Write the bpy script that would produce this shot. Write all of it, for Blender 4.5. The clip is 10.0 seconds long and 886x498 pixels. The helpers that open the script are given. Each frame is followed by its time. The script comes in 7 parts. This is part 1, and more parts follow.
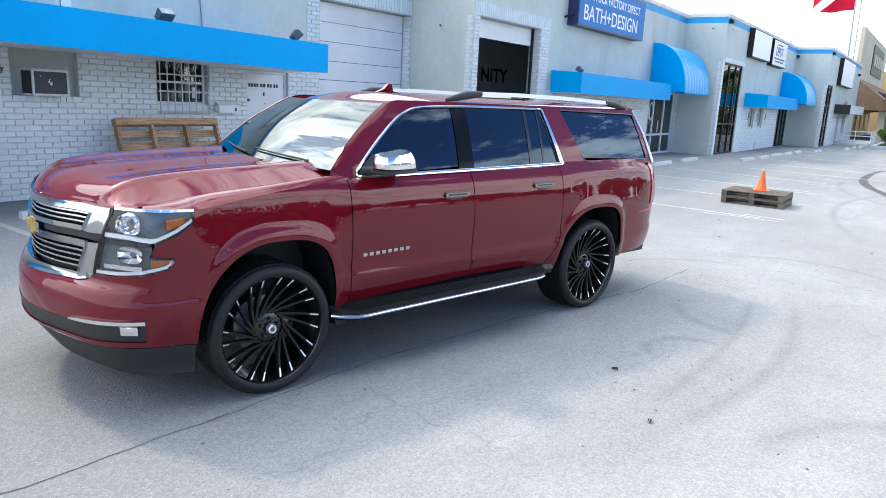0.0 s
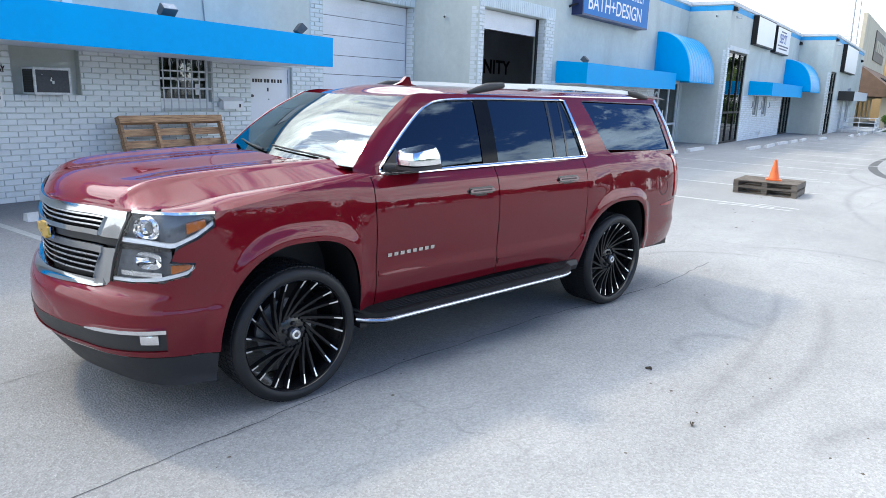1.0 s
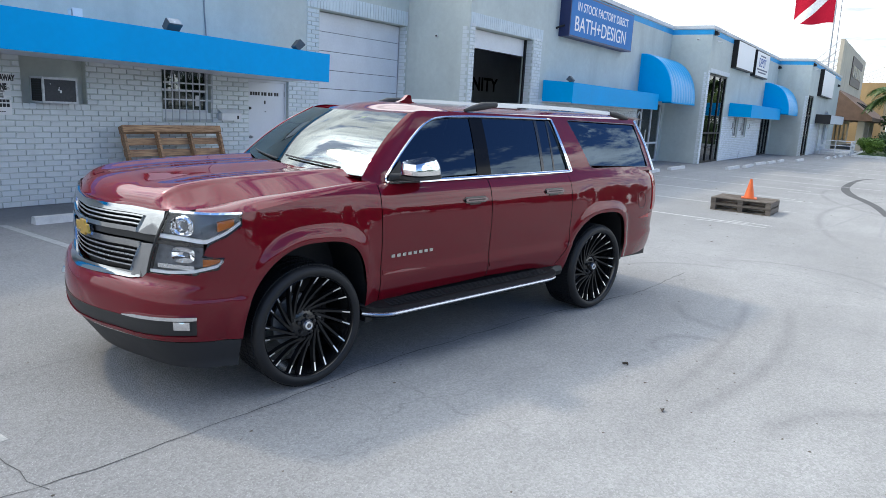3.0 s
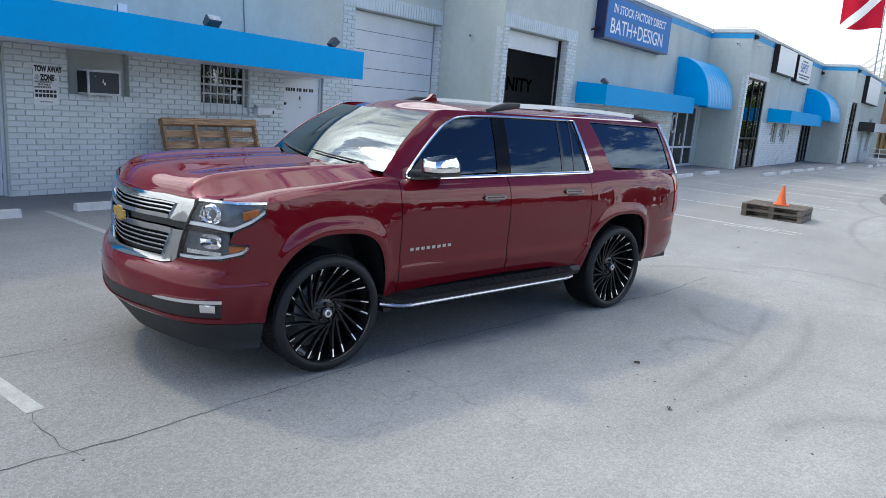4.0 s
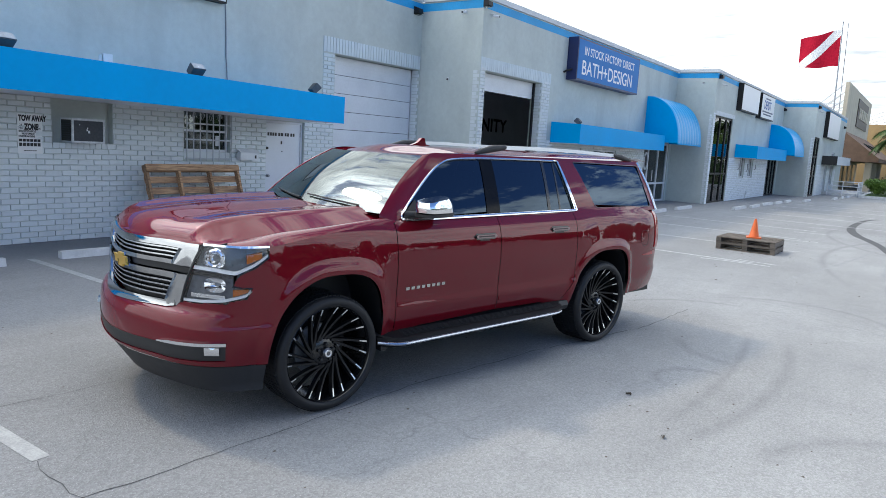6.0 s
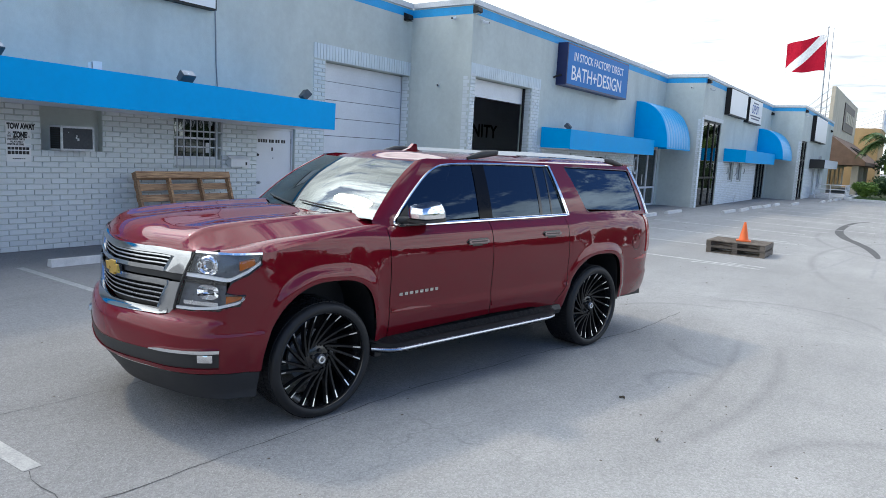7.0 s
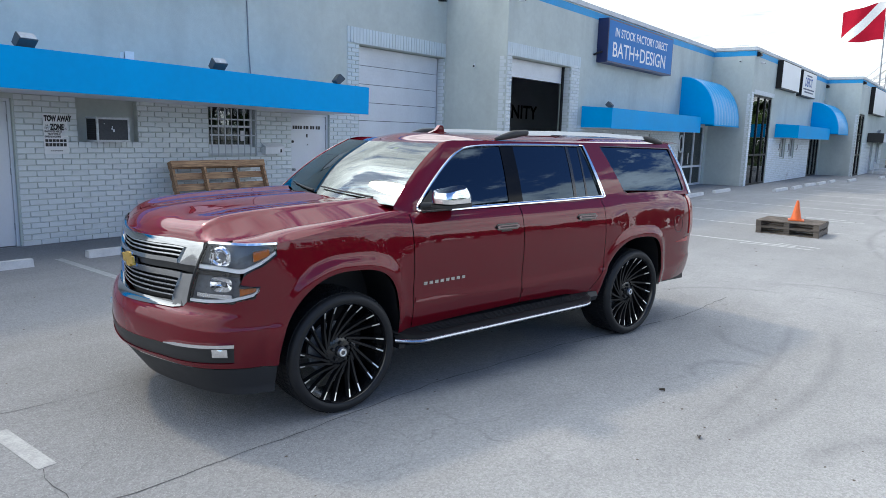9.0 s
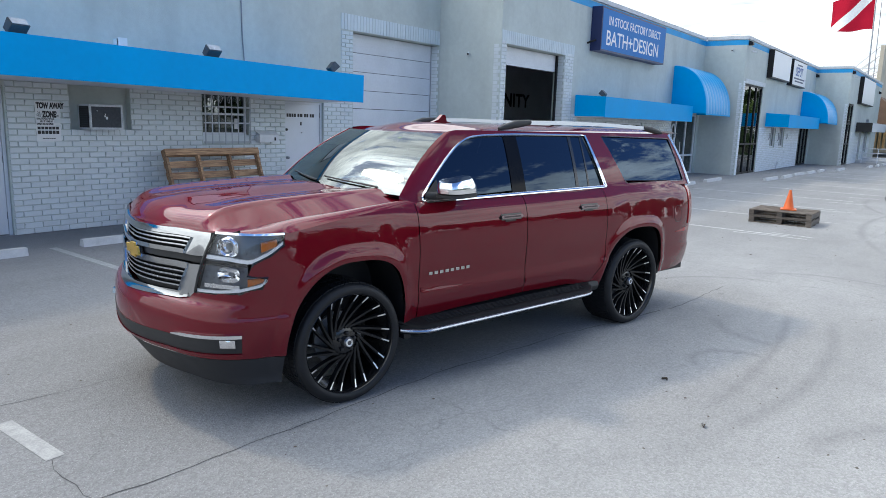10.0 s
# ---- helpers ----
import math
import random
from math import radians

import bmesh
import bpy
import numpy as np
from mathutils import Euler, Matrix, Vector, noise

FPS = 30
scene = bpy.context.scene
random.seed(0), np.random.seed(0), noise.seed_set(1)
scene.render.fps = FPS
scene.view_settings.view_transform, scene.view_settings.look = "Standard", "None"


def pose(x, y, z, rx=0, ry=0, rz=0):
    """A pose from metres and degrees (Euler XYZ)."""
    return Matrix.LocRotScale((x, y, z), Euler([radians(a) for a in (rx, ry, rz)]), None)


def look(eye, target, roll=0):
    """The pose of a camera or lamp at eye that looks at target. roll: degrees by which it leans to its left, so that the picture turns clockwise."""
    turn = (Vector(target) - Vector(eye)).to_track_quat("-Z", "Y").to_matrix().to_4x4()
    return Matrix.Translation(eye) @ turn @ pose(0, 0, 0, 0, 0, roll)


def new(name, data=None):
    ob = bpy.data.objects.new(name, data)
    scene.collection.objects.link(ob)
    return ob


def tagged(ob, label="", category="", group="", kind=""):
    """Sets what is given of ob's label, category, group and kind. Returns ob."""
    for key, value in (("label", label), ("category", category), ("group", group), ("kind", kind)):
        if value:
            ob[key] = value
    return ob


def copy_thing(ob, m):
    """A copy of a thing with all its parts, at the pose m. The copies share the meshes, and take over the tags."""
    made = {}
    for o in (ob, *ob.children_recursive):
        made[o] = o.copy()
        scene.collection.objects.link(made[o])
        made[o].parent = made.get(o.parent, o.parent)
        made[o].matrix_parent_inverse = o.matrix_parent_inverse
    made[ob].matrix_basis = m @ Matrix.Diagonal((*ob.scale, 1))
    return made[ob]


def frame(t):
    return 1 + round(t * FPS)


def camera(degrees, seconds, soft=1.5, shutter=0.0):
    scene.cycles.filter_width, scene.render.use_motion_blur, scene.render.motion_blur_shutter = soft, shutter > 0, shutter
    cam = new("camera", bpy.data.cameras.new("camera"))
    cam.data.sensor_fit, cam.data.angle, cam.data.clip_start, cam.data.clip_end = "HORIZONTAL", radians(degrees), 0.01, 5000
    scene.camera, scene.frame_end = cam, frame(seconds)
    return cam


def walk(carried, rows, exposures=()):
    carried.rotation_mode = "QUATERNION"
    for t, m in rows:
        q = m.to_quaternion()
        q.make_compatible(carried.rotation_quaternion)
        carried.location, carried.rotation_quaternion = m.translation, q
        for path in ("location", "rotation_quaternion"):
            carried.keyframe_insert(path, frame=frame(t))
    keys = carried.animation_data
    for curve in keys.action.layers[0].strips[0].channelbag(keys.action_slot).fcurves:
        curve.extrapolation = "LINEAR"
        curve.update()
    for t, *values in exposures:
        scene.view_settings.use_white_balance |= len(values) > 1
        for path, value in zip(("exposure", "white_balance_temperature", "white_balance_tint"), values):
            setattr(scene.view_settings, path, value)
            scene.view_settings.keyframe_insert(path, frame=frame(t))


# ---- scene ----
# ---- camera ----
cam = camera(65.35, 10.0, soft=0.6)
PATH = [
    (0, -2.768, -3.251, 1.906, -54.106, -12.482, -2.746),
    (0.5, -2.703, -3.1, 1.906, -55.157, -12.845, -1.219),
    (1, -2.72, -2.996, 1.895, -54.268, -13.037, -1.883),
    (1.5, -2.866, -2.934, 1.902, -54.608, -12.779, -1.582),
    (2, -3.013, -2.938, 1.905, -56.224, -12.234, -2.837),
    (2.5, -3.088, -3.002, 1.912, -56.976, -11.995, -3.123),
    (2.7, -3.126, -3.077, 1.914, -56.469, -11.817, -2.866),
    (3.8, -3.239, -3.386, 1.912, -52.706, -12.069, -4.357),
    (4, -3.244, -3.382, 1.925, -52.386, -12.062, -4.176),
    (4.5, -3.279, -3.362, 1.933, -51.719, -11.243, -3.528),
    (5, -3.328, -3.338, 1.931, -53.134, -10.06, -2.959),
    (5.5, -3.416, -3.359, 1.939, -53.977, -9.243, -3.173),
    (7, -3.46, -3.348, 1.936, -55.366, -8.139, -2.928),
    (7.5, -3.389, -3.348, 1.935, -55.476, -8.479, -3.009),
    (8, -3.276, -3.349, 1.939, -53.896, -9.431, -3.131),
    (8.5, -3.184, -3.336, 1.923, -52.219, -9.918, -1.795),
    (9, -3.175, -3.31, 1.924, -51.916, -9.607, -1.555),
    (9.5, -3.21, -3.267, 1.925, -52.227, -9.846, -1.358),
    (10, -3.243, -3.216, 1.935, -52.773, -10.566, -1.75),
]
walk(cam, [(t, pose(x, y, z, 90 + pitch, roll, yaw)) for t, x, y, z, yaw, pitch, roll in PATH],
     [(0, 0.43, 6300, 8), (2.0, 0.43, 6300, 8), (2.5, 0.22, 6300, 8), (4.0, -0.14, 6300, 8), (5.5, -0.11, 6300, 8), (10, -0.11, 6300, 8)])

# ---- light ----
SUN_EL, SUN_AZ = 50.0, 3.0   # the sun stands behind the building; azimuth from +y towards -x
world = bpy.data.worlds.new("sky")
scene.world = world
world.use_nodes = True
wn, wl = world.node_tree.nodes, world.node_tree.links
for n_ in list(wn):
    wn.remove(n_)
w_out = wn.new("ShaderNodeOutputWorld")
w_bg = wn.new("ShaderNodeBackground")
w_sky = wn.new("ShaderNodeTexSky")
w_sky.sky_type, w_sky.sun_disc = "NISHITA", False
w_sky.sun_elevation, w_sky.sun_rotation = radians(SUN_EL), radians(-SUN_AZ)
w_sky.air_density, w_sky.dust_density, w_sky.ozone_density = 1.0, 1.0, 1.5
w_tc = wn.new("ShaderNodeTexCoord")
# clouds lie in a flat layer: the direction is divided by its height
w_sep = wn.new("ShaderNodeSeparateXYZ")
w_add = wn.new("ShaderNodeMath"); w_add.operation = "ADD"; w_add.inputs[1].default_value = 0.16
w_max = wn.new("ShaderNodeMath"); w_max.operation = "MAXIMUM"; w_max.inputs[1].default_value = 0.05
w_div = wn.new("ShaderNodeVectorMath"); w_div.operation = "DIVIDE"
w_cmb = wn.new("ShaderNodeCombineXYZ")
w_n1 = wn.new("ShaderNodeTexNoise"); w_n1.inputs["Scale"].default_value = 5.2
w_n1.inputs["Detail"].default_value = 10; w_n1.inputs["Roughness"].default_value = 0.67
w_rmp = wn.new("ShaderNodeValToRGB")
w_rmp.color_ramp.elements[0].position, w_rmp.color_ramp.elements[1].position = 0.45, 0.57
w_n2 = wn.new("ShaderNodeTexNoise"); w_n2.inputs["Scale"].default_value = 4.5
w_n2.inputs["Detail"].default_value = 9; w_n2.inputs["Roughness"].default_value = 0.62
w_shade = wn.new("ShaderNodeValToRGB")
w_shade.color_ramp.elements[0].position, w_shade.color_ramp.elements[1].position = 0.3, 0.7
w_shade.color_ramp.elements[0].color = (7.4, 7.9, 8.4, 1)
w_shade.color_ramp.elements[1].color = (17.4, 18.0, 18.3, 1)
w_mix = wn.new("ShaderNodeMix"); w_mix.data_type = "RGBA"
wl.new(w_tc.outputs["Generated"], w_sep.inputs[0])
wl.new(w_sep.outputs["Z"], w_max.inputs[0])
wl.new(w_max.outputs[0], w_add.inputs[0])
for k_ in range(3):
    wl.new(w_add.outputs[0], w_cmb.inputs[k_])
wl.new(w_tc.outputs["Generated"], w_div.inputs[0])
wl.new(w_cmb.outputs[0], w_div.inputs[1])
w_comb = wn.new("ShaderNodeMapping")      # wind-drawn streaks on the sun's side
w_comb.inputs["Scale"].default_value = (1.7, 0.62, 1.0)
w_vec = wn.new("ShaderNodeMix"); w_vec.data_type = "VECTOR"
wl.new(w_div.outputs[0], w_comb.inputs["Vector"])
wl.new(w_comb.outputs[0], w_vec.inputs["A"])
wl.new(w_div.outputs[0], w_vec.inputs["B"])
wl.new(w_vec.outputs["Result"], w_n1.inputs["Vector"])
wl.new(w_vec.outputs["Result"], w_n2.inputs["Vector"])
# on the sun's side nearly all is cloud, with gaps higher up; on the other side a bank of cloud lies low under blue
w_high = wn.new("ShaderNodeMapRange")
w_high.inputs["From Min"].default_value, w_high.inputs["From Max"].default_value = 0.30, 0.85
w_high.inputs["To Min"].default_value, w_high.inputs["To Max"].default_value = 0.24, -0.01
w_low = wn.new("ShaderNodeMapRange")
w_low.inputs["From Min"].default_value, w_low.inputs["From Max"].default_value = 0.40, 0.50
w_low.inputs["To Min"].default_value, w_low.inputs["To Max"].default_value = 0.15, -0.13
w_part = wn.new("ShaderNodeMapRange")
w_part.inputs["From Min"].default_value, w_part.inputs["From Max"].default_value = -0.05, -0.5
w_bias = wn.new("ShaderNodeMix")
w_side = wn.new("ShaderNodeMath"); w_side.operation = "ADD"
wl.new(w_sep.outputs["Z"], w_low.inputs["Value"])
wl.new(w_sep.outputs["Z"], w_high.inputs["Value"])
wl.new(w_sep.outputs["Y"], w_part.inputs["Value"])
wl.new(w_part.outputs[0], w_bias.inputs["Factor"])
wl.new(w_part.outputs[0], w_vec.inputs["Factor"])
wl.new(w_high.outputs[0], w_bias.inputs["A"])
w_east = wn.new("ShaderNodeMapRange")     # clear sky low down beyond the car's nose
w_east.inputs["From Min"].default_value, w_east.inputs["From Max"].default_value = 0.45, 0.0
w_east.inputs["To Min"].default_value, w_east.inputs["To Max"].default_value = 0.0, -0.25
w_both = wn.new("ShaderNodeMath"); w_both.operation = "ADD"
wl.new(w_sep.outputs["X"], w_east.inputs["Value"])
w_over = wn.new("ShaderNodeMapRange")     # cloud again overhead
w_over.inputs["From Min"].default_value, w_over.inputs["From Max"].default_value = 0.66, 0.82
w_over.inputs["To Min"].default_value, w_over.inputs["To Max"].default_value = 0.0, 0.17
w_lowsum = wn.new("ShaderNodeMath"); w_lowsum.operation = "ADD"
wl.new(w_sep.outputs["Z"], w_over.inputs["Value"])
wl.new(w_low.outputs[0], w_lowsum.inputs[0])
wl.new(w_over.outputs[0], w_lowsum.inputs[1])
wl.new(w_lowsum.outputs[0], w_both.inputs[0])
wl.new(w_east.outputs[0], w_both.inputs[1])
w_west = wn.new("ShaderNodeMapRange")     # and fewer clouds along the building's line
w_west.inputs["From Min"].default_value, w_west.inputs["From Max"].default_value = 0.64, 0.75
w_west.inputs["To Min"].default_value, w_west.inputs["To Max"].default_value = 0.0, -0.13
w_three = wn.new("ShaderNodeMath"); w_three.operation = "ADD"
wl.new(w_sep.outputs["X"], w_west.inputs["Value"])
wl.new(w_both.outputs[0], w_three.inputs[0])
wl.new(w_west.outputs[0], w_three.inputs[1])
wl.new(w_three.outputs[0], w_bias.inputs["B"])
wl.new(w_n1.outputs["Fac"], w_side.inputs[0])
wl.new(w_bias.outputs["Result"], w_side.inputs[1])
w_zen = wn.new("ShaderNodeMapRange")      # unseen bright cloud sheet added overhead to lighten shaded ground
w_zen.inputs["From Min"].default_value, w_zen.inputs["From Max"].default_value = 0.86, 0.95
w_zen.inputs["To Min"].default_value, w_zen.inputs["To Max"].default_value = 0.0, 0.30
w_all = wn.new("ShaderNodeMath"); w_all.operation = "ADD"
wl.new(w_sep.outputs["Z"], w_zen.inputs["Value"])
wl.new(w_side.outputs[0], w_all.inputs[0])
wl.new(w_zen.outputs[0], w_all.inputs[1])
wl.new(w_all.outputs[0], w_rmp.inputs[0])
wl.new(w_n2.outputs["Fac"], w_shade.inputs[0])
wl.new(w_rmp.outputs["Color"], w_mix.inputs["Factor"])
w_blue = wn.new("ShaderNodeVectorMath"); w_blue.operation = "MULTIPLY"     # clear washed air between the clouds
w_blue.inputs[1].default_value = (0.93, 1.16, 1.55)
wl.new(w_sky.outputs[0], w_blue.inputs[0])
wl.new(w_blue.outputs[0], w_mix.inputs["A"])
w_dim = wn.new("ShaderNodeMapRange")      # far cloud near the horizon is thinner and greyer
w_dim.inputs["From Min"].default_value, w_dim.inputs["From Max"].default_value = 0.12, 0.42
w_dim.inputs["To Min"].default_value, w_dim.inputs["To Max"].default_value = 0.66, 1.0
w_dimmed = wn.new("ShaderNodeVectorMath"); w_dimmed.operation = "SCALE"
wl.new(w_sep.outputs["Z"], w_dim.inputs["Value"])
wl.new(w_shade.outputs["Color"], w_dimmed.inputs[0])
w_front = wn.new("ShaderNodeMath"); w_front.operation = "MAXIMUM"     # cloud facing the sun stays bright
wl.new(w_dim.outputs[0], w_front.inputs[0])
wl.new(w_front.outputs[0], w_dimmed.inputs["Scale"])
wl.new(w_part.outputs[0], w_front.inputs[1])
# thin cloud glows round the veiled sun
w_dot = wn.new("ShaderNodeVectorMath"); w_dot.operation = "DOT_PRODUCT"
w_dot.inputs[1].default_value = (-math.sin(radians(SUN_AZ)) * math.cos(radians(SUN_EL)), math.cos(radians(SUN_AZ)) * math.cos(radians(SUN_EL)), math.sin(radians(SUN_EL)))
w_pos = wn.new("ShaderNodeMath"); w_pos.operation = "MAXIMUM"; w_pos.inputs[1].default_value = 0.0
w_pow = wn.new("ShaderNodeMath"); w_pow.operation = "POWER"; w_pow.inputs[1].default_value = 9.0
w_mul = wn.new("ShaderNodeMath"); w_mul.operation = "MULTIPLY_ADD"; w_mul.inputs[1].default_value = 0.9; w_mul.inputs[2].default_value = 1.0
w_glow = wn.new("ShaderNodeVectorMath"); w_glow.operation = "SCALE"
wl.new(w_tc.outputs["Generated"], w_dot.inputs[0])
wl.new(w_dot.outputs["Value"], w_pos.inputs[0])
wl.new(w_pos.outputs[0], w_pow.inputs[0])
wl.new(w_pow.outputs[0], w_mul.inputs[0])
wl.new(w_dimmed.outputs[0], w_glow.inputs[0])
w_pow2 = wn.new("ShaderNodeMath"); w_pow2.operation = "POWER"; w_pow2.inputs[1].default_value = 70.0
w_core = wn.new("ShaderNodeMath"); w_core.operation = "MULTIPLY_ADD"; w_core.inputs[1].default_value = 4.0
wl.new(w_pos.outputs[0], w_pow2.inputs[0])
wl.new(w_pow2.outputs[0], w_core.inputs[0])
wl.new(w_mul.outputs[0], w_core.inputs[2])
wl.new(w_core.outputs[0], w_glow.inputs["Scale"])
wl.new(w_glow.outputs[0], w_mix.inputs["B"])
wl.new(w_mix.outputs["Result"], w_bg.inputs["Color"])
w_bg.inputs["Strength"].default_value = 0.168
wl.new(w_bg.outputs[0], w_out.inputs["Surface"])

sun_data = bpy.data.lights.new("sun", "SUN")
sun_data.energy, sun_data.angle, sun_data.color = 1.4, radians(4), (1.0, 0.80, 0.52)
sun = new("sun", sun_data)
sun_dir = Vector((-math.sin(radians(SUN_AZ)) * math.cos(radians(SUN_EL)),
                  math.cos(radians(SUN_AZ)) * math.cos(radians(SUN_EL)), math.sin(radians(SUN_EL))))
sun.matrix_world = look(sun_dir * 40, (0, 0, 0))

# ---- materials ----
def nodes_of(name):
    m = bpy.data.materials.new(name)
    m.use_nodes = True
    n, l = m.node_tree.nodes, m.node_tree.links
    return m, n, l, n["Principled BSDF"]


def noise_node(n, l, vec, scale, detail=4, rough=0.55):
    t = n.new("ShaderNodeTexNoise")
    t.inputs["Scale"].default_value, t.inputs["Detail"].default_value, t.inputs["Roughness"].default_value = scale, detail, rough
    l.new(vec, t.inputs["Vector"])
    return t.outputs["Fac"]


def ramp(n, l, fac, p0, c0, p1, c1):
    r = n.new("ShaderNodeValToRGB")
    e = r.color_ramp.elements
    e[0].position, e[0].color, e[1].position, e[1].color = p0, (*c0, 1), p1, (*c1, 1)
    l.new(fac, r.inputs[0])
    return r.outputs["Color"]


def mixc(n, l, fac, a, b, mode="MIX"):
    x = n.new("ShaderNodeMix")
    x.data_type, x.blend_type = "RGBA", mode
    for s, v in (("Factor", fac), ("A", a), ("B", b)):
        if isinstance(v, (int, float)):
            x.inputs[s].default_value = v
        elif isinstance(v, tuple):
            x.inputs[s].default_value = (*v, 1)
        else:
            l.new(v, x.inputs[s])
    return x.outputs["Result"]


def mathn(n, l, op, a, b=0.0, c=None):
    x = n.new("ShaderNodeMath")
    x.operation = op
    for i, v in enumerate((a, b) if c is None else (a, b, c)):
        if isinstance(v, (int, float)):
            x.inputs[i].default_value = v
        else:
            l.new(v, x.inputs[i])
    return x.outputs[0]


def bump(n, l, bsdf, height, strength, dist):
    b = n.new("ShaderNodeBump")
    b.inputs["Strength"].default_value, b.inputs["Distance"].default_value = strength, dist
    l.new(height, b.inputs["Height"])
    l.new(b.outputs[0], bsdf.inputs["Normal"])


def coords(n, l, kind="Object"):
    return n.new("ShaderNodeTexCoord").outputs[kind]


def world_pos(n):
    return n.new("ShaderNodeNewGeometry").outputs["Position"]


def plain(name, col, rough=0.5, metal=0.0, vary=0.12, scale=9.0, grain=0.0, coat=0.0, spec=0.5, per_object=0.0):
    """A surface with soft tonal variation at two scales and an optional grain."""
    m, n, l, p = nodes_of(name)
    v = world_pos(n)
    big, small = noise_node(n, l, v, scale), noise_node(n, l, v, scale * 13, 3)
    a = tuple(c * (1 - vary) for c in col)
    b = tuple(min(1, c * (1 + vary)) for c in col)
    c1 = ramp(n, l, big, 0.3, a, 0.7, b)
    c2 = mixc(n, l, 0.35, c1, ramp(n, l, small, 0.3, a, 0.7, b))
    if per_object:
        o = n.new("ShaderNodeObjectInfo").outputs["Random"]
        k = ramp(n, l, o, 0.0, (1 - per_object,) * 3, 1.0, (1 + per_object,) * 3)
        c2 = mixc(n, l, 1.0, c2, k, "MULTIPLY")
    l.new(c2, p.inputs["Base Color"])
    r = n.new("ShaderNodeMapRange")
    r.inputs["To Min"].default_value, r.inputs["To Max"].default_value = max(0.02, rough - 0.08), min(1, rough + 0.08)
    l.new(big, r.inputs["Value"])
    l.new(r.outputs[0], p.inputs["Roughness"])
    p.inputs["Metallic"].default_value = metal
    p.inputs["Coat Weight"].default_value = coat
    p.inputs["Specular IOR Level"].default_value = spec
    if grain:
        bump(n, l, p, noise_node(n, l, v, scale * 22, 3), 0.5, grain)
    return m


def stucco_mat(name, col, streak):
    """Painted stucco: sandy relief, rain streaks that run down the wall and faint patches."""
    m, n, l, p = nodes_of(name)
    v = world_pos(n)
    mp = n.new("ShaderNodeMapping")
    mp.inputs["Scale"].default_value = (1.1, 1.1, 0.3)
    l.new(v, mp.inputs["Vector"])
    runs = noise_node(n, l, mp.outputs[0], 1.0, 3, 0.5)
    patch = noise_node(n, l, v, 0.8, 7, 0.7)
    c = ramp(n, l, patch, 0.3, tuple(x * 0.91 for x in col), 0.7, tuple(x * 1.05 for x in col))
    mott = ramp(n, l, noise_node(n, l, v, 7.0, 8, 0.75), 0.34, (0.94,) * 3, 0.66, (1.035,) * 3)
    c = mixc(n, l, 1.0, c, mott, "MULTIPLY")
    pits = ramp(n, l, noise_node(n, l, v, 26.0, 4, 0.8), 0.64, (0, 0, 0), 0.74, (0.45,) * 3)
    c = mixc(n, l, pits, c, tuple(x * 0.62 for x in col))
    dirty = ramp(n, l, runs, 0.53, (0, 0, 0), 0.74, (streak,) * 3)
    c = mixc(n, l, dirty, c, tuple(x * 0.62 for x in col))
    spots = noise_node(n, l, v, 5.0, 5, 0.7)
    c = mixc(n, l, ramp(n, l, spots, 0.66, (0, 0, 0), 0.8, (0.35,) * 3), c, tuple(x * 0.7 for x in col))
    l.new(c, p.inputs["Base Color"])
    p.inputs["Roughness"].default_value = 0.85
    bump(n, l, p, noise_node(n, l, v, 55, 5, 0.65), 0.55, 0.006)
    return m


def brick_paint_mat(name, col):
    m, n, l, p = nodes_of(name)
    v = world_pos(n)
    o = n.new("ShaderNodeObjectInfo").outputs["Random"]
    isl = n.new("ShaderNodeNewGeometry").outputs["Random Per Island"]
    both = mathn(n, l, "FRACT", mathn(n, l, "ADD", o, isl))
    k = ramp(n, l, both, 0.0, tuple(c * 0.95 for c in col), 1.0, tuple(c * 1.04 for c in col))
    c = mixc(n, l, ramp(n, l, noise_node(n, l, v, 3.0, 5), 0.55, (0, 0, 0), 0.8, (0.5,) * 3), k, tuple(c * 0.72 for c in col))
    l.new(c, p.inputs["Base Color"])
    p.inputs["Roughness"].default_value = 0.7
    bump(n, l, p, noise_node(n, l, v, 38, 5, 0.6), 0.6, 0.006)
    return m


def ring_mask(n, l, px, py, cx, cy, r, width, spot, reach):
    """A worn arc: a ring about (cx, cy), kept only near spot."""
    dx, dy = mathn(n, l, "SUBTRACT", px, cx), mathn(n, l, "SUBTRACT", py, cy)
    d = mathn(n, l, "SQRT", mathn(n, l, "ADD", mathn(n, l, "MULTIPLY", dx, dx), mathn(n, l, "MULTIPLY", dy, dy)))
    off = mathn(n, l, "ABSOLUTE", mathn(n, l, "SUBTRACT", d, r))
    ring = mathn(n, l, "SUBTRACT", 1.0, mathn(n, l, "DIVIDE", off, width))
    sx, sy = mathn(n, l, "SUBTRACT", px, spot[0]), mathn(n, l, "SUBTRACT", py, spot[1])
    far = mathn(n, l, "SQRT", mathn(n, l, "ADD", mathn(n, l, "MULTIPLY", sx, sx), mathn(n, l, "MULTIPLY", sy, sy)))
    near = mathn(n, l, "SUBTRACT", 1.0, mathn(n, l, "DIVIDE", far, reach))
    return mathn(n, l, "MULTIPLY", mathn(n, l, "MAXIMUM", ring, 0.0), mathn(n, l, "MINIMUM", mathn(n, l, "MAXIMUM", mathn(n, l, "MULTIPLY", near, 3.0), 0.0), 1.0))


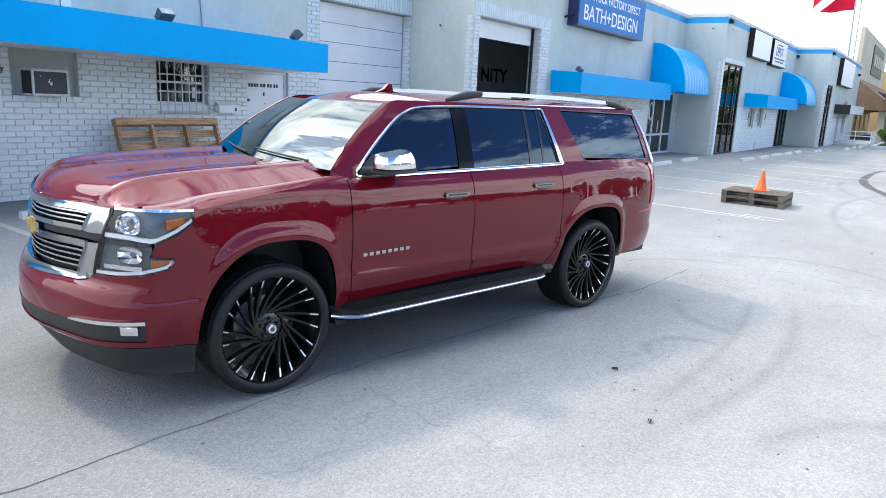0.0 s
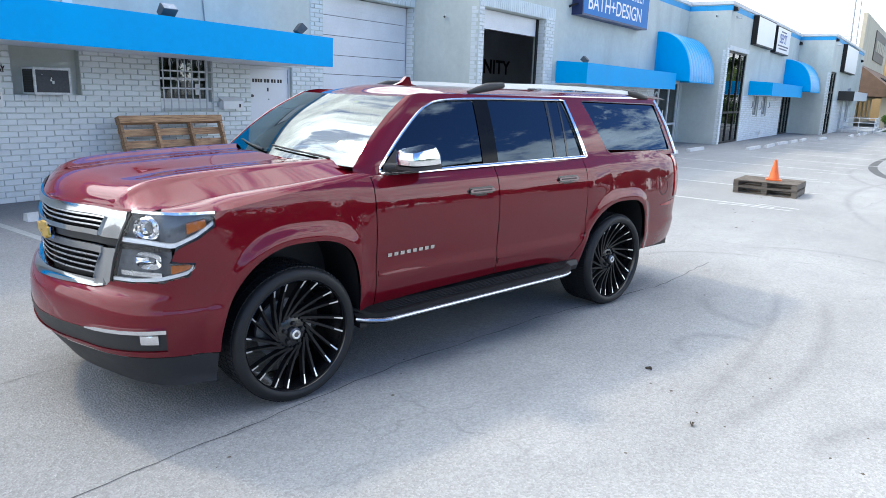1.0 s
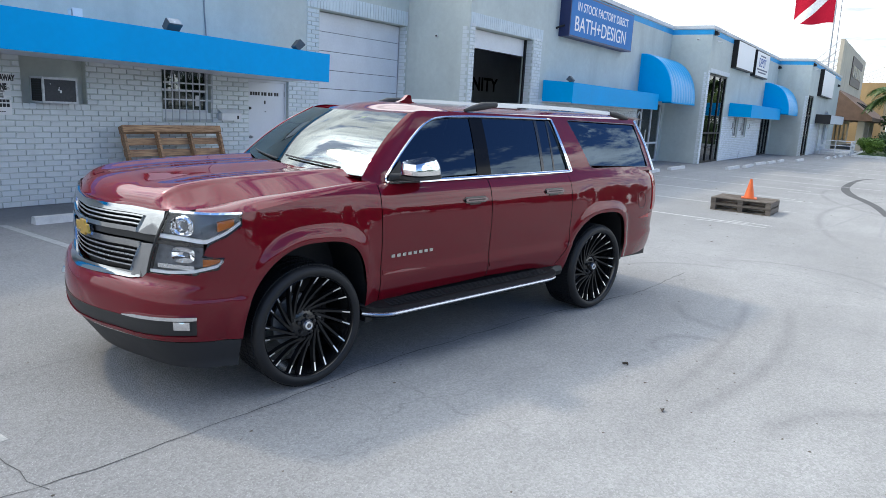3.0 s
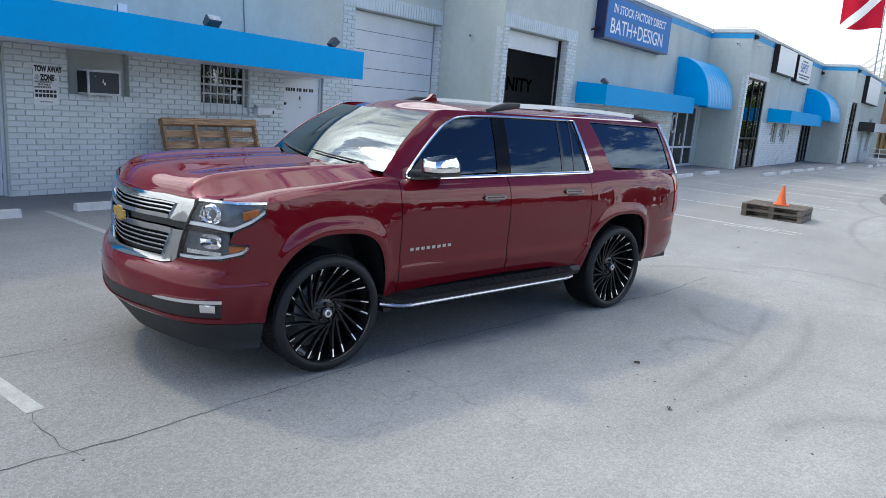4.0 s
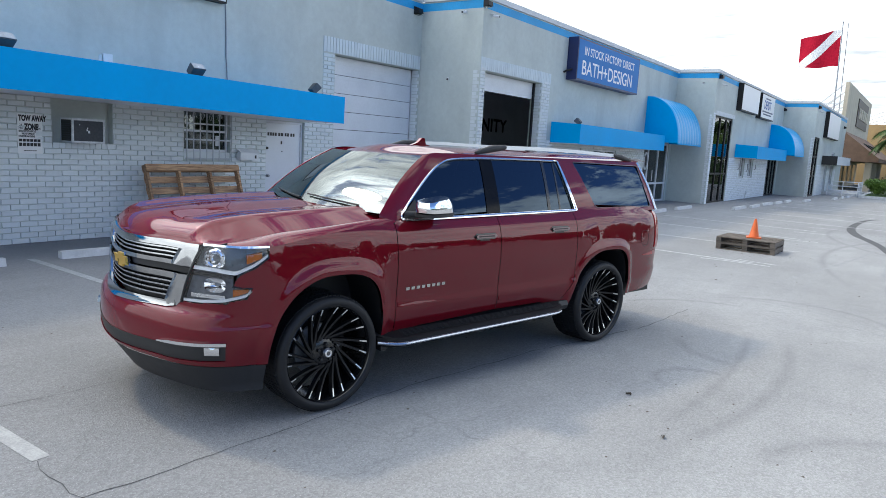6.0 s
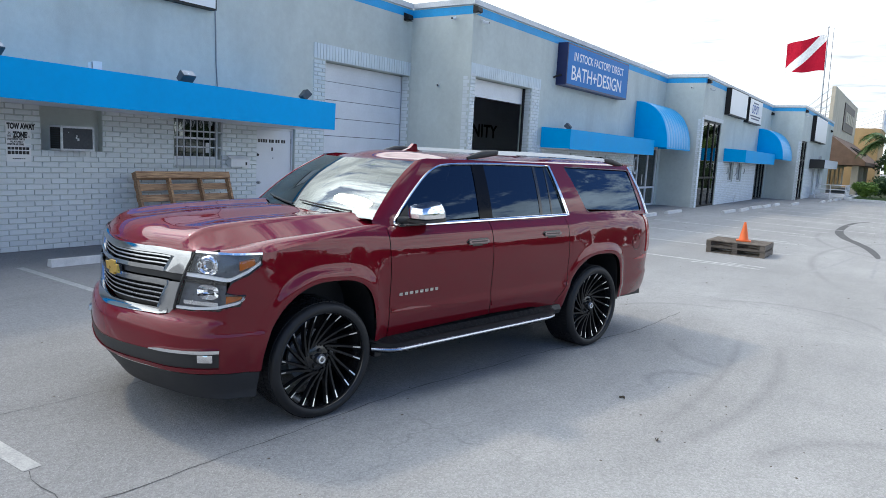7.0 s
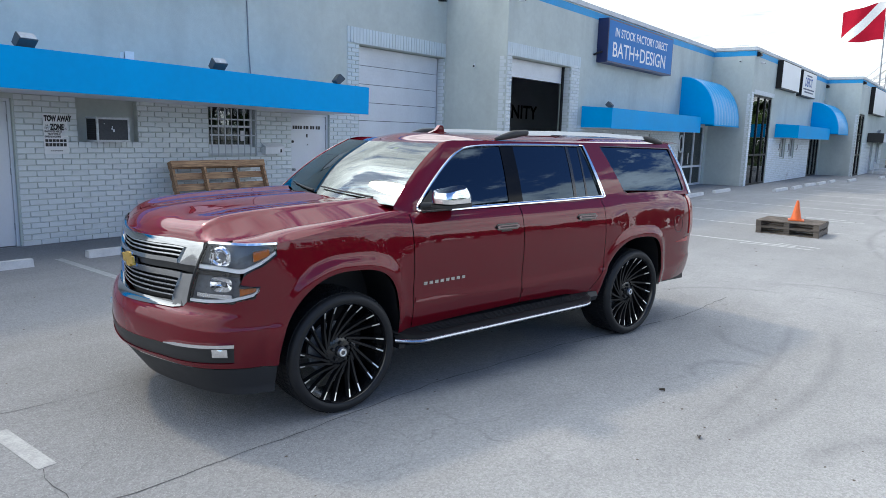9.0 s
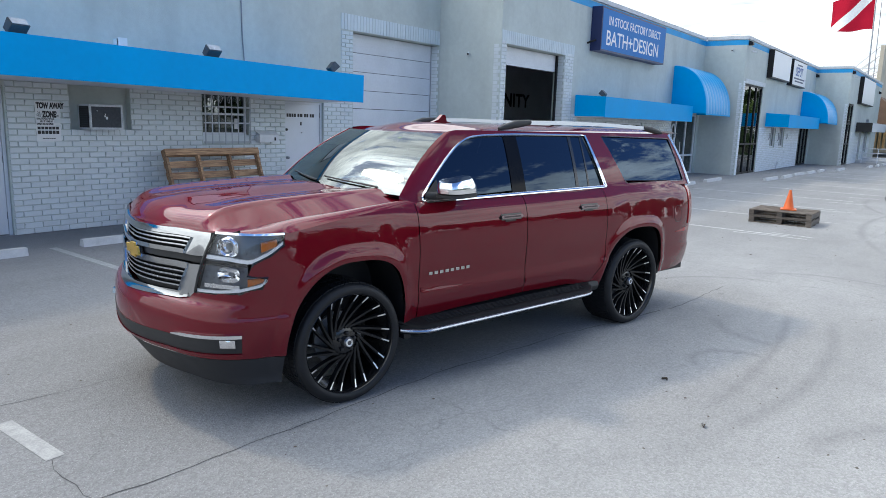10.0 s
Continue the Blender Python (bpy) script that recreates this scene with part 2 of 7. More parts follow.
def ground_mat():
    """Old pale asphalt: exposed aggregate, dusty patches, tyre arcs and oil spots."""
    m, n, l, p = nodes_of("worn_pale_asphalt")
    v = world_pos(n)
    sep = n.new("ShaderNodeSeparateXYZ")
    l.new(v, sep.inputs[0])
    px, py = sep.outputs["X"], sep.outputs["Y"]
    base = ramp(n, l, noise_node(n, l, v, 0.22, 5, 0.6), 0.3, (0.249, 0.250, 0.250), 0.72, (0.334, 0.336, 0.336))
    # a little paler and warmer towards -y, with a wavering edge
    pale_side = n.new("ShaderNodeMapRange")
    pale_side.inputs["From Min"].default_value, pale_side.inputs["From Max"].default_value = 1.5, -3.5
    l.new(mathn(n, l, "ADD", py, mathn(n, l, "MULTIPLY", noise_node(n, l, v, 0.35, 3), 2.5)), pale_side.inputs["Value"])
    base = mixc(n, l, pale_side.outputs[0], base, mixc(n, l, 1.0, base, (1.07, 1.055, 1.035), "MULTIPLY"))
    bay = n.new("ShaderNodeMapRange")          # darker, less trafficked asphalt round the parking bays
    bay.inputs["From Min"].default_value, bay.inputs["From Max"].default_value = 0.6, -1.6
    l.new(mathn(n, l, "SUBTRACT", px, mathn(n, l, "MULTIPLY", mathn(n, l, "ADD", py, noise_node(n, l, v, 0.5, 4)), 0.55)), bay.inputs["Value"])
    base = mixc(n, l, bay.outputs[0], base, mixc(n, l, 1.0, base, (0.80, 0.80, 0.81), "MULTIPLY"))
    base = mixc(n, l, ramp(n, l, noise_node(n, l, v, 1.3, 6, 0.65), 0.45, (0, 0, 0), 0.75, (0.45,) * 3), base, (0.235, 0.236, 0.238))
    vor = n.new("ShaderNodeTexVoronoi")
    vor.inputs["Scale"].default_value = 80
    l.new(v, vor.inputs["Vector"])
    stone = n.new("ShaderNodeSeparateColor")
    l.new(vor.outputs["Color"], stone.inputs[0])
    grain = ramp(n, l, stone.outputs[0], 0.0, (0.66,) * 3, 1.0, (1.28,) * 3)
    base = mixc(n, l, 0.5, base, mixc(n, l, 1.0, base, grain, "MULTIPLY"))
    chips = n.new("ShaderNodeTexVoronoi")
    chips.inputs["Scale"].default_value = 52
    l.new(v, chips.inputs["Vector"])
    pale = ramp(n, l, chips.outputs["Distance"], 0.10, (0.42,) * 3, 0.19, (0, 0, 0))
    base = mixc(n, l, pale, base, (0.58, 0.58, 0.57))
    fine = ramp(n, l, noise_node(n, l, v, 160, 3, 0.7), 0.32, (0.80,) * 3, 0.68, (1.16,) * 3)
    base = mixc(n, l, 0.7, base, mixc(n, l, 1.0, base, fine, "MULTIPLY"))
    # fine crazing and long dusty streaks along the lane
    cz = n.new("ShaderNodeTexVoronoi")
    cz.feature = "DISTANCE_TO_EDGE"
    cz.inputs["Scale"].default_value = 0.9
    wob = n.new("ShaderNodeVectorMath"); wob.operation = "MULTIPLY_ADD"
    nz = n.new("ShaderNodeTexNoise")
    nz.inputs["Scale"].default_value, nz.inputs["Detail"].default_value = 2.5, 5
    l.new(v, nz.inputs["Vector"])
    l.new(nz.outputs["Color"], wob.inputs[0])
    wob.inputs[1].default_value = (0.55, 0.55, 0.0)
    l.new(v, wob.inputs[2])
    l.new(wob.outputs[0], cz.inputs["Vector"])
    line = ramp(n, l, cz.outputs["Distance"], 0.002, (0.26,) * 3, 0.009, (0, 0, 0))
    some = ramp(n, l, noise_node(n, l, v, 0.5, 3), 0.50, (0, 0, 0), 0.62, (1, 1, 1))
    base = mixc(n, l, mixc(n, l, 1.0, line, some, "MULTIPLY"), base, (0.10, 0.10, 0.10))
    smp = n.new("ShaderNodeMapping")
    smp.inputs["Rotation"].default_value = (0, 0, radians(9))
    smp.inputs["Scale"].default_value = (0.12, 1.5, 1)
    l.new(v, smp.inputs["Vector"])
    streak = ramp(n, l, noise_node(n, l, smp.outputs[0], 1.0, 6, 0.68), 0.38, (0.94,) * 3, 0.64, (1.03,) * 3)
    base = mixc(n, l, 1.0, base, streak, "MULTIPLY")
    # tyre arcs
    arcs = [(2.85, 8.71, 10.76, 0.07, (3.2, -2.04), 1.8), (3.19, 4.06, 6.53, 0.10, (2.9, -2.45), 2.0), (2.66, -1.92, 0.38, 0.08, (2.85, -1.65), 0.55),
            (4.21, -2.08, 0.77, 0.10, (3.65, -1.6), 0.6), (6.1, -2.07, 1.18, 0.07, (7.2, -2.3), 1.4), (4.9, -1.57, 1.47, 0.06, (6.1, -0.7), 0.9),
            (1.13, -3.92, 1.26, 0.13, (1.9, -2.95), 0.7), (14.0, -13.0, 11.4, 0.1, (15.0, -1.6), 6.0), (20.0, -9.0, 8.0, 0.1, (17.0, -1.6), 5.0)]
    total = None
    for a in arcs:
        k = ring_mask(n, l, px, py, *a)
        total = k if total is None else mathn(n, l, "MAXIMUM", total, k)
    worn = mathn(n, l, "MULTIPLY", total, mathn(n, l, "ADD", noise_node(n, l, v, 6, 5, 0.7), 0.05))
    base = mixc(n, l, mathn(n, l, "MINIMUM", mathn(n, l, "MULTIPLY", worn, 0.62), 0.32), base, (0.14, 0.14, 0.145))
    spots = ramp(n, l, noise_node(n, l, v, 2.4, 3, 0.5), 0.70, (0, 0, 0), 0.76, (0.45,) * 3)
    base = mixc(n, l, spots, base, (0.16, 0.16, 0.16))
    l.new(base, p.inputs["Base Color"])
    p.inputs["Roughness"].default_value = 0.92
    p.inputs["Specular IOR Level"].default_value = 0.25
    bump(n, l, p, mathn(n, l, "ADD", vor.outputs["Distance"], noise_node(n, l, v, 60, 4)), 0.5, 0.006)
    return m


def wood_mat(name, col, dark):
    m, n, l, p = nodes_of(name)
    v = coords(n, l)
    mp = n.new("ShaderNodeMapping")
    mp.inputs["Scale"].default_value = (3, 40, 40)
    l.new(v, mp.inputs["Vector"])
    g = noise_node(n, l, mp.outputs[0], 1.0, 6, 0.65)
    c = ramp(n, l, g, 0.35, dark, 0.65, col)
    o = n.new("ShaderNodeObjectInfo").outputs["Random"]
    c = mixc(n, l, 1.0, c, ramp(n, l, o, 0, (0.75,) * 3, 1, (1.2,) * 3), "MULTIPLY")
    c = mixc(n, l, ramp(n, l, noise_node(n, l, v, 7, 4), 0.6, (0, 0, 0), 0.75, (0.6,) * 3), c, dark)
    l.new(c, p.inputs["Base Color"])
    p.inputs["Roughness"].default_value = 0.8
    bump(n, l, p, g, 0.4, 0.004)
    return m


def car_paint_mat():
    m, n, l, p = nodes_of("deep_red_metallic_paint")
    v = coords(n, l)
    flake = n.new("ShaderNodeTexVoronoi")
    flake.inputs["Scale"].default_value = 900
    l.new(v, flake.inputs["Vector"])
    s = n.new("ShaderNodeSeparateColor")
    l.new(flake.outputs["Color"], s.inputs[0])
    c = ramp(n, l, s.outputs[0], 0, (0.106, 0.0022, 0.0080), 1, (0.163, 0.0036, 0.0125))
    dust = ramp(n, l, noise_node(n, l, v, 2.0, 5), 0.45, (0, 0, 0), 0.8, (0.006,) * 3)
    l.new(mixc(n, l, dust, c, (0.35, 0.3, 0.28)), p.inputs["Base Color"])
    p.inputs["Metallic"].default_value = 0.18
    p.inputs["Roughness"].default_value = 0.34
    p.inputs["Specular IOR Level"].default_value = 0.0
    p.inputs["Coat Weight"].default_value = 1.0
    p.inputs["Coat Roughness"].default_value = 0.015
    p.inputs["Coat IOR"].default_value = 1.47
    return m


def glass_mat(name, tint, rough=0.0, alpha=1.0):
    """Window glass: mostly a dark gloss over what is behind."""
    m, n, l, p = nodes_of(name)
    p.inputs["Base Color"].default_value = (*tint, 1)
    p.inputs["Roughness"].default_value = rough
    p.inputs["IOR"].default_value = 1.5
    p.inputs["Transmission Weight"].default_value = alpha
    return m


def thin_glass_mat(name, tint, ior, shine=(1, 1, 1), rough=0.004):
    """A thin pane: tinted see-through glass under a mirror gloss that grows towards grazing."""
    m, n, l, p = nodes_of(name)
    n.remove(p)
    t, g, f, x = n.new("ShaderNodeBsdfTransparent"), n.new("ShaderNodeBsdfGlossy"), n.new("ShaderNodeFresnel"), n.new("ShaderNodeMixShader")
    t.inputs["Color"].default_value = (*tint, 1)
    g.inputs["Color"].default_value = (*shine, 1)
    g.inputs["Roughness"].default_value = rough
    f.inputs["IOR"].default_value = ior
    l.new(f.outputs[0], x.inputs[0])
    l.new(t.outputs[0], x.inputs[1])
    l.new(g.outputs[0], x.inputs[2])
    l.new(x.outputs[0], n["Material Output"].inputs["Surface"])
    return m


def worn_line_mat(name, col, keep):
    """Road paint worn through to the asphalt in patches."""
    m, n, l, p = nodes_of(name)
    v = world_pos(n)
    k = mixc(n, l, 0.5, noise_node(n, l, v, 9, 6, 0.7), noise_node(n, l, v, 70, 4, 0.7))
    c = ramp(n, l, k, keep - 0.07, (0.31, 0.312, 0.312), keep + 0.07, col)
    l.new(c, p.inputs["Base Color"])
    p.inputs["Roughness"].default_value = 0.9
    return m


def leaf_mat(name, a, b):
    m, n, l, p = nodes_of(name)
    v = world_pos(n)
    isl = n.new("ShaderNodeNewGeometry").outputs["Random Per Island"]
    c = ramp(n, l, isl, 0, a, 1, b)
    c = mixc(n, l, 0.4, c, ramp(n, l, noise_node(n, l, v, 1.5), 0.3, a, 0.7, b))
    l.new(c, p.inputs["Base Color"])
    p.inputs["Roughness"].default_value = 0.6
    return m


STUCCO = stucco_mat("grey_stucco", (0.555, 0.592, 0.55), 0.4)
WALLBRICK = brick_paint_mat("grey_painted_brick", (0.63, 0.69, 0.705))
BRICK = brick_paint_mat("white_painted_brick", (0.69, 0.72, 0.72))
MORTAR = plain("painted_mortar", (0.62, 0.655, 0.665), 0.85, grain=0.002)
BLUE = plain("blue_painted_metal", (0.0, 0.36, 0.76), 0.5, vary=0.07, scale=0.8, spec=0.12)
STRIPE = plain("blue_painted_stripe", (0.015, 0.33, 0.66), 0.6, vary=0.18, scale=1.6)
COPING = plain("white_roof_coping", (0.62, 0.63, 0.63), 0.6, vary=0.2, scale=2)
GROUND = ground_mat()
WHITE = plain("white_paint", (0.72, 0.73, 0.74), 0.5, vary=0.08)
DOORGREY = plain("pale_grey_door_paint", (0.66, 0.68, 0.71), 0.45, vary=0.05, scale=2)
SHUTTER = plain("white_roller_shutter", (0.74, 0.75, 0.76), 0.5, vary=0.08, scale=1.5)
ROOMWALL = plain("dim_room_wall", (0.70, 0.71, 0.73), 0.9, vary=0.1, scale=1)
BLACK = plain("black_paint", (0.012, 0.012, 0.013), 0.5)
BLACKMETAL = plain("black_metal_frame", (0.011, 0.011, 0.012), 0.5, spec=0.3)
BLUEGLOSS = plain("glossy_blue_awning_sheet", (0.0, 0.325, 0.67), 0.34, vary=0.06, scale=0.8, spec=0.5)
ALU = plain("aluminium", (0.62, 0.63, 0.64), 0.35, metal=0.9)
GALV = plain("galvanised_steel", (0.30, 0.31, 0.33), 0.45, metal=0.7, vary=0.2)
CONCRETE = plain("pale_concrete", (0.58, 0.58, 0.57), 0.9, vary=0.2, scale=6, grain=0.004)
FADEDLINE = worn_line_mat("faded_line_paint", (0.62, 0.62, 0.62), 0.52)
LINEPAINT = worn_line_mat("worn_white_line_paint", (0.42, 0.423, 0.417), 0.525)
CRACK = plain("dark_crack_filler", (0.07, 0.07, 0.071), 0.95, vary=0.3, scale=20)
PALLETWOOD = wood_mat("tan_pallet_wood", (0.60, 0.37, 0.20), (0.20, 0.10, 0.05))
GREYWOOD = wood_mat("weathered_pallet_wood", (0.20, 0.165, 0.13), (0.07, 0.055, 0.043))
ORANGE = plain("orange_cone_plastic", (0.72, 0.13, 0.02), 0.5, vary=0.12)
SIGNBLUE = plain("blue_sign_face", (0.045, 0.20, 0.50), 0.5, vary=0.06, scale=1, spec=0.1)
SIGNNAVY = plain("dark_blue_sign_case", (0.01, 0.02, 0.09), 0.4)
SIGNWHITE = plain("white_sign_face", (0.78, 0.78, 0.77), 0.35, vary=0.04, scale=1)
LETTERWHITE = plain("white_lettering", (0.80, 0.80, 0.80), 0.4)
GLASSDARK = thin_glass_mat("shop_glass", (0.55, 0.60, 0.60), 1.6)
FLOODGREY = plain("dark_weathered_lamp_metal", (0.09, 0.095, 0.10), 0.55, metal=0.2, vary=0.25, scale=12)
LENSGREY = plain("clouded_lamp_lens", (0.42, 0.44, 0.46), 0.25, vary=0.25, scale=14)
COILGREY = plain("dusty_coil_fins", (0.055, 0.06, 0.068), 0.7, vary=0.3, scale=30)

# ---- building blocks ----
def obj(name, bm, material, smooth=False, bevel=0.0):
    if bevel:
        bmesh.ops.bevel(bm, geom=[e for e in bm.edges if e.is_manifold and e.calc_face_angle(0) > 0.6], offset=bevel, segments=2, affect="EDGES", clamp_overlap=True)
    me = bpy.data.meshes.new(name)
    bmesh.ops.recalc_face_normals(bm, faces=bm.faces)
    bm.to_mesh(me)
    bm.free()
    for mt in (material if isinstance(material, (list, tuple)) else [material]):
        me.materials.append(mt)
    if smooth:
        for f in me.polygons:
            f.use_smooth = True
        me.set_sharp_from_angle(angle=radians(38))
    return new(name, me)


def part(name, bm, material, parent, label="", smooth=False, bevel=0.0):
    """Links a bmesh as one mesh object under a thing or a part; it is given in the thing's own frame."""
    o = obj(name, bm, material, smooth, bevel)
    o.parent = parent
    if label:
        tagged(o, label)
    return o


def thing(name, label, category, m=None, group="", kind=""):
    e = new(name)
    e.empty_display_size = 0.1
    e.matrix_world = m if m is not None else Matrix()
    return tagged(e, label, category, group, kind)


def box(x0, x1, y0, y1, z0, z1, bm=None):
    bm = bm or bmesh.new()
    v = [bm.verts.new((x, y, z)) for z in (z0, z1) for x, y in ((x0, y0), (x1, y0), (x1, y1), (x0, y1))]
    for q in ((3, 2, 1, 0), (4, 5, 6, 7), (0, 1, 5, 4), (1, 2, 6, 5), (2, 3, 7, 6), (3, 0, 4, 7)):
        bm.faces.new([v[i] for i in q])
    return bm


def boxes(rows):
    bm = bmesh.new()
    for r in rows:
        box(*r, bm=bm)
    return bm


def tube(points, radius, segs=8, bm=None, closed=False):
    """A round bar along points; radius is one number or one per point."""
    bm = bm or bmesh.new()
    pts = [Vector(p) for p in points]
    rings = []
    for i, p in enumerate(pts):
        a = pts[i - 1] if i or closed else p
        b = pts[(i + 1) % len(pts)] if i < len(pts) - 1 or closed else p
        d = (b - a).normalized()
        up = Vector((0, 0, 1)) if abs(d.z) < 0.95 else Vector((1, 0, 0))
        u = d.cross(up).normalized()
        w = u.cross(d)
        r = radius[i] if isinstance(radius, (list, tuple)) else radius
        rings.append([bm.verts.new(p + (u * math.cos(k * math.tau / segs) + w * math.sin(k * math.tau / segs)) * r) for k in range(segs)])
    for i in range(len(rings) - (0 if closed else 1)):
        a, b = rings[i], rings[(i + 1) % len(rings)]
        for k in range(segs):
            bm.faces.new((a[k], a[(k + 1) % segs], b[(k + 1) % segs], b[k]))
    if not closed:
        bm.faces.new(rings[0][::-1])
        bm.faces.new(rings[-1])
    return bm


def lathe(profile, segs=32, axis="z", bm=None, closed=False):
    """Turns (radius, height) pairs about an axis."""
    bm = bm or bmesh.new()
    rings = []
    for r, h in profile:
        ring = []
        for k in range(segs):
            a = k * math.tau / segs
            c, s = r * math.cos(a), r * math.sin(a)
            ring.append(bm.verts.new((c, s, h) if axis == "z" else (c, h, s) if axis == "y" else (h, c, s)))
        rings.append(ring)
    pairs = list(zip(rings, rings[1:])) + ([(rings[-1], rings[0])] if closed else [])
    for a, b in pairs:
        for k in range(segs):
            bm.faces.new((a[k], a[(k + 1) % segs], b[(k + 1) % segs], b[k]))
    if not closed:
        for ring, flip in ((rings[0], True), (rings[-1], False)):
            bm.faces.new(ring[::-1] if flip else ring)
    return bm


def prism(outline, depth, origin=(0, 0, 0), u=(1, 0, 0), v=(0, 0, 1), bm=None):
    """A flat outline in the plane (u, v), thickened along u x v by depth."""
    bm = bm or bmesh.new()
    o, u, v = Vector(origin), Vector(u), Vector(v)
    w = u.cross(v) * depth
    a = [bm.verts.new(o + u * p + v * q) for p, q in outline]
    b = [bm.verts.new(o + u * p + v * q + w) for p, q in outline]
    bm.faces.new(a[::-1])
    bm.faces.new(b)
    k = len(a)
    for i in range(k):
        bm.faces.new((a[i], a[(i + 1) % k], b[(i + 1) % k], b[i]))
    return bm


def grid(fn, nu, nv, bm=None, thick=0.0):
    """A sheet from fn(u, v), u and v in 0..1; with thick it gets a back along its normals."""
    bm = bm or bmesh.new()
    vs = [[bm.verts.new(fn(i / nu, j / nv)) for j in range(nv + 1)] for i in range(nu + 1)]
    for i in range(nu):
        for j in range(nv):
            bm.faces.new((vs[i][j], vs[i + 1][j], vs[i + 1][j + 1], vs[i][j + 1]))
    return bm


def text_obj(name, body, size, m, material, parent=None, label="", depth=0.004, sx=1.0, heavy=0.0, align="LEFT", space=1.0):
    cu = bpy.data.curves.new(name, "FONT")
    cu.body, cu.size, cu.extrude, cu.align_x, cu.offset, cu.space_character = body, size, depth, align, heavy, space
    tmp = bpy.data.objects.new(name, cu)
    scene.collection.objects.link(tmp)
    me = bpy.data.meshes.new_from_object(tmp.evaluated_get(bpy.context.evaluated_depsgraph_get()))
    bpy.data.objects.remove(tmp)
    me.materials.clear()
    me.materials.append(material)
    me.transform(m @ Matrix.Diagonal((sx, 1, 1, 1)))
    o = new(name, me)
    if parent:
        o.parent = parent
    if label:
        tagged(o, label)
    return o


# ---- the large structure ----
XB, XC, XD, XE = 11.70, 27.75, 43.82, 60.0       # where the front steps forward
YA, YB, YC, YD = 8.313, 6.395, 4.722, 2.904      # fronts of the four units
TOP, WT = 5.60, 0.22


def wall_with_openings(name, x0, x1, y, holes, label):
    """A wall that faces -y; openings (x0, x1, z0, z1) go right through."""
    bm = bmesh.new()
    xs = sorted({x0, x1, *[h[0] for h in holes], *[h[1] for h in holes]})
    for a, b in zip(xs, xs[1:]):
        z = 0.0
        for h in sorted((h for h in holes if h[0] <= a and h[1] >= b), key=lambda h: h[2]):
            if h[2] > z:
                box(a, b, y, y + WT, z, h[2], bm)
            z = h[3]
        box(a, b, y, y + WT, z, TOP, bm)
    return tagged(obj(name, bm, STUCCO), label, "wall", kind="structure")


HOLES_A = [(0.12, 1.15, 0, 2.25), (2.09, 3.10, 1.61, 2.42), (4.50, 5.55, 1.38, 2.36), (6.47, 7.55, 0, 2.23), (8.47, 11.66, 0, 3.86)]
HOLES_B = [(11.95, 15.07, 0, 3.86), (16.4, 18.2, 1.0, 2.05), (19.3, 21.3, 1.0, 2.05), (24.35, 27.45, 0, 2.5)]
HOLES_C = [(28.06, 31.25, 0, 3.85), (33.6, 34.7, 1.1, 2.3), (35.6, 36.7, 1.1, 2.3), (40.5, 43.4, 0, 2.4)]
HOLES_D = [(43.98, 46.4, 0, 3.65), (50.4, 51.6, 0.0, 2.1), (53.2, 55.0, 0.6, 2.9)]

ground = obj("ground", grid(lambda u, v: ((u - 0.5) * 3000, (v - 0.5) * 3000, 0.0), 20, 20), GROUND)
tagged(ground, "pale worn asphalt car park with tyre marks and cracks", "ground", kind="structure")

wall_with_openings("wall_1", -4.35, XB, YA, HOLES_A, "grey painted stucco wall of the nearest unit")
wall_with_openings("wall_2", XB, XC, YB, HOLES_B, "grey stucco shop front wall with rain streaks")
wall_with_openings("wall_3", XC, XD, YC, HOLES_C, "grey stucco shop front wall under two signs")
wall_with_openings("wall_4", XD, XE, YD, HOLES_D, "grey stucco wall of the far unit")
for k, (x, ya, yb) in enumerate(((XB, YB, YA), (XC, YC, YB), (XD, YD, YC))):
    tagged(obj("wall_%d" % (k + 5), box(x, x + WT, ya + WT, yb + WT, 0, TOP), STUCCO),
           "grey stucco return wall where the front steps forward", "wall", kind="structure")
tagged(obj("wall_8", boxes([(-4.57, -4.35, YA, 25, 0, TOP), (XE, XE + WT, YD, 25, 0, TOP), (-4.35, XE, 25, 25.2, 0, TOP)]), STUCCO),
       "plain grey side and back walls of the building", "wall", kind="structure")
for k, (x0, x1, y) in enumerate(((-4.35, XB + WT, YA), (XB + WT, XC + WT, YB), (XC + WT, XD + WT, YC), (XD + WT, XE, YD))):
    tagged(obj("ceiling_%d" % (k + 1), box(x0, x1, y + WT, 25, 5.05, 5.25), ROOMWALL), "flat roof slab over the unit", "ceiling", kind="structure")

# roof edge and blue stripe
cop, stp = bmesh.new(), bmesh.new()
edge = [(-4.57, YA), (XB, YA), (XB, YB), (XC, YB), (XC, YC), (XD, YC), (XD, YD), (XE + WT, YD)]
for (xa, ya), (xb, yb) in zip(edge, edge[1:]):
    if ya == yb:
        left = xa - 0.05 if ya != YA else xa
        right = xb - 0.05 if xb < XE else xb
        box(left, right, ya - 0.05, ya + 0.27, TOP, TOP + 0.13, cop)
        box(xa - (0.004 if ya != YA else 0), xb - 0.004 if xb < XE else xb, ya - 0.004, ya + 0.001, 5.37, 5.57, stp)
    else:
        box(xa - 0.05, xa + 0.22, yb + 0.27, ya - 0.05, TOP + 0.003, TOP + 0.133, cop)
        box(xa - 0.004, xa + 0.001, yb + 0.001, ya - 0.004, 5.37, 5.57, stp)
tagged(obj("trim_1", cop, COPING, bevel=0.012), "white weathered coping along the roof edge", "trim", kind="structure")
tagged(obj("trim_2", stp, STRIPE), "faded blue painted stripe under the roof edge", "trim", kind="structure")


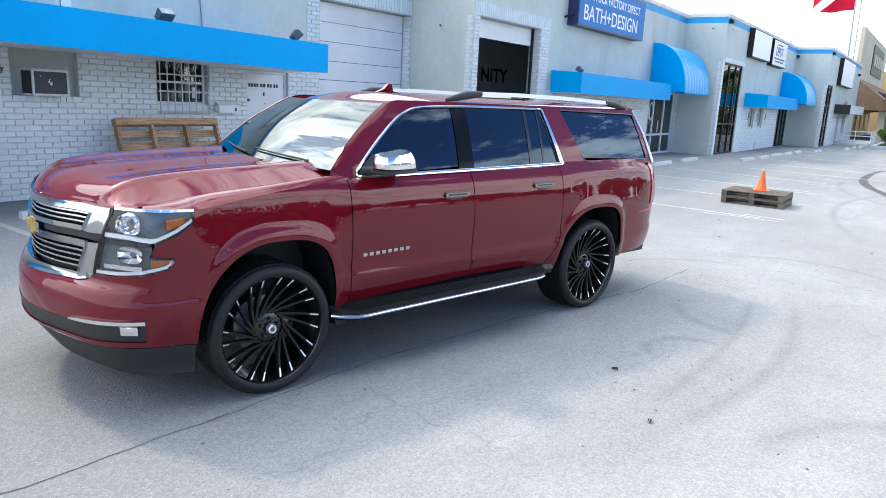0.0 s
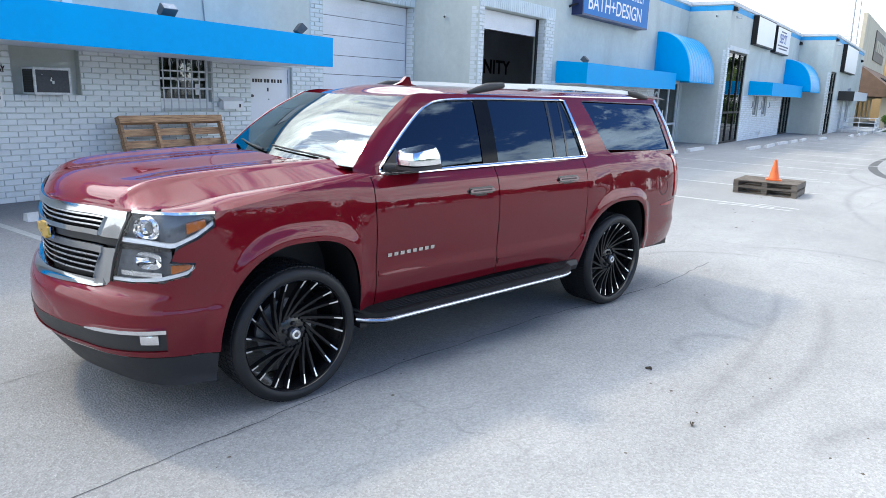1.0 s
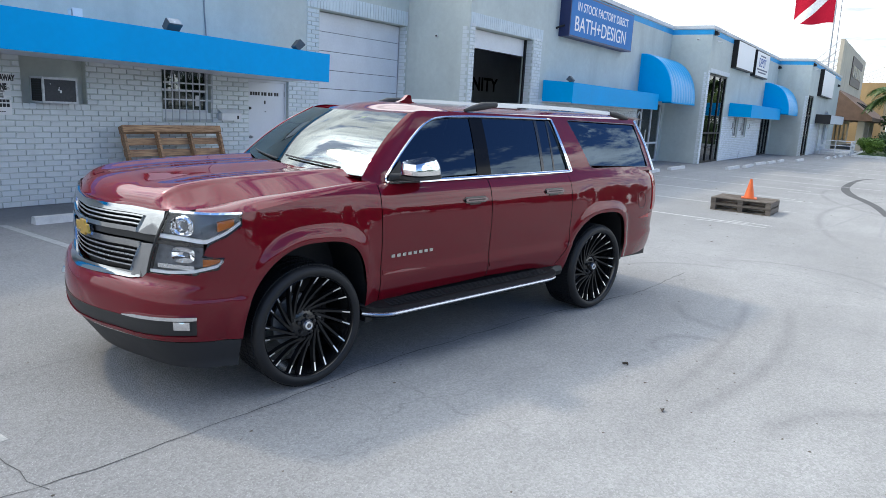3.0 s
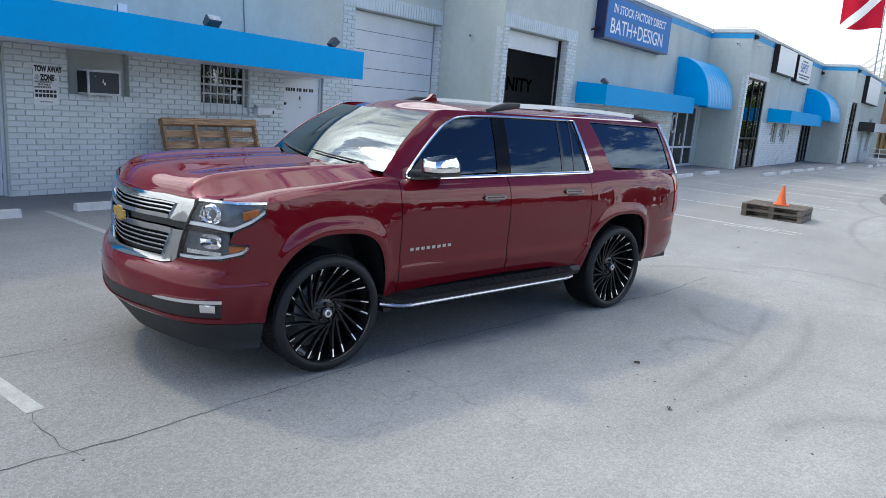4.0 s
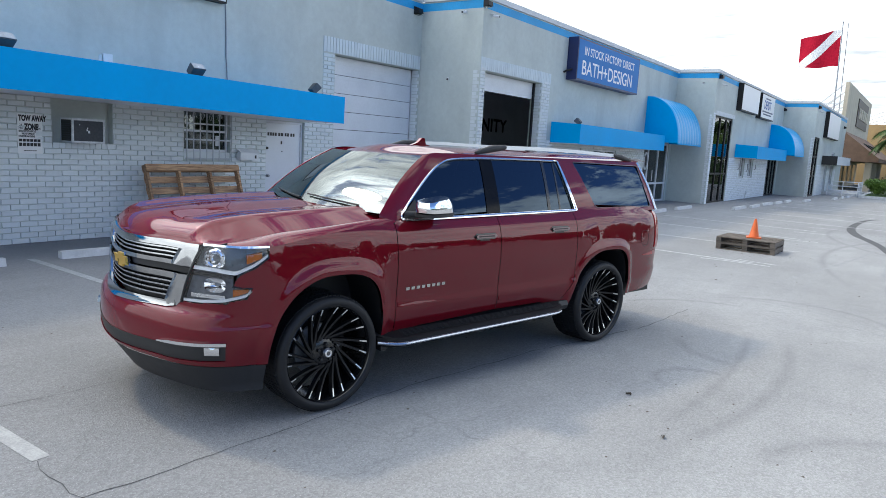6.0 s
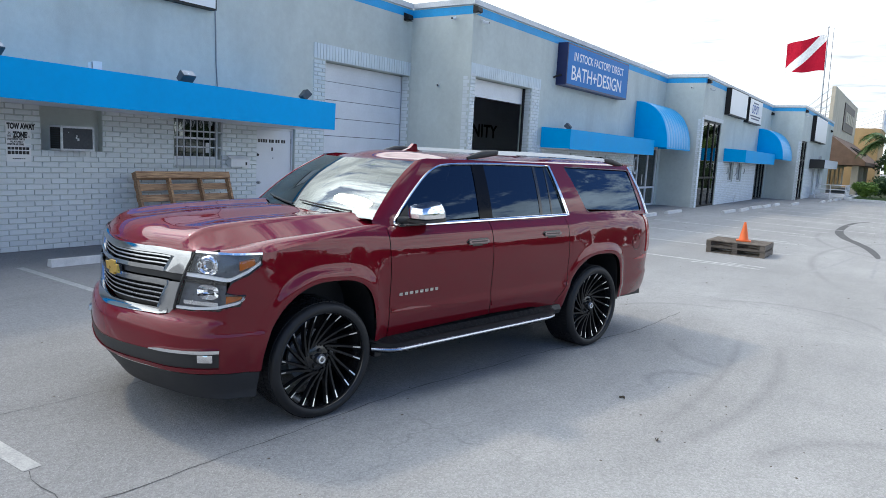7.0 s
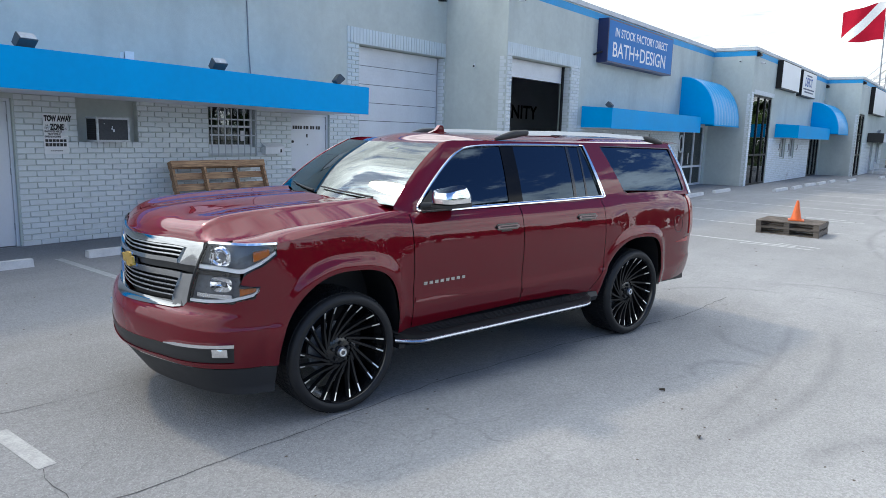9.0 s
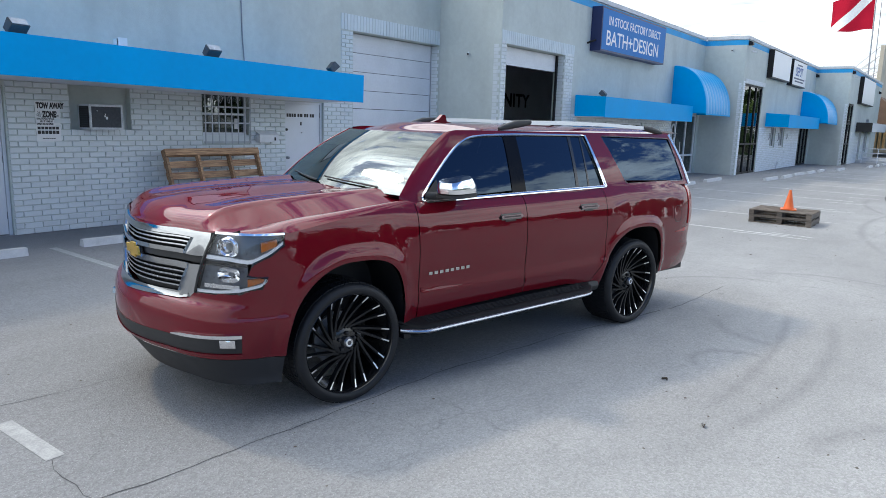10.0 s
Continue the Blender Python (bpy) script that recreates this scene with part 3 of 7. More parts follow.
# ---- car park paint and kerbs ----
def strip(name, pts, width, material, label, category, z=0.004, jitter=0.0, group=""):
    """A flat band on the ground along points."""
    rnd = random.Random(name + str(pts[0]))
    bm = bmesh.new()
    p = [Vector(q) for q in pts]
    fine = []
    for a, b in zip(p, p[1:]):
        k = max(1, int((b - a).length / 0.12)) if jitter else 1
        fine += [a.lerp(b, i / k) for i in range(k)]
    fine.append(p[-1])
    prev = None
    for i, q in enumerate(fine):
        d = (fine[min(i + 1, len(fine) - 1)] - fine[max(i - 1, 0)]).normalized()
        s = Vector((-d.y, d.x))
        w = width * (1 + (rnd.uniform(-0.6, 0.6) if jitter else 0)) / 2
        o = s * rnd.uniform(-jitter, jitter)
        pair = [bm.verts.new((*(q + o + s * w), z)), bm.verts.new((*(q + o - s * w), z))]
        if prev:
            bm.faces.new((prev[0], prev[1], pair[1], pair[0]))
        prev = pair
    return tagged(obj(name, bm, material), label, category, group, "structure")


def smooth_strip(pts, per=8):
    """A rounded path through points on the ground."""
    out = []
    for i in range(len(pts) - 1):
        a, b, c, d = (Vector(pts[max(0, min(len(pts) - 1, i + k))]) for k in (-1, 0, 1, 2))
        for k in range(per):
            t = k / per
            out.append(0.5 * (2 * b + (c - a) * t + (2 * a - 5 * b + 4 * c - d) * t * t + (3 * b - a - 3 * c + d) * t ** 3))
    return out + [Vector(pts[-1])]


for pts in ([(1.08, 6.9), (1.02, 4.2), (0.6, 2.2)], [(-1.66, 1.35), (-1.655, 0.655)], [(-1.72, 6.9), (-1.69, 2.4)],
            ):
    strip("line_marking", [Vector(q) for q in pts], 0.105, LINEPAINT, "worn white parking bay line on the asphalt", "line marking", 0.003, 0.0, "parking lines")
for pts in ([(10.6, 0.22), (10.68, -0.3), (10.67, -1.04)], [(11.09, -0.35), (10.97, -1.09)], [(16.1, -0.16), (16.34, -1.14)], [(13.6, -0.72), (13.73, -1.14)],
            [(18.76, -0.22), (18.86, -1.18)], [(20.96, -0.23), (21.01, -1.21)]):
    strip("line_marking", [Vector(q) for q in pts], 0.07, FADEDLINE, "faded white parking bay line on the asphalt", "line marking", 0.003, 0.0, "parking lines")
for i in range(9):
    x = 11.0 + 2.9 * i
    y1 = (3.9 if x < 22 else 2.2) if x < 38 else 1.0
    strip("line_marking", [Vector((x, y1)), Vector((x - 0.15, y1 - 4.6))], 0.10, FADEDLINE, "faded white parking bay line on the asphalt", "line marking", 0.003, 0.0, "parking lines")
for pts, w in (([(-2.6, 0.42), (-2.137, 0.135), (-1.482, 0.023), (-0.564, -0.045), (0.8, -0.132), (2.4, -0.4), (4.2, -0.87), (5.0, -0.93), (5.6, -0.96)], 0.007),
               ([(-1.69, 0.64), (-1.709, 0.529), (-1.741, 0.151), (-1.72, 0.0)], 0.0045),
               ([(-2.4, 1.75), (-1.342, 1.605), (-0.914, 1.549), (-0.577, 1.538), (0.1, 1.5)], 0.005)):
    strip("ground_crack", [Vector(q) for q in pts], w, CRACK, "thin dark crack across the pale asphalt", "crack", 0.0025, 0.014, "cracks")


TRACK = worn_line_mat("faint_tyre_track", (0.215, 0.215, 0.22), 0.50)
for pts, w in (([(6.91, -0.5), (7.01, -1.31), (6.96, -1.83), (6.77, -2.34), (6.5, -2.81), (6.2, -3.4)], 0.035), ([(7.31, -2.08), (7.28, -2.52), (7.16, -3.21)], 0.04),
               ([(6.33, -1.7), (6.43, -2.16), (6.19, -2.73), (5.9, -3.4)], 0.03), ([(8.92, -1.47), (9.99, -1.64), (11.57, -1.9), (13.6, -2.19), (16.62, -2.54), (20.0, -3.0)], 0.05),
               ([(15.0, -2.77), (13.4, -2.79), (12.37, -2.81), (11.29, -2.81)], 0.07)):
    strip("tyre_track", smooth_strip(pts), w, TRACK, "faint narrow tyre track on the asphalt", "tyre mark", 0.0015, 0.004, "tyre tracks")

SKID = plain("tyre_rubber_mark", (0.075, 0.075, 0.078), 0.9, vary=0.4, scale=7)
def skid(pts, width):
    """A smooth band of rubber that thins out at both ends."""
    p = smooth_strip(pts, 12)
    bm = bmesh.new()
    prev = None
    for i, q in enumerate(p):
        d = (p[min(i + 1, len(p) - 1)] - p[max(i - 1, 0)]).normalized()
        s = Vector((-d.y, d.x)) * width * 0.5 * max(0.12, math.sin(math.pi * (0.04 + 0.92 * i / (len(p) - 1)))) ** 0.7
        pair = [bm.verts.new((*(q + s), 0.002)), bm.verts.new((*(q - s), 0.002))]
        if prev:
            bm.faces.new((prev[0], prev[1], pair[1], pair[0]))
        prev = pair
    return tagged(obj("tyre_mark", bm, SKID), "dark curved tyre mark on the asphalt", "tyre mark", "tyre marks", "structure")


skid([(28.4, -1.95), (26.6, -1.47), (23.8, -1.34), (21.5, -1.43), (19.6, -1.75), (18.5, -2.08), (17.1, -2.45), (15.6, -2.70), (14.9, -2.76)], 0.26)
skid([(26.0, -3.4), (24.0, -3.05), (22.6, -3.1), (21.0, -3.5)], 0.2)


def wheel_stop(m):
    t = thing("wheel_stop", "weathered pale concrete wheel stop on the asphalt", "wheel stop", m, "wheel stops")
    bm = prism([(-0.075, 0), (0.075, 0), (0.05, 0.105), (-0.05, 0.105)], 1.75, (0.875, 0, 0), (0, 1, 0), (0, 0, 1))
    part("block", bm, CONCRETE, t, bevel=0.012)
    return t


STOPS = [(-0.25, 6.62, 0), (2.28, 6.70, -2), (5.2, 6.6, 1), (23.5, 4.35, -1), (20.6, 4.4, 1), (26.6, 3.0, -2), (28.8, 2.85, 1), (31.4, 2.85, -3), (33.3, 2.7, 0), (35.4, 2.6, 2),
         (38.1, 2.1, -2), (43.6, 1.35, 0), (46.0, 1.2, 2), (48.3, 1.1, -1), (50.5, 1.0, 0)]
first = wheel_stop(pose(STOPS[0][0], STOPS[0][1], 0, 0, 0, STOPS[0][2]))
# the block runs along x and is centred on its base
me_ = first.children[0].data
xs_ = [v.co.x for v in me_.vertices]
me_.transform(Matrix.Translation((-(min(xs_) + max(xs_)) / 2, 0, 0)))
for x, y, a in STOPS[1:]:
    copy_thing(first, pose(x, y, 0, 0, 0, a))


# ---- awnings ----
def box_awning(x0, x1, y_wall, depth, z0, z1, label, lip=0.05, sag=0.0):
    """A box awning; sag tips its far end down, in degrees."""
    t = thing("awning", label, "awning", pose(x0, y_wall - 0.005, z0, 0, sag, 0), "flat awnings")
    w, h = x1 - x0, z1 - z0
    bm = prism([(0, 0.02), (0, h + lip), (-depth, h), (-depth, 0), (-depth + 0.03, 0), (-depth + 0.03, 0.02)], w, (0, 0, 0), (0, 1, 0), (0, 0, 1))
    part("cover", bm, BLUE, t, "blue painted sheet metal fascia", bevel=0.006)
    part("soffit", box(0.01, w - 0.01, -depth + 0.04, -0.004, 0.004, 0.018), DOORGREY, t, "grey underside panel")
    return t


box_awning(-4.2, 7.10, YA, 1.64, 2.402, 2.937, "long bright blue box awning over the brick front", 0.12, 0.86)
box_awning(15.87, 23.75, YB, 0.98, 2.16, 2.75, "bright blue box awning over the shop windows")
box_awning(32.3, 40.2, YC, 1.02, 2.08, 2.68, "bright blue box awning over the white shop front")
dark_awn = thing("awning", "black and grey box awning over the far shop entrance", "awning", pose(48.5, YD - 0.005, 2.02), "flat awnings")
part("cover", box(0, 8.2, -0.9, -0.004, 0, 0.58), BLACK, dark_awn)
part("front_panel", box(0.0, 8.2, -0.92, -0.902, 0.01, 0.57), DOORGREY, dark_awn, "grey front panel")


def dome_awning(x0, x1, y_wall, z0, z1, depth):
    t = thing("dome_awning", "ribbed bright blue quarter-round awning over a shop door", "awning", pose(x0, y_wall - 0.004, z0), "rounded awnings")
    w, h = x1 - x0, z1 - z0

    def arc(a):
        return -depth * math.sin(a) ** 0.9 if a > 0 else 0.0, h * math.cos(a) ** 0.95 if a < math.pi / 2 - 1e-6 else 0.0

    ribs = 9

    def skin(u, v):
        a = v * math.pi / 2
        y, z = arc(a)
        s = 0.03 * abs(math.sin(u * ribs * math.pi)) ** 0.7
        return (0.0 + u * w, y - s * math.sin(a), z + s * math.cos(a))
    bm = grid(skin, ribs * 12, 18)
    part("canopy", bm, BLUEGLOSS, t, "blue ribbed curved sheet", smooth=True)
    out = [arc(k / 16 * math.pi / 2) for k in range(17)] + [(0.0, 0.0)]
    part("side_panel", prism(out, 0.02, (0, 0, 0), (0, 1, 0), (0, 0, 1)), BLUE, t, "flat blue end panel")
    part("side_panel", prism(out, 0.02, (w - 0.021, 0, 0), (0, 1, 0), (0, 0, 1)), BLUE, t, "flat blue end panel")
    part("rim", box(0, w, -depth - 0.012, -depth + 0.02, -0.05, 0.0), BLUE, t)
    return t


dome_awning(24.1, 27.35, YB, 2.49, 4.27, 1.37)
dome_awning(40.25, 43.5, YC, 2.42, 4.10, 1.42)

# ---- the car: its outer form ----
# car frame: x to the rear from the front axle, y to its right, z up; the near side is at negative y
PLAN = [(-1.155, 0.0), (-1.137, -0.22), (-1.085, -0.46), (-1.01, -0.70), (-0.905, -0.88), (-0.745, -0.995), (-0.52, -1.03), (-0.25, -1.03),
        (0.2, -1.02), (0.6, -1.007), (1.5, -1.0), (2.5, -1.004), (3.0, -1.018), (3.5, -1.024), (4.0, -1.0), (4.28, -0.965), (4.46, -0.90),
        (4.57, -0.78), (4.615, -0.55), (4.64, -0.25), (4.645, 0.0)]


def smooth_line(pts, per=16):
    """A Catmull-Rom curve through points."""
    out = []
    for i in range(len(pts) - 1):
        p0 = pts[i - 1] if i else tuple(2 * a - b for a, b in zip(pts[0], pts[1]))
        p1, p2 = pts[i], pts[i + 1]
        p3 = pts[i + 2] if i + 2 < len(pts) else tuple(2 * a - b for a, b in zip(p2, p1))
        for k in range(per):
            t = k / per
            out.append(tuple(0.5 * (2 * b + (c - a) * t + (2 * a - 5 * b + 4 * c - d) * t * t + (3 * b - a - 3 * c + d) * t ** 3)
                             for a, b, c, d in zip(p0, p1, p2, p3)))
    out.append(tuple(pts[-1]))
    return out


def smooth_table(*pts):
    """A smooth curve through (x, y) pairs, as a pair of arrays for interpolation."""
    q = smooth_line(list(pts), 40)
    return np.array([p[0] for p in q]), np.array([p[1] for p in q])


PLAN_F = smooth_line([(PLAN[1][0], -PLAN[1][1])] + PLAN + [(4.64, 0.25)])[16:-16]
PLAN_S = [0.0]
for a_, b_ in zip(PLAN_F, PLAN_F[1:]):
    PLAN_S.append(PLAN_S[-1] + math.hypot(b_[0] - a_[0], b_[1] - a_[1]))
PLAN_S, PLAN_X, PLAN_Y = np.array(PLAN_S), np.array([p[0] for p in PLAN_F]), np.array([p[1] for p in PLAN_F])
# places on the nose are counted on a slightly tighter scale than the true arc
PLAN_S = np.interp(PLAN_S, [0, 0.553, 0.596, 0.675, 0.737, 0.905, 1.002, 1.092, 1.135, 1.257, 1.345, 1.383, 9.383],
                   [0, 0.49, 0.535, 0.60, 0.666, 0.793, 0.885, 1.0, 1.045, 1.172, 1.255, 1.29, 9.29])
LIFT = smooth_table((0, 0.004), (0.3, 0.012), (0.5, 0.02), (0.66, 0.018), (0.8, 0.02), (1.0, 0.018), (1.1, 0.013), (1.25, 0.008), (1.4, 0.0))
S_END = float(PLAN_S[-1])
_side = (PLAN_X > -0.60) & (PLAN_X < 4.2)


def s_of_x(x):
    """Arc length round the plan at a place along the car's side."""
    return float(np.interp(x, PLAN_X[_side], PLAN_S[_side]))


IN_SIDE = smooth_table((0.30, 0.10), (0.38, 0.075), (0.46, 0.052), (0.51, 0.036), (0.57, 0.020), (0.64, 0.009), (0.68, 0.005), (0.695, 0.005), (0.725, 0.012), (0.80, 0.010), (0.92, 0.003), (1.00, 0.0), (1.08, 0.003), (1.14, 0.008), (1.19, 0.015),
                       (1.25, 0.030), (1.29, 0.047), (1.33, 0.075), (1.36, 0.098), (1.40, 0.12))
IN_WING = smooth_table((0.30, 0.085), (0.38, 0.05), (0.46, 0.026), (0.56, 0.014), (0.60, 0.006), (0.64, 0.006), (0.68, 0.010), (0.80, 0.006), (0.90, 0.001), (0.96, 0.002), (1.02, 0.009),
                       (1.08, 0.018), (1.14, 0.026), (1.19, 0.033), (1.25, 0.043), (1.29, 0.055), (1.33, 0.077), (1.36, 0.098), (1.40, 0.12))
IN_FRONT = smooth_table((0.20, 0.20), (0.30, 0.13), (0.38, 0.075), (0.45, 0.028), (0.52, 0.006), (0.60, 0.0), (0.70, 0.004), (0.77, 0.03), (0.80, 0.065), (0.84, 0.078), (0.95, 0.078), (1.05, 0.084),
                        (1.12, 0.092), (1.18, 0.105), (1.23, 0.125), (1.27, 0.16))


# wheel openings, rounder in front and squarer behind: half-width, power, height
ARCHES = {0.0: ((0.49, 2.1, 0.545), (0.452, 3.4, 0.545)), 3.302: ((0.51, 2.1, 0.522), (0.437, 3.8, 0.522))}


def arch_size(c, x, z):
    """1 on the edge of a wheel opening, less inside."""
    w, n, h = ARCHES[c][0 if x < c else 1]
    return ((abs(x - c) / w) ** n + (max(0.0, z - 0.45) / h) ** n) ** (1 / n)


def arch_z(c, x):
    """Height of a wheel opening's edge at a place along the car, or 0 beside it."""
    w, n, h = ARCHES[c][0 if x < c else 1]
    d = 1 - (abs(x - c) / w) ** n
    return 0.45 + h * d ** (1 / n) if d > 0 else 0.0


def arch_x(c, z, half):
    """Half-width of a wheel opening at a height."""
    w, n, h = ARCHES[c][half]
    d = 1 - (max(0.0, z - 0.45) / h) ** n
    return w * d ** (1 / n) if d > 0 else 0.0


def surf(s, z):
    """The painted skin below the windows, by arc length from the middle of the nose and height."""
    z += float(np.interp(s, *LIFT)) if s < 1.4 else 0.0
    k = float(np.interp(s, PLAN_S, np.arange(len(PLAN_S))))
    i = min(int(k), len(PLAN_S) - 2)
    x, y = float(np.interp(s, PLAN_S, PLAN_X)), float(np.interp(s, PLAN_S, PLAN_Y))
    j, h = max(i - 3, 0), min(i + 4, len(PLAN_S) - 1)
    tx, ty = PLAN_X[h] - PLAN_X[j], PLAN_Y[h] - PLAN_Y[j]
    d = math.hypot(tx, ty)
    nx, ny = -ty / d, tx / d          # inward
    w = min(1.0, max(0.0, (s - 0.55) / 0.65))
    w = w * w * (3 - 2 * w)
    side = float(np.interp(z, *IN_SIDE))
    g = float(np.interp(x, [-0.60, -0.36, 0.30, 0.75, 2.85, 3.15, 4.0, 4.3], [0, 1, 1, 0, 0, 0.75, 0.75, 0])) if s > 1.0 else 0.0
    side += g * g * (3 - 2 * g) * (float(np.interp(z, *IN_WING)) - side)
    inset = (1 - w) * float(np.interp(z, *IN_FRONT)) + w * side
    if -0.7 < x < 4.4:                # wheel-arch lips
        for c in (0.0, 3.302):
            q = max(0.0, 1 - abs(arch_size(c, x, z) - 1.05) / 0.17)
            inset -= 0.018 * q * q * (3 - 2 * q)
    return (x + nx * inset, y + ny * inset, z)


GLASS_Y0, GLASS_K = -0.915, 0.45


def glass_y(z, x=1.5):
    """The leaning side of the cabin, with a little belly."""
    d = z - 1.35
    return GLASS_Y0 + 0.40 * d + 0.10 * d * d * 2.0 + 0.02 * max(0.0, x - 3.2)

# ---- the car: materials ----
PAINT = car_paint_mat()
CHROME = plain("chrome", (0.80, 0.81, 0.83), 0.10, metal=1.0, vary=0.03)
CHROME_SATIN = plain("satin_chrome", (0.66, 0.67, 0.68), 0.26, metal=1.0, vary=0.03)
RUBBER = plain("tyre_rubber", (0.0095, 0.010, 0.0115), 0.55, vary=0.25, grain=0.001, spec=0.4)
GLOSSBLACK = plain("gloss_black", (0.007, 0.007, 0.008), 0.24, vary=0.1, coat=0.25)
TRIMBLACK = plain("black_plastic_trim", (0.018, 0.018, 0.019), 0.55, vary=0.15, grain=0.0008)
VALANCE = plain("dark_grey_plastic", (0.014, 0.015, 0.018), 0.6, vary=0.12, grain=0.0008)
SPOKEBLACK = plain("satin_black_spokes", (0.006, 0.006, 0.0065), 0.42, vary=0.1, spec=0.35)
SILVER = plain("milled_aluminium", (0.78, 0.78, 0.76), 0.3, metal=0.9)
AMBER = plain("amber_lens", (0.50, 0.13, 0.008), 0.25, vary=0.15, scale=40)
GOLD = plain("gold_emblem", (0.66, 0.42, 0.08), 0.3, metal=0.6)
LAMPGREY = plain("lamp_housing", (0.15, 0.165, 0.19), 0.3, vary=0.3, scale=25)
DRLWHITE = plain("white_lamp_strip", (0.85, 0.87, 0.90), 0.2, vary=0.04)
LAMPGLASS = glass_mat("clear_lamp_cover", (0.97, 0.98, 1.0), 0.0, 1.0)
SIDEGLASS = thin_glass_mat("tinted_side_glass", (0.025, 0.03, 0.04), 1.72, (0.60, 0.78, 1.0))
WINDSHIELD = thin_glass_mat("windscreen_glass", (0.42, 0.52, 0.46), 1.78, (0.95, 1.0, 0.97), 0.02)
BOARDCHROME = plain("dull_chrome_strip", (0.42, 0.45, 0.50), 0.26, metal=1.0, vary=0.05)
PILLARBLACK = plain("smooth_black_pillar_film", (0.006, 0.006, 0.007), 0.12, vary=0.05, spec=0.12)
DARKCHROME = plain("shaded_chrome", (0.17, 0.14, 0.15), 0.22, metal=1.0, vary=0.05)
HUBGREY = plain("dark_hub_metal", (0.12, 0.12, 0.125), 0.3, metal=0.8)
TRIMCLOTH = plain("beige_cabin_trim", (0.20, 0.18, 0.15), 0.8)
REDLENS = plain("red_lamp_lens", (0.35, 0.01, 0.012), 0.15, coat=0.5)
BADGE = plain("bright_badge_metal", (0.50, 0.47, 0.45), 0.25, metal=0.8)

# ---- the car: build ----
car = thing("car", "dark red sport utility vehicle with large black wheels on asphalt", "car", pose(0, 0, 0, 0, 0, -12.0) @ pose(0, 0.97, 0))


def flipped(bm):
    for v in bm.verts:
        v.co.y = -v.co.y
    return bm


def pair(name, make, material, label="", smooth=True, parent=None):
    """The same part on the near and on the far side."""
    a = part(name, make(), material, parent or car, label, smooth)
    part(name, flipped(make()), material, parent or car, label, smooth)
    return a


def onbody(s, z, off=0.0):
    """A point on the skin, off metres outward."""
    e = 0.01
    a, b = Vector(surf(max(s - e, 0), z)), Vector(surf(s + e, z))
    t = (b - a).normalized()
    n = Vector((t.y, -t.x, 0)).normalized()
    return Vector(surf(s, z)) + n * off


def lerp(a, b, t):
    return a + (b - a) * t


def table(*pts):
    xs, ys = [p[0] for p in pts], [p[1] for p in pts]
    return lambda x: float(np.interp(x, xs, ys))


def columns(cols, lo, hi, nv, put=surf):
    """Columns of the skin at the given arc lengths between two heights."""
    bm = bmesh.new()
    vs = [[bm.verts.new(put(s, lerp(lo(s), hi(s), j / nv))) for j in range(nv + 1)] for s in cols]
    for a, b in zip(vs, vs[1:]):
        for j in range(nv):
            bm.faces.new((a[j], b[j], b[j + 1], a[j + 1]))
    return bm


def patch(s0, s1, lo, hi, off=0.0, nu=24, nv=6, depth=0.0):
    """A piece laid on the skin between two heights; with depth it has thickness."""
    lo_, hi_ = (lo if callable(lo) else lambda s: lo), (hi if callable(hi) else lambda s: hi)
    cols = [lerp(s0, s1, i / nu) for i in range(nu + 1)]
    if not depth:
        return columns(cols, lo_, hi_, nv, lambda s, z: onbody(s, z, off))
    bm = bmesh.new()
    rings = []
    for s in cols:
        a, b = lo_(s), hi_(s)
        loop = [onbody(s, lerp(a, b, j / nv), off + depth) for j in range(nv + 1)] + [onbody(s, b, off), onbody(s, a, off)]
        rings.append([bm.verts.new(p) for p in loop])
    n = len(rings[0])
    for a, b in zip(rings, rings[1:]):
        for k in range(n):
            bm.faces.new((a[k], b[k], b[(k + 1) % n], a[(k + 1) % n]))
    bm.faces.new(rings[0])
    bm.faces.new(rings[-1][::-1])
    return bm


def skin_tube(pts, r, off=0.0, closed=False):
    return tube([onbody(s, z, off) for s, z in pts], r, 6, None, closed)


def inside(poly, x, y):
    k, hit = len(poly), False
    for i in range(k):
        (x1, y1), (x2, y2) = poly[i], poly[(i + 1) % k]
        if (y1 > y) != (y2 > y) and x < (x2 - x1) * (y - y1) / (y2 - y1) + x1:
            hit = not hit
    return hit


LAMP = [(0.793, 1.207), (1.0, 1.212), (1.29, 1.216), (1.278, 1.145), (1.189, 1.085), (1.083, 1.038), (1.045, 0.963), (1.172, 0.950), (1.138, 0.888), (0.993, 0.850), (0.666, 0.828)]
GRILLE = [(0.0, 1.200), (0.4, 1.201), (0.785, 1.207), (0.72, 1.04), (0.664, 0.832), (0.60, 0.790), (0.535, 0.778), (0.0, 0.770)]


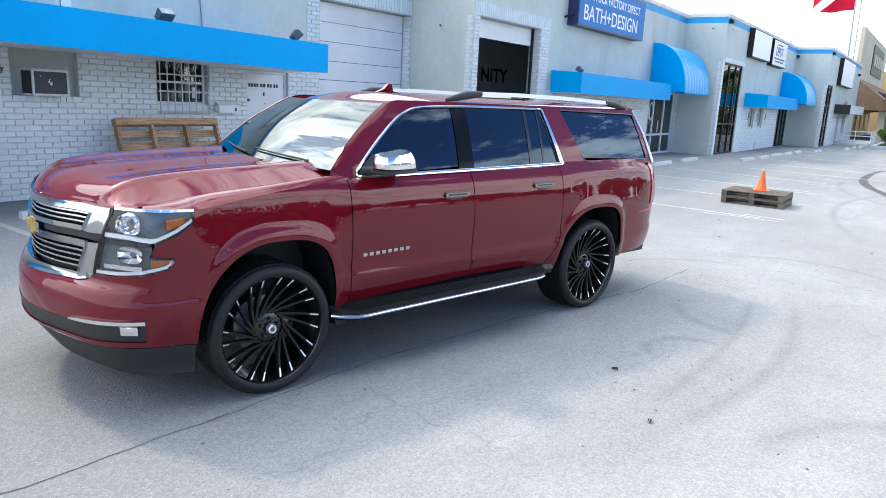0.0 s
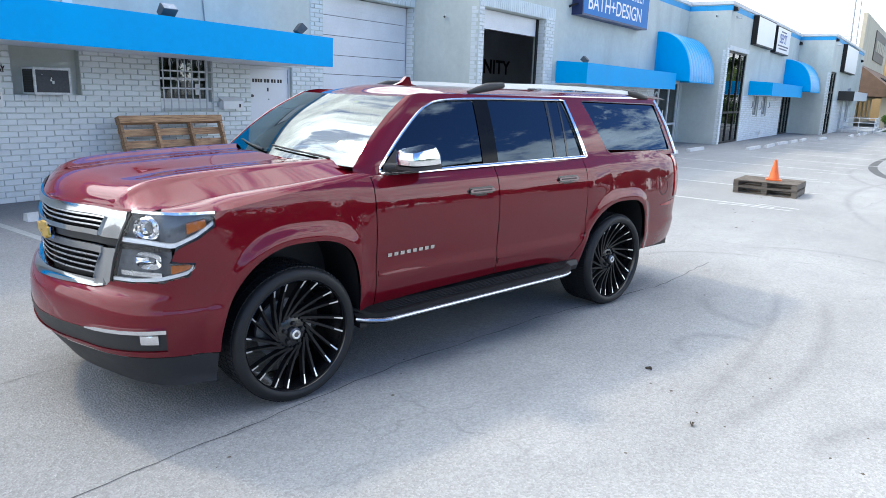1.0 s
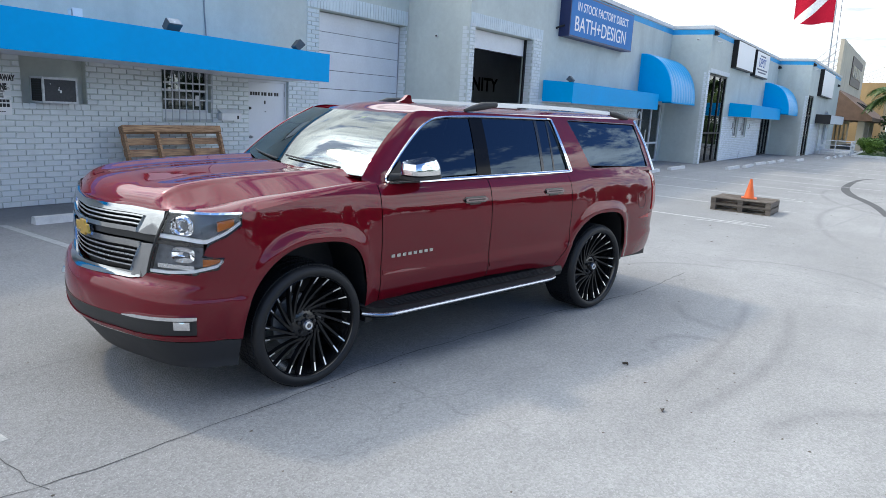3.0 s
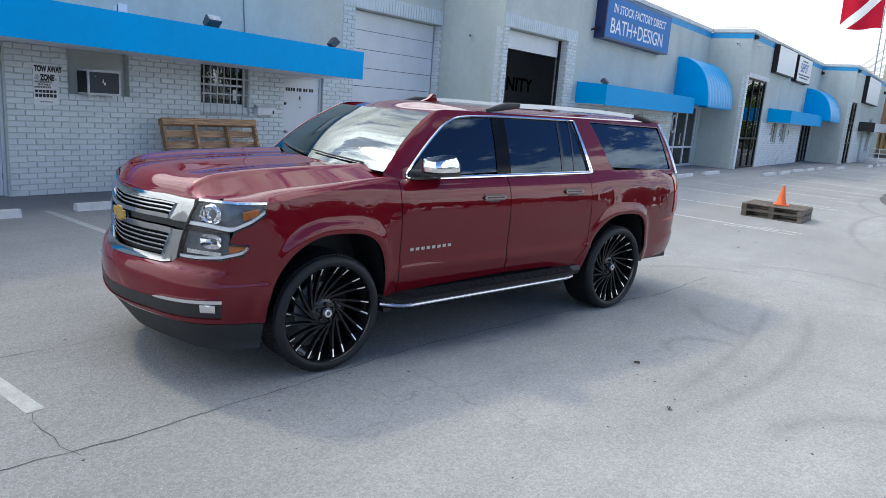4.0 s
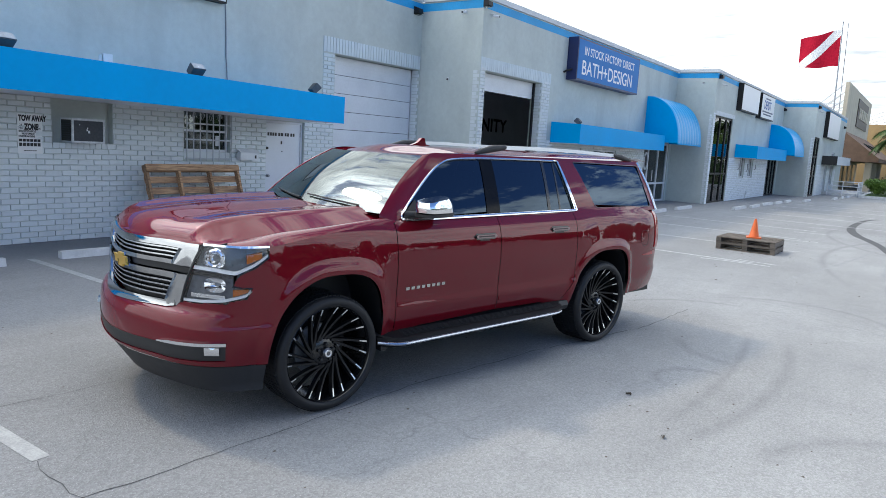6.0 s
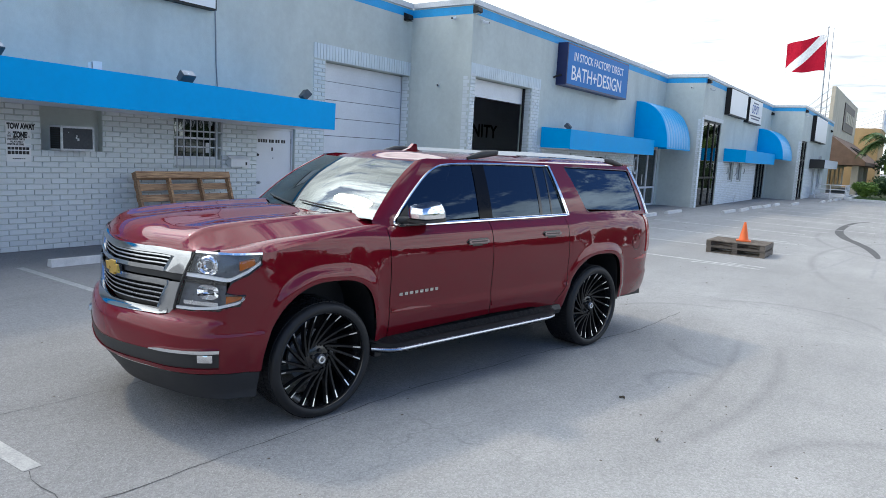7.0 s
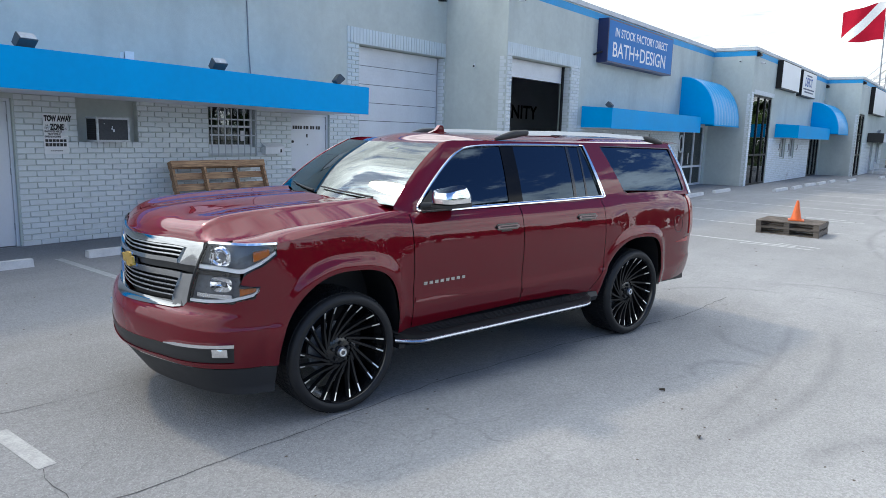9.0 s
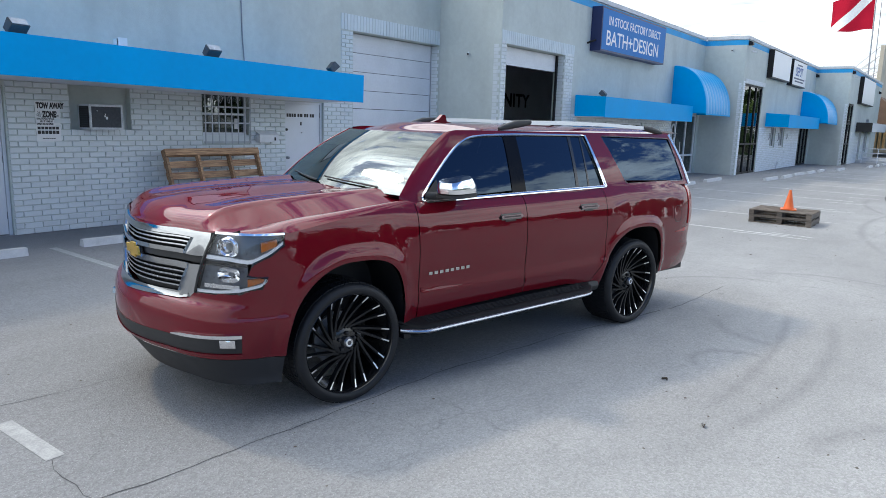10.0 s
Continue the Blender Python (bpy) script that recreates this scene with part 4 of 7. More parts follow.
# front skin, with holes for lamps and grille
def front_skin():
    bm = bmesh.new()
    zs = [0.43 + k * (1.217 - 0.43) / 80 for k in range(81)]
    rows = []
    for z in zs:
        x_end = -max(0.47, arch_x(0.0, z, 0))
        s1 = s_of_x(x_end)
        rows.append([(lerp(0, s1, i / 140), z) for i in range(141)])
    vs = [[bm.verts.new(surf(*q)) for q in row] for row in rows]
    for j in range(80):
        for i in range(140):
            c = (sum(q[0] for q in (rows[j][i], rows[j][i + 1], rows[j + 1][i], rows[j + 1][i + 1])) / 4,
                 (rows[j][i][1] + rows[j + 1][i][1]) / 2)
            if inside(LAMP, *c) or inside(GRILLE, *c):
                continue
            bm.faces.new((vs[j][i], vs[j][i + 1], vs[j + 1][i + 1], vs[j + 1][i]))
    bmesh.ops.delete(bm, geom=[v for v in bm.verts if not v.link_faces], context="VERTS")
    return bm


pair("front_bumper", front_skin, PAINT, "dark red painted bumper cover")
pair("valance", lambda: columns([lerp(0, s_of_x(-0.50), i / 60) for i in range(61)], lambda s: 0.23 + 0.02 * max(0, s - 0.6), lambda s: 0.425, 8), VALANCE, "dark grey plastic lower valance")

# fenders: above the arch, with a cap that runs in to the bonnet
_edge = smooth_table((-0.80, 1.222), (-0.72, 1.236), (-0.5, 1.266), (-0.3, 1.292), (0.0, 1.316), (0.3, 1.339), (0.60, 1.364))


def hood_edge(x):
    return float(np.interp(x, *_edge))


def arch_cols(c, x0, x1):
    (wf, _, _), (wr, _, _) = ARCHES[c]
    xs = [c - (wf if k < 40 else wr) * math.copysign(abs(math.cos(math.pi * k / 80)) ** 0.7, 40 - k) for k in range(81)]
    xs = [x for x in xs if x0 < x < x1]
    out = [x0] + xs + [x1]
    fill = []
    for a, b in zip(out, out[1:]):
        k = max(1, int((b - a) / 0.025))
        fill += [lerp(a, b, i / k) for i in range(k)]
    return [s_of_x(x) for x in fill + [x1]]


def x_of_s(s):
    return float(np.interp(s, PLAN_S, PLAN_X))


def arch_lo(c, base=0.455):
    def f(s):
        return max(base, arch_z(c, x_of_s(s)))
    return f


_fhi = smooth_table((-0.60, 1.213), (-0.47, 1.218), (-0.3, 1.243), (0.0, 1.285), (0.3, 1.315), (0.62, 1.338))


def fender_hi(x):
    return float(np.interp(x, *_fhi))


pair("fender", lambda: columns(arch_cols(0.0, -0.4702, 0.578), arch_lo(0.0), lambda s: fender_hi(x_of_s(s)), 52), PAINT)


def fender_cap():
    def f(u, v):
        x = lerp(-0.71, 0.60, u)
        if x < -0.47:
            s = lerp(1.005, s_of_x(-0.47), (x + 0.71) / 0.24)
            a = Vector(surf(s, 1.217))
        else:
            a = Vector(surf(s_of_x(min(x, 0.578)), fender_hi(x)))
            a.x = x
        b = Vector((x, -0.862 + 0.05 * max(0, x - 0.2), hood_edge(x)))
        p = a.lerp(b, v)
        p.z += 0.022 * math.sin(math.pi * v) * (0.4 + 0.6 * u)
        return p
    return grid(f, 60, 8)


pair("fender_top", fender_cap, PAINT)

# bonnet
_fs = [k * 0.01 for k in range(0, 111)]
_fy, _fx = [-surf(s, 1.215)[1] for s in _fs], [surf(s, 1.215)[0] for s in _fs]


def hood_front(y):
    return float(np.interp(abs(y), _fy, _fx))


_rise = smooth_table((0, 0.0), (0.03, 0.046), (0.08, 0.090), (0.14, 0.119), (0.22, 0.140), (0.4, 0.163), (0.7, 0.183), (1.1, 0.201), (1.7, 0.219))


def rise(d):
    return float(np.interp(d, *_rise))


_ridge = smooth_table((0.0, 0.003), (0.12, -0.001), (0.25, -0.010), (0.37, -0.017), (0.47, -0.013), (0.57, -0.004), (0.64, 0.0), (0.70, 0.0), (0.90, 0.0))


def hood_pt(u, v):
    """A broad flat middle between two raised ridges, and a shoulder that falls to each fender."""
    y = lerp(-0.856, 0.856, u)
    q = abs(y)
    x0 = hood_front(min(q, 0.85))
    x1 = 0.26 + 0.33 * (q / 0.856) ** 2
    x = lerp(x0, x1, v ** 1.35)
    e = max(0.0, hood_edge(x) - 1.226)
    full = rise(x - x0)
    top = full - 0.004
    near = min(1.0, (x - x0) / 0.30)
    near = near * near * (3 - 2 * near)
    out = max(0.0, (q - 0.645) / 0.211)
    w = out * (0.55 + 0.45 * min(1.0, out / 0.2)) if out < 0.2 else out
    z = 1.226 + (1 - w) * top + w * min(full, e)
    z += float(np.interp(q, *_ridge)) * (1 - out) * near
    return (x, y, max(z, 1.226))


part("bonnet", grid(hood_pt, 160, 60), PAINT, car, "dark red bonnet with raised centre", True)
part("cowl", grid(lambda u, v: (lerp(0.235, 0.42, v) + 0.24 * (abs(2 * u - 1)) ** 2, lerp(-0.86, 0.86, u), 1.405 - 0.02 * abs(2 * u - 1) - 0.012 * math.sin(v * 3)), 24, 4), TRIMBLACK, car, "black plastic cowl")

# doors
sill_z = table((0.585, 0.490), (0.9, 0.512), (1.75, 0.535), (2.3, 0.525), (2.61, 0.475))
belt = lambda x: 1.345 + 0.013 * (x - 0.66)


def door_front():
    xs = [lerp(0.585, 1.722, i / 40) for i in range(41)]
    return columns([s_of_x(x) for x in xs], lambda s: sill_z(x_of_s(s)), lambda s: belt(x_of_s(s)), 30)


def rear_edge(z):
    return 2.80 if z > 0.76 else 2.80 - 0.19 * ((0.76 - z) / 0.28) ** 1.5


def door_rear():
    def f(u, v):
        z = lerp(sill_z(lerp(1.730, 2.61, u)), belt(2.2), v)
        p = surf(s_of_x(lerp(1.730, rear_edge(z), u)), z)
        return p
    return grid(f, 40, 30)


fd = part("door", door_front(), PAINT, car, "dark red front door", True)
part("door", door_rear(), PAINT, car, "dark red rear door", True)
part("door", flipped(door_front()), PAINT, car, "dark red front door", True)
part("door", flipped(door_rear()), PAINT, car, "dark red rear door", True)


def quarter():
    bm = columns(arch_cols(3.302, 2.806, 4.2), arch_lo(3.302, 0.47), lambda s: belt(3.2) + 0.012, 56)

    def corner(u, v):
        z = lerp(0.455, 0.76, v)
        return surf(s_of_x(lerp(rear_edge(z) + 0.007, min(2.806, 3.302 - arch_x(3.302, z, 0)), u)), z)
    grid(corner, 6, 14, bm)
    s0 = s_of_x(4.2)
    lo = table((4.2, 0.47), (4.45, 0.50), (4.7, 0.52))
    cols = [lerp(s0, S_END, i / 36) for i in range(37)]
    vs = columns(cols, lambda s: lo(x_of_s(s)), lambda s: belt(3.2) + 0.012, 56)
    me = bpy.data.meshes.new("t")
    vs.to_mesh(me)
    vs.free()
    bm.from_mesh(me)
    bpy.data.meshes.remove(me)
    bmesh.ops.remove_doubles(bm, verts=bm.verts, dist=0.002)
    return bm


pair("quarter_panel", quarter, PAINT, "dark red rear quarter panel")
pair("fuel_flap", lambda: skin_tube([(s_of_x(4.06) + 0.085 * math.cos(a * math.tau / 24), 1.05 + 0.085 * math.sin(a * math.tau / 24)) for a in range(24)], 0.0025, 0.0, True), TRIMBLACK)
pair("rear_reflector", lambda: patch(s_of_x(4.02), s_of_x(4.2) + 0.16, table((s_of_x(4.02), 0.865), (s_of_x(4.2), 0.855)), table((s_of_x(4.02), 0.872), (s_of_x(4.2) + 0.1, 0.90)), 0.002, 10, 2, 0.006), REDLENS)

# cabin side: red shell with the window openings left out
DLO = smooth_line([(0.668, 1.352), (0.690, 1.40), (0.874, 1.556), (1.08, 1.703), (1.225, 1.778), (1.382, 1.816), (1.81, 1.834), (2.45, 1.836), (2.80, 1.833)], 8) + [(2.868, 1.392), (2.857, 1.375)]
QTR = [(3.055, 1.826), (3.08, 1.832), (4.235, 1.814), (4.262, 1.800), (4.283, 1.400), (4.265, 1.384), (3.24, 1.386), (3.205, 1.41)]
a_line = table((1.345, 0.585), (1.385, 0.625), (1.83, 1.13), (1.87, 1.22))
d_line = table((1.34, 4.385), (1.60, 4.36), (1.87, 4.30))


def side_pt(x, z, off=0.0):
    return (x, glass_y(z, x) - off, z)


def cab_side():
    bm = bmesh.new()
    nx, nz = 300, 44
    q = [[(lerp(a_line(z), d_line(z), i / nx), z) for i in range(nx + 1)] for z in [lerp(1.345, 1.862, j / nz) for j in range(nz + 1)]]
    vs = [[bm.verts.new(side_pt(*p)) for p in row] for row in q]
    for j in range(nz):
        for i in range(nx):
            c = ((q[j][i][0] + q[j + 1][i + 1][0]) / 2, (q[j][i][1] + q[j + 1][i][1]) / 2)
            if not (inside(DLO, *c) or inside(QTR, *c)):
                bm.faces.new((vs[j][i], vs[j][i + 1], vs[j + 1][i + 1], vs[j + 1][i]))
    bmesh.ops.delete(bm, geom=[v for v in bm.verts if not v.link_faces], context="VERTS")
    return bm


pair("cab_side", cab_side, PAINT, "dark red roof pillars")


def pane(poly, off):
    """A pane of side glass that follows the cabin's side."""
    bm = bmesh.new()
    lo, hi = min(p[1] for p in poly), max(p[1] for p in poly)
    n = 14
    rows = []
    for j in range(n + 1):
        z = lerp(lo + 1e-4, hi - 1e-4, j / n)
        xs = []
        for (x1, z1), (x2, z2) in zip(poly, poly[1:] + poly[:1]):
            if (z1 > z) != (z2 > z):
                xs.append(x1 + (x2 - x1) * (z - z1) / (z2 - z1))
        if len(xs) >= 2:
            rows.append([bm.verts.new(side_pt(lerp(min(xs), max(xs), i / 8), z, off)) for i in range(9)])
    for a, b in zip(rows, rows[1:]):
        for i in range(8):
            bm.faces.new((a[i], a[i + 1], b[i + 1], b[i]))
    return bm


def band(x0t, x0b, x1t, x1b, z0, z1):
    return [(x0b, z0), (x1b, z0), (x1t, z1), (x0t, z1)]


front_pane = [p for p in DLO if p[0] < 1.70 and p[1] > 1.36 or p[0] < 0.70] + [(1.715, 1.826), (1.630, 1.366)]
pair("window", lambda: pane(front_pane, -0.012), SIDEGLASS, "dark tinted front door glass")
pair("window", lambda: pane(band(1.862, 1.785, 2.555, 2.462, 1.372, 1.832), -0.012), SIDEGLASS, "dark tinted rear door glass")
pair("window", lambda: pane(band(2.585, 2.492, 2.785, 2.85, 1.376, 1.83), -0.012), SIDEGLASS, "dark tinted fixed rear door glass")
pair("window", lambda: pane(QTR, -0.010), SIDEGLASS, "dark tinted cargo area glass")
pair("door_pillar", lambda: pane(band(1.712, 1.625, 1.866, 1.79, 1.362, 1.834), -0.006), PILLARBLACK, "gloss black pillar between the doors")
pair("window_divider", lambda: pane(band(2.552, 2.458, 2.590, 2.496, 1.372, 1.832), -0.008), GLOSSBLACK)
pair("window_divider", lambda: pane(band(2.722, 2.628, 2.742, 2.65, 1.376, 1.83), -0.009), GLOSSBLACK)


def trim_line(pts, r, off=0.004, closed=False):
    return tube([side_pt(x, z, off) for x, z in pts], r, 6, None, closed)


pair("window_trim", lambda: trim_line([p for p in DLO], 0.0095, 0.003, True), CHROME, "chrome strip round the door windows")
pair("window_trim", lambda: pane(band(2.790, 2.845, 2.815, 2.895, 1.375, 1.838), 0.008), CHROME, "wide chrome strip behind the rear door glass")
pair("window_trim", lambda: pane([(0.70, 1.338), (2.88, 1.366), (2.88, 1.386), (0.70, 1.360)], 0.010), CHROME, "chrome strip along the window sill")
pair("window_seal", lambda: trim_line(QTR, 0.0055, 0.0, True), DARKCHROME, "thin dark strip round the cargo glass")

# A pillars, windscreen, roof
def ws_bow(k):
    """How far the glass sweeps back: bowed in the middle, nearly straight towards the pillars."""
    a = abs(k)
    return a * a if a < 0.42 else 0.1764 + 0.84 * (a - 0.42)


def ws_base(k):
    return Vector((0.335 + 0.23 * ws_bow(k), 0.87 * k, 1.405 - 0.010 * k * k))


def ws_top(k):
    return Vector((0.915 + 0.225 * ws_bow(k), 0.656 * k, 1.835))


def ws_pt(u, v):
    k = 2 * u - 1
    p = ws_base(k).lerp(ws_top(k), v)
    bow = 0.035 * math.sin(math.pi * v)
    return p + Vector((-0.5, 0, 0.75)).normalized() * bow


part("windscreen", grid(lambda u, v: ws_pt(lerp(0.0, 1.0, u), lerp(0.0, 1.0, v)), 30, 18), WINDSHIELD, car, "clear windscreen", True)


def ws_border():
    bm = bmesh.new()
    for a, b, c, d in ((0, 1, 0, 0.075), (0, 1, 0.955, 1.0), (0, 0.035, 0, 1), (0.965, 1, 0, 1)):
        grid(lambda u, v: Vector(ws_pt(lerp(a, b, u), lerp(c, d, v))) - Vector((-0.5, 0, 0.75)).normalized() * 0.006, 24, 12, bm)
    return bm


part("windscreen_seal", ws_border(), GLOSSBLACK, car, "black border of the windscreen", True)


def a_pillar():
    def f(u, v):
        z = lerp(1.345, 1.862, u)
        a = Vector(side_pt(a_line(z), z))
        k = min(1.0, max(0.0, (z - 1.387) / (1.827 - 1.387)))
        b = Vector(ws_pt(0.0, k)) if z > 1.387 else Vector((0.482, -0.872, z + 0.004))
        p = a.lerp(b, v)
        return p + Vector((-0.4, -0.5, 0.3)) * 0.014 * math.sin(math.pi * v)
    return grid(f, 26, 6)


pair("pillar", a_pillar, PAINT)
part("pillar_edge", tube([ws_pt(1.0, v / 12) + Vector((0.008, 0.004, 0.0)) for v in range(13)], 0.010, 8), PAINT, car, "dark red edge of the far windscreen pillar", True)


def roof_pt(u, v):
    k = 2 * u - 1
    t = ws_top(k)
    x = lerp(t.x, 4.36 + 0.10 * (1 - k * k), v)
    half = abs(glass_y(1.862, x))
    f = min(1.0, (x - t.x) / 0.46)
    z_edge = lerp(t.z, 1.862, min(1, f * 2))
    z = lerp(1.862, 1.915, 1 - abs(k) ** 2.6)
    z = lerp(t.z, z, f * f * (3 - 2 * f) if f < 1 else 1)
    z -= 0.02 * max(0.0, v - 0.9) * 10 * (1 - abs(k))
    y = k * lerp(0.656, half, min(1, f * 2.0))
    return (x, y, max(z, z_edge - 0.001) if abs(k) > 0.99 else z)


part("roof", grid(roof_pt, 44, 60), PAINT, car, "dark red roof", True)


def tail():
    def f(u, v):
        z = lerp(1.345, 1.862, v)
        a = Vector(side_pt(d_line(z), z))
        k = u
        x_mid = lerp(4.60, 4.46, v)
        ang = k * math.pi / 2
        return (lerp(a.x, x_mid, math.sin(ang) ** 0.8 if ang > 0 else 0), a.y * (1 - k), z)
    return grid(f, 24, 12)


pair("tailgate", tail, PAINT)
pair("pillar_strip", lambda: tube([side_pt(d_line(z) - 0.015, z, 0.002) for z in (1.345, 1.42, 1.5, 1.6, 1.7, 1.8, 1.85)], 0.016, 8), CHROME_SATIN, "pale edge strip of the rear pillar")
pair("tail_lamp", lambda: patch(s_of_x(4.2) + 0.12, s_of_x(4.2) + 0.30, 0.93, 1.33, 0.001, 8, 8, 0.008), REDLENS, "red tail lamp")
part("spoiler", grid(lambda u, v: (lerp(4.34, 4.55, v), lerp(-0.62, 0.62, u), 1.892 - 0.03 * v + 0.012 * math.cos((2 * u - 1) * 1.5)), 16, 5), PAINT, car, "", True)

# roof rails and aerial
def rail():
    bm = bmesh.new()
    pts = [(2.05, 1.938), (2.5, 1.944), (3.2, 1.938), (3.84, 1.918)]
    for (xa, za), (xb, zb) in zip(pts, pts[1:]):
        y = -0.632
        v = [bm.verts.new(p) for p in ((xa, y - 0.022, za - 0.018), (xa, y + 0.02, za - 0.018), (xa, y + 0.016, za + 0.016), (xa, y - 0.016, za + 0.016),
                                       (xb, y - 0.022, zb - 0.018), (xb, y + 0.02, zb - 0.018), (xb, y + 0.016, zb + 0.016), (xb, y - 0.016, zb + 0.016))]
        for q in ((0, 4, 5, 1), (1, 5, 6, 2), (2, 6, 7, 3), (3, 7, 4, 0)):
            bm.faces.new([v[i] for i in q])
    return bm


RAILSILVER = plain("dull_silver_rail", (0.40, 0.42, 0.45), 0.34, metal=1.0, vary=0.06)


def rail_end(pts):
    return lambda: tube([(x, -0.635, z) for x, z, r in pts], [r for x, z, r in pts], 10)


pair("roof_rail", rail, RAILSILVER, "bright roof rail")
pair("rail_foot", rail_end([(1.70, 1.878, 0.012), (1.80, 1.898, 0.026), (1.92, 1.922, 0.034), (2.08, 1.938, 0.024)]), TRIMBLACK, "dark roof rail foot")
pair("rail_foot", rail_end([(3.82, 1.918, 0.024), (3.95, 1.905, 0.032), (4.08, 1.885, 0.026), (4.18, 1.872, 0.012)]), TRIMBLACK, "dark roof rail foot")
part("aerial", prism([(-0.10, 0.0), (0.165, 0.0), (0.16, 0.018), (0.095, 0.03), (0.078, 0.084), (0.045, 0.088), (0.0, 0.045), (-0.09, 0.012)], 0.04, (1.56, 0.02, 1.896), (1, 0, 0), (0, 0, 1)), PAINT, car, "red shark-fin aerial", bevel=0.008)

# ---- the car: front ----
def lamp_part():
    lamp_hi = table((0.70, 1.20), (0.793, 1.207), (1.0, 1.212), (1.29, 1.214))
    upper_lo = table((0.70, 1.05), (0.90, 1.045), (1.05, 1.032), (1.083, 1.038), (1.189, 1.085), (1.278, 1.145), (1.29, 1.20))
    left = table((0.828, 0.668), (1.05, 0.735), (1.207, 0.79))
    lower_lo = table((0.66, 0.828), (0.80, 0.832), (0.993, 0.850), (1.138, 0.888), (1.172, 0.93))
    return lamp_hi, upper_lo, left, lower_lo


L_HI, L_MID, L_LEFT, L_LOW = lamp_part()


def lamp_sheet(off, shrink=0.0):
    """The lamp's outline as three joined sheets on the skin."""
    bm = bmesh.new()

    def up(u, v):
        z = lerp(1.046, 1.20, v)
        s0 = L_LEFT(z)
        s = lerp(s0, 1.286, u)
        return onbody(s, lerp(L_MID(s), L_HI(s), v), off)
    grid(up, 30, 6, bm)

    def down(u, v):
        z = lerp(0.83, 1.047, v)
        s = lerp(L_LEFT(z), 1.047, u)
        return onbody(s, lerp(L_LOW(s), L_MID(s), v), off)
    grid(down, 20, 8, bm)
    grid(lambda u, v: onbody(lerp(1.047, 1.17, u), lerp(L_LOW(lerp(1.047, 1.17, u)), lerp(0.962, 0.950, u), v), off), 8, 4, bm)
    return bm


def ball(c, r, squash=1.0, segs=20, rings=12):
    bm = bmesh.new()
    bmesh.ops.create_uvsphere(bm, u_segments=segs, v_segments=rings, radius=r)
    bmesh.ops.transform(bm, matrix=Matrix.Translation(c), verts=bm.verts)
    return bm


def ring_on(s, z, r, w, off, segs=28):
    o = onbody(s, z, off)
    e = 0.01
    t = (onbody(s + e, z) - onbody(s - e, z)).normalized()
    up = Vector((0, 0, 1))
    return tube([o + t * r * math.cos(k * math.tau / segs) + up * r * math.sin(k * math.tau / segs) for k in range(segs)], w, 8, None, True)


def bowl(s, z, rs, rz):
    """A hollow reflector with an oval rim."""
    return grid(lambda u, v: onbody(s + rs * v * math.cos(u * math.tau) * (1 + 0.12 * abs(math.sin(2 * u * math.tau))), z + rz * v * math.sin(u * math.tau) * (1 + 0.12 * abs(math.sin(2 * u * math.tau))), -0.018 - 0.04 * (1 - v * v)), 28, 8)


def headlight(side):
    f = (lambda b: b) if side < 0 else flipped
    h = part("headlight", f(lamp_sheet(-0.055)), LAMPGREY, car, "C-shaped headlight with clear cover", True)
    part("bezel", f(skin_tube(LAMP, 0.0085, -0.002, True)), GLOSSBLACK, h, "black edge seal", True)
    part("top_strip", f(patch(0.80, 1.285, table((0.80, 1.204), (1.285, 1.209)), table((0.80, 1.217), (1.285, 1.222)), 0.0, 24, 3, 0.008)), CHROME, h, "chrome top strip", True)
    part("light_strip", f(patch(0.745, 1.275, lambda s: L_MID(s) + 0.004, lambda s: L_MID(s) + 0.026, -0.03, 40, 2, 0.028)), DRLWHITE, h, "white light strip", True)
    part("light_strip", f(patch(0.68, 1.165, lambda s: L_LOW(s) + 0.010, lambda s: L_LOW(s) + 0.028, -0.03, 40, 2, 0.028)), DRLWHITE, h, "white light strip", True)
    part("light_strip", f(skin_tube([(1.17, 0.936), (1.165, 0.925), (1.15, 0.912)], 0.009, -0.008)), DRLWHITE, h, "", True)
    part("reflector", f(ring_on(0.885, 1.125, 0.050, 0.016, -0.035)), CHROME, h, "chrome ring of the low beam", True)
    part("projector", f(ball(onbody(0.885, 1.125, -0.05), 0.044)), LAMPGLASS, h, "clear round projector lens", True)
    part("reflector", f(bowl(0.895, 1.125, 0.088, 0.054)), CHROME, h, "", True)
    part("reflector", f(bowl(0.905, 0.962, 0.085, 0.046)), CHROME, h, "bright high beam reflector", True)
    part("reflector", f(patch(0.72, 0.985, 0.872, 0.897, -0.05, 20, 2, 0.02)), CHROME_SATIN, h, "", True)
    part("divider", f(patch(0.73, 1.05, 1.012, 1.035, -0.05, 16, 2, 0.03)), GLOSSBLACK, h, "", True)
    part("turn_signal", f(patch(1.14, 1.24, table((1.14, 1.105), (1.24, 1.14)), table((1.14, 1.16), (1.24, 1.178)), -0.045, 8, 3, 0.03)), AMBER, h, "amber turn signal", True)
    part("turn_signal", f(patch(1.045, 1.150, table((1.045, 0.895), (1.15, 0.925)), table((1.045, 0.94), (1.15, 0.945)), -0.045, 8, 3, 0.03)), AMBER, h, "amber side marker", True)
    cover = part("cover", f(lamp_sheet(0.003)), LAMPGLASS, h, "clear plastic cover", True)
    cover.visible_shadow = False


headlight(-1)
headlight(1)
pair("lamp_gap", lambda: skin_tube([(0.790, 1.20), (0.757, 1.12), (0.727, 1.04), (0.696, 0.94), (0.666, 0.835)], 0.011, 0.0), GLOSSBLACK, "black gap between grille and headlight")

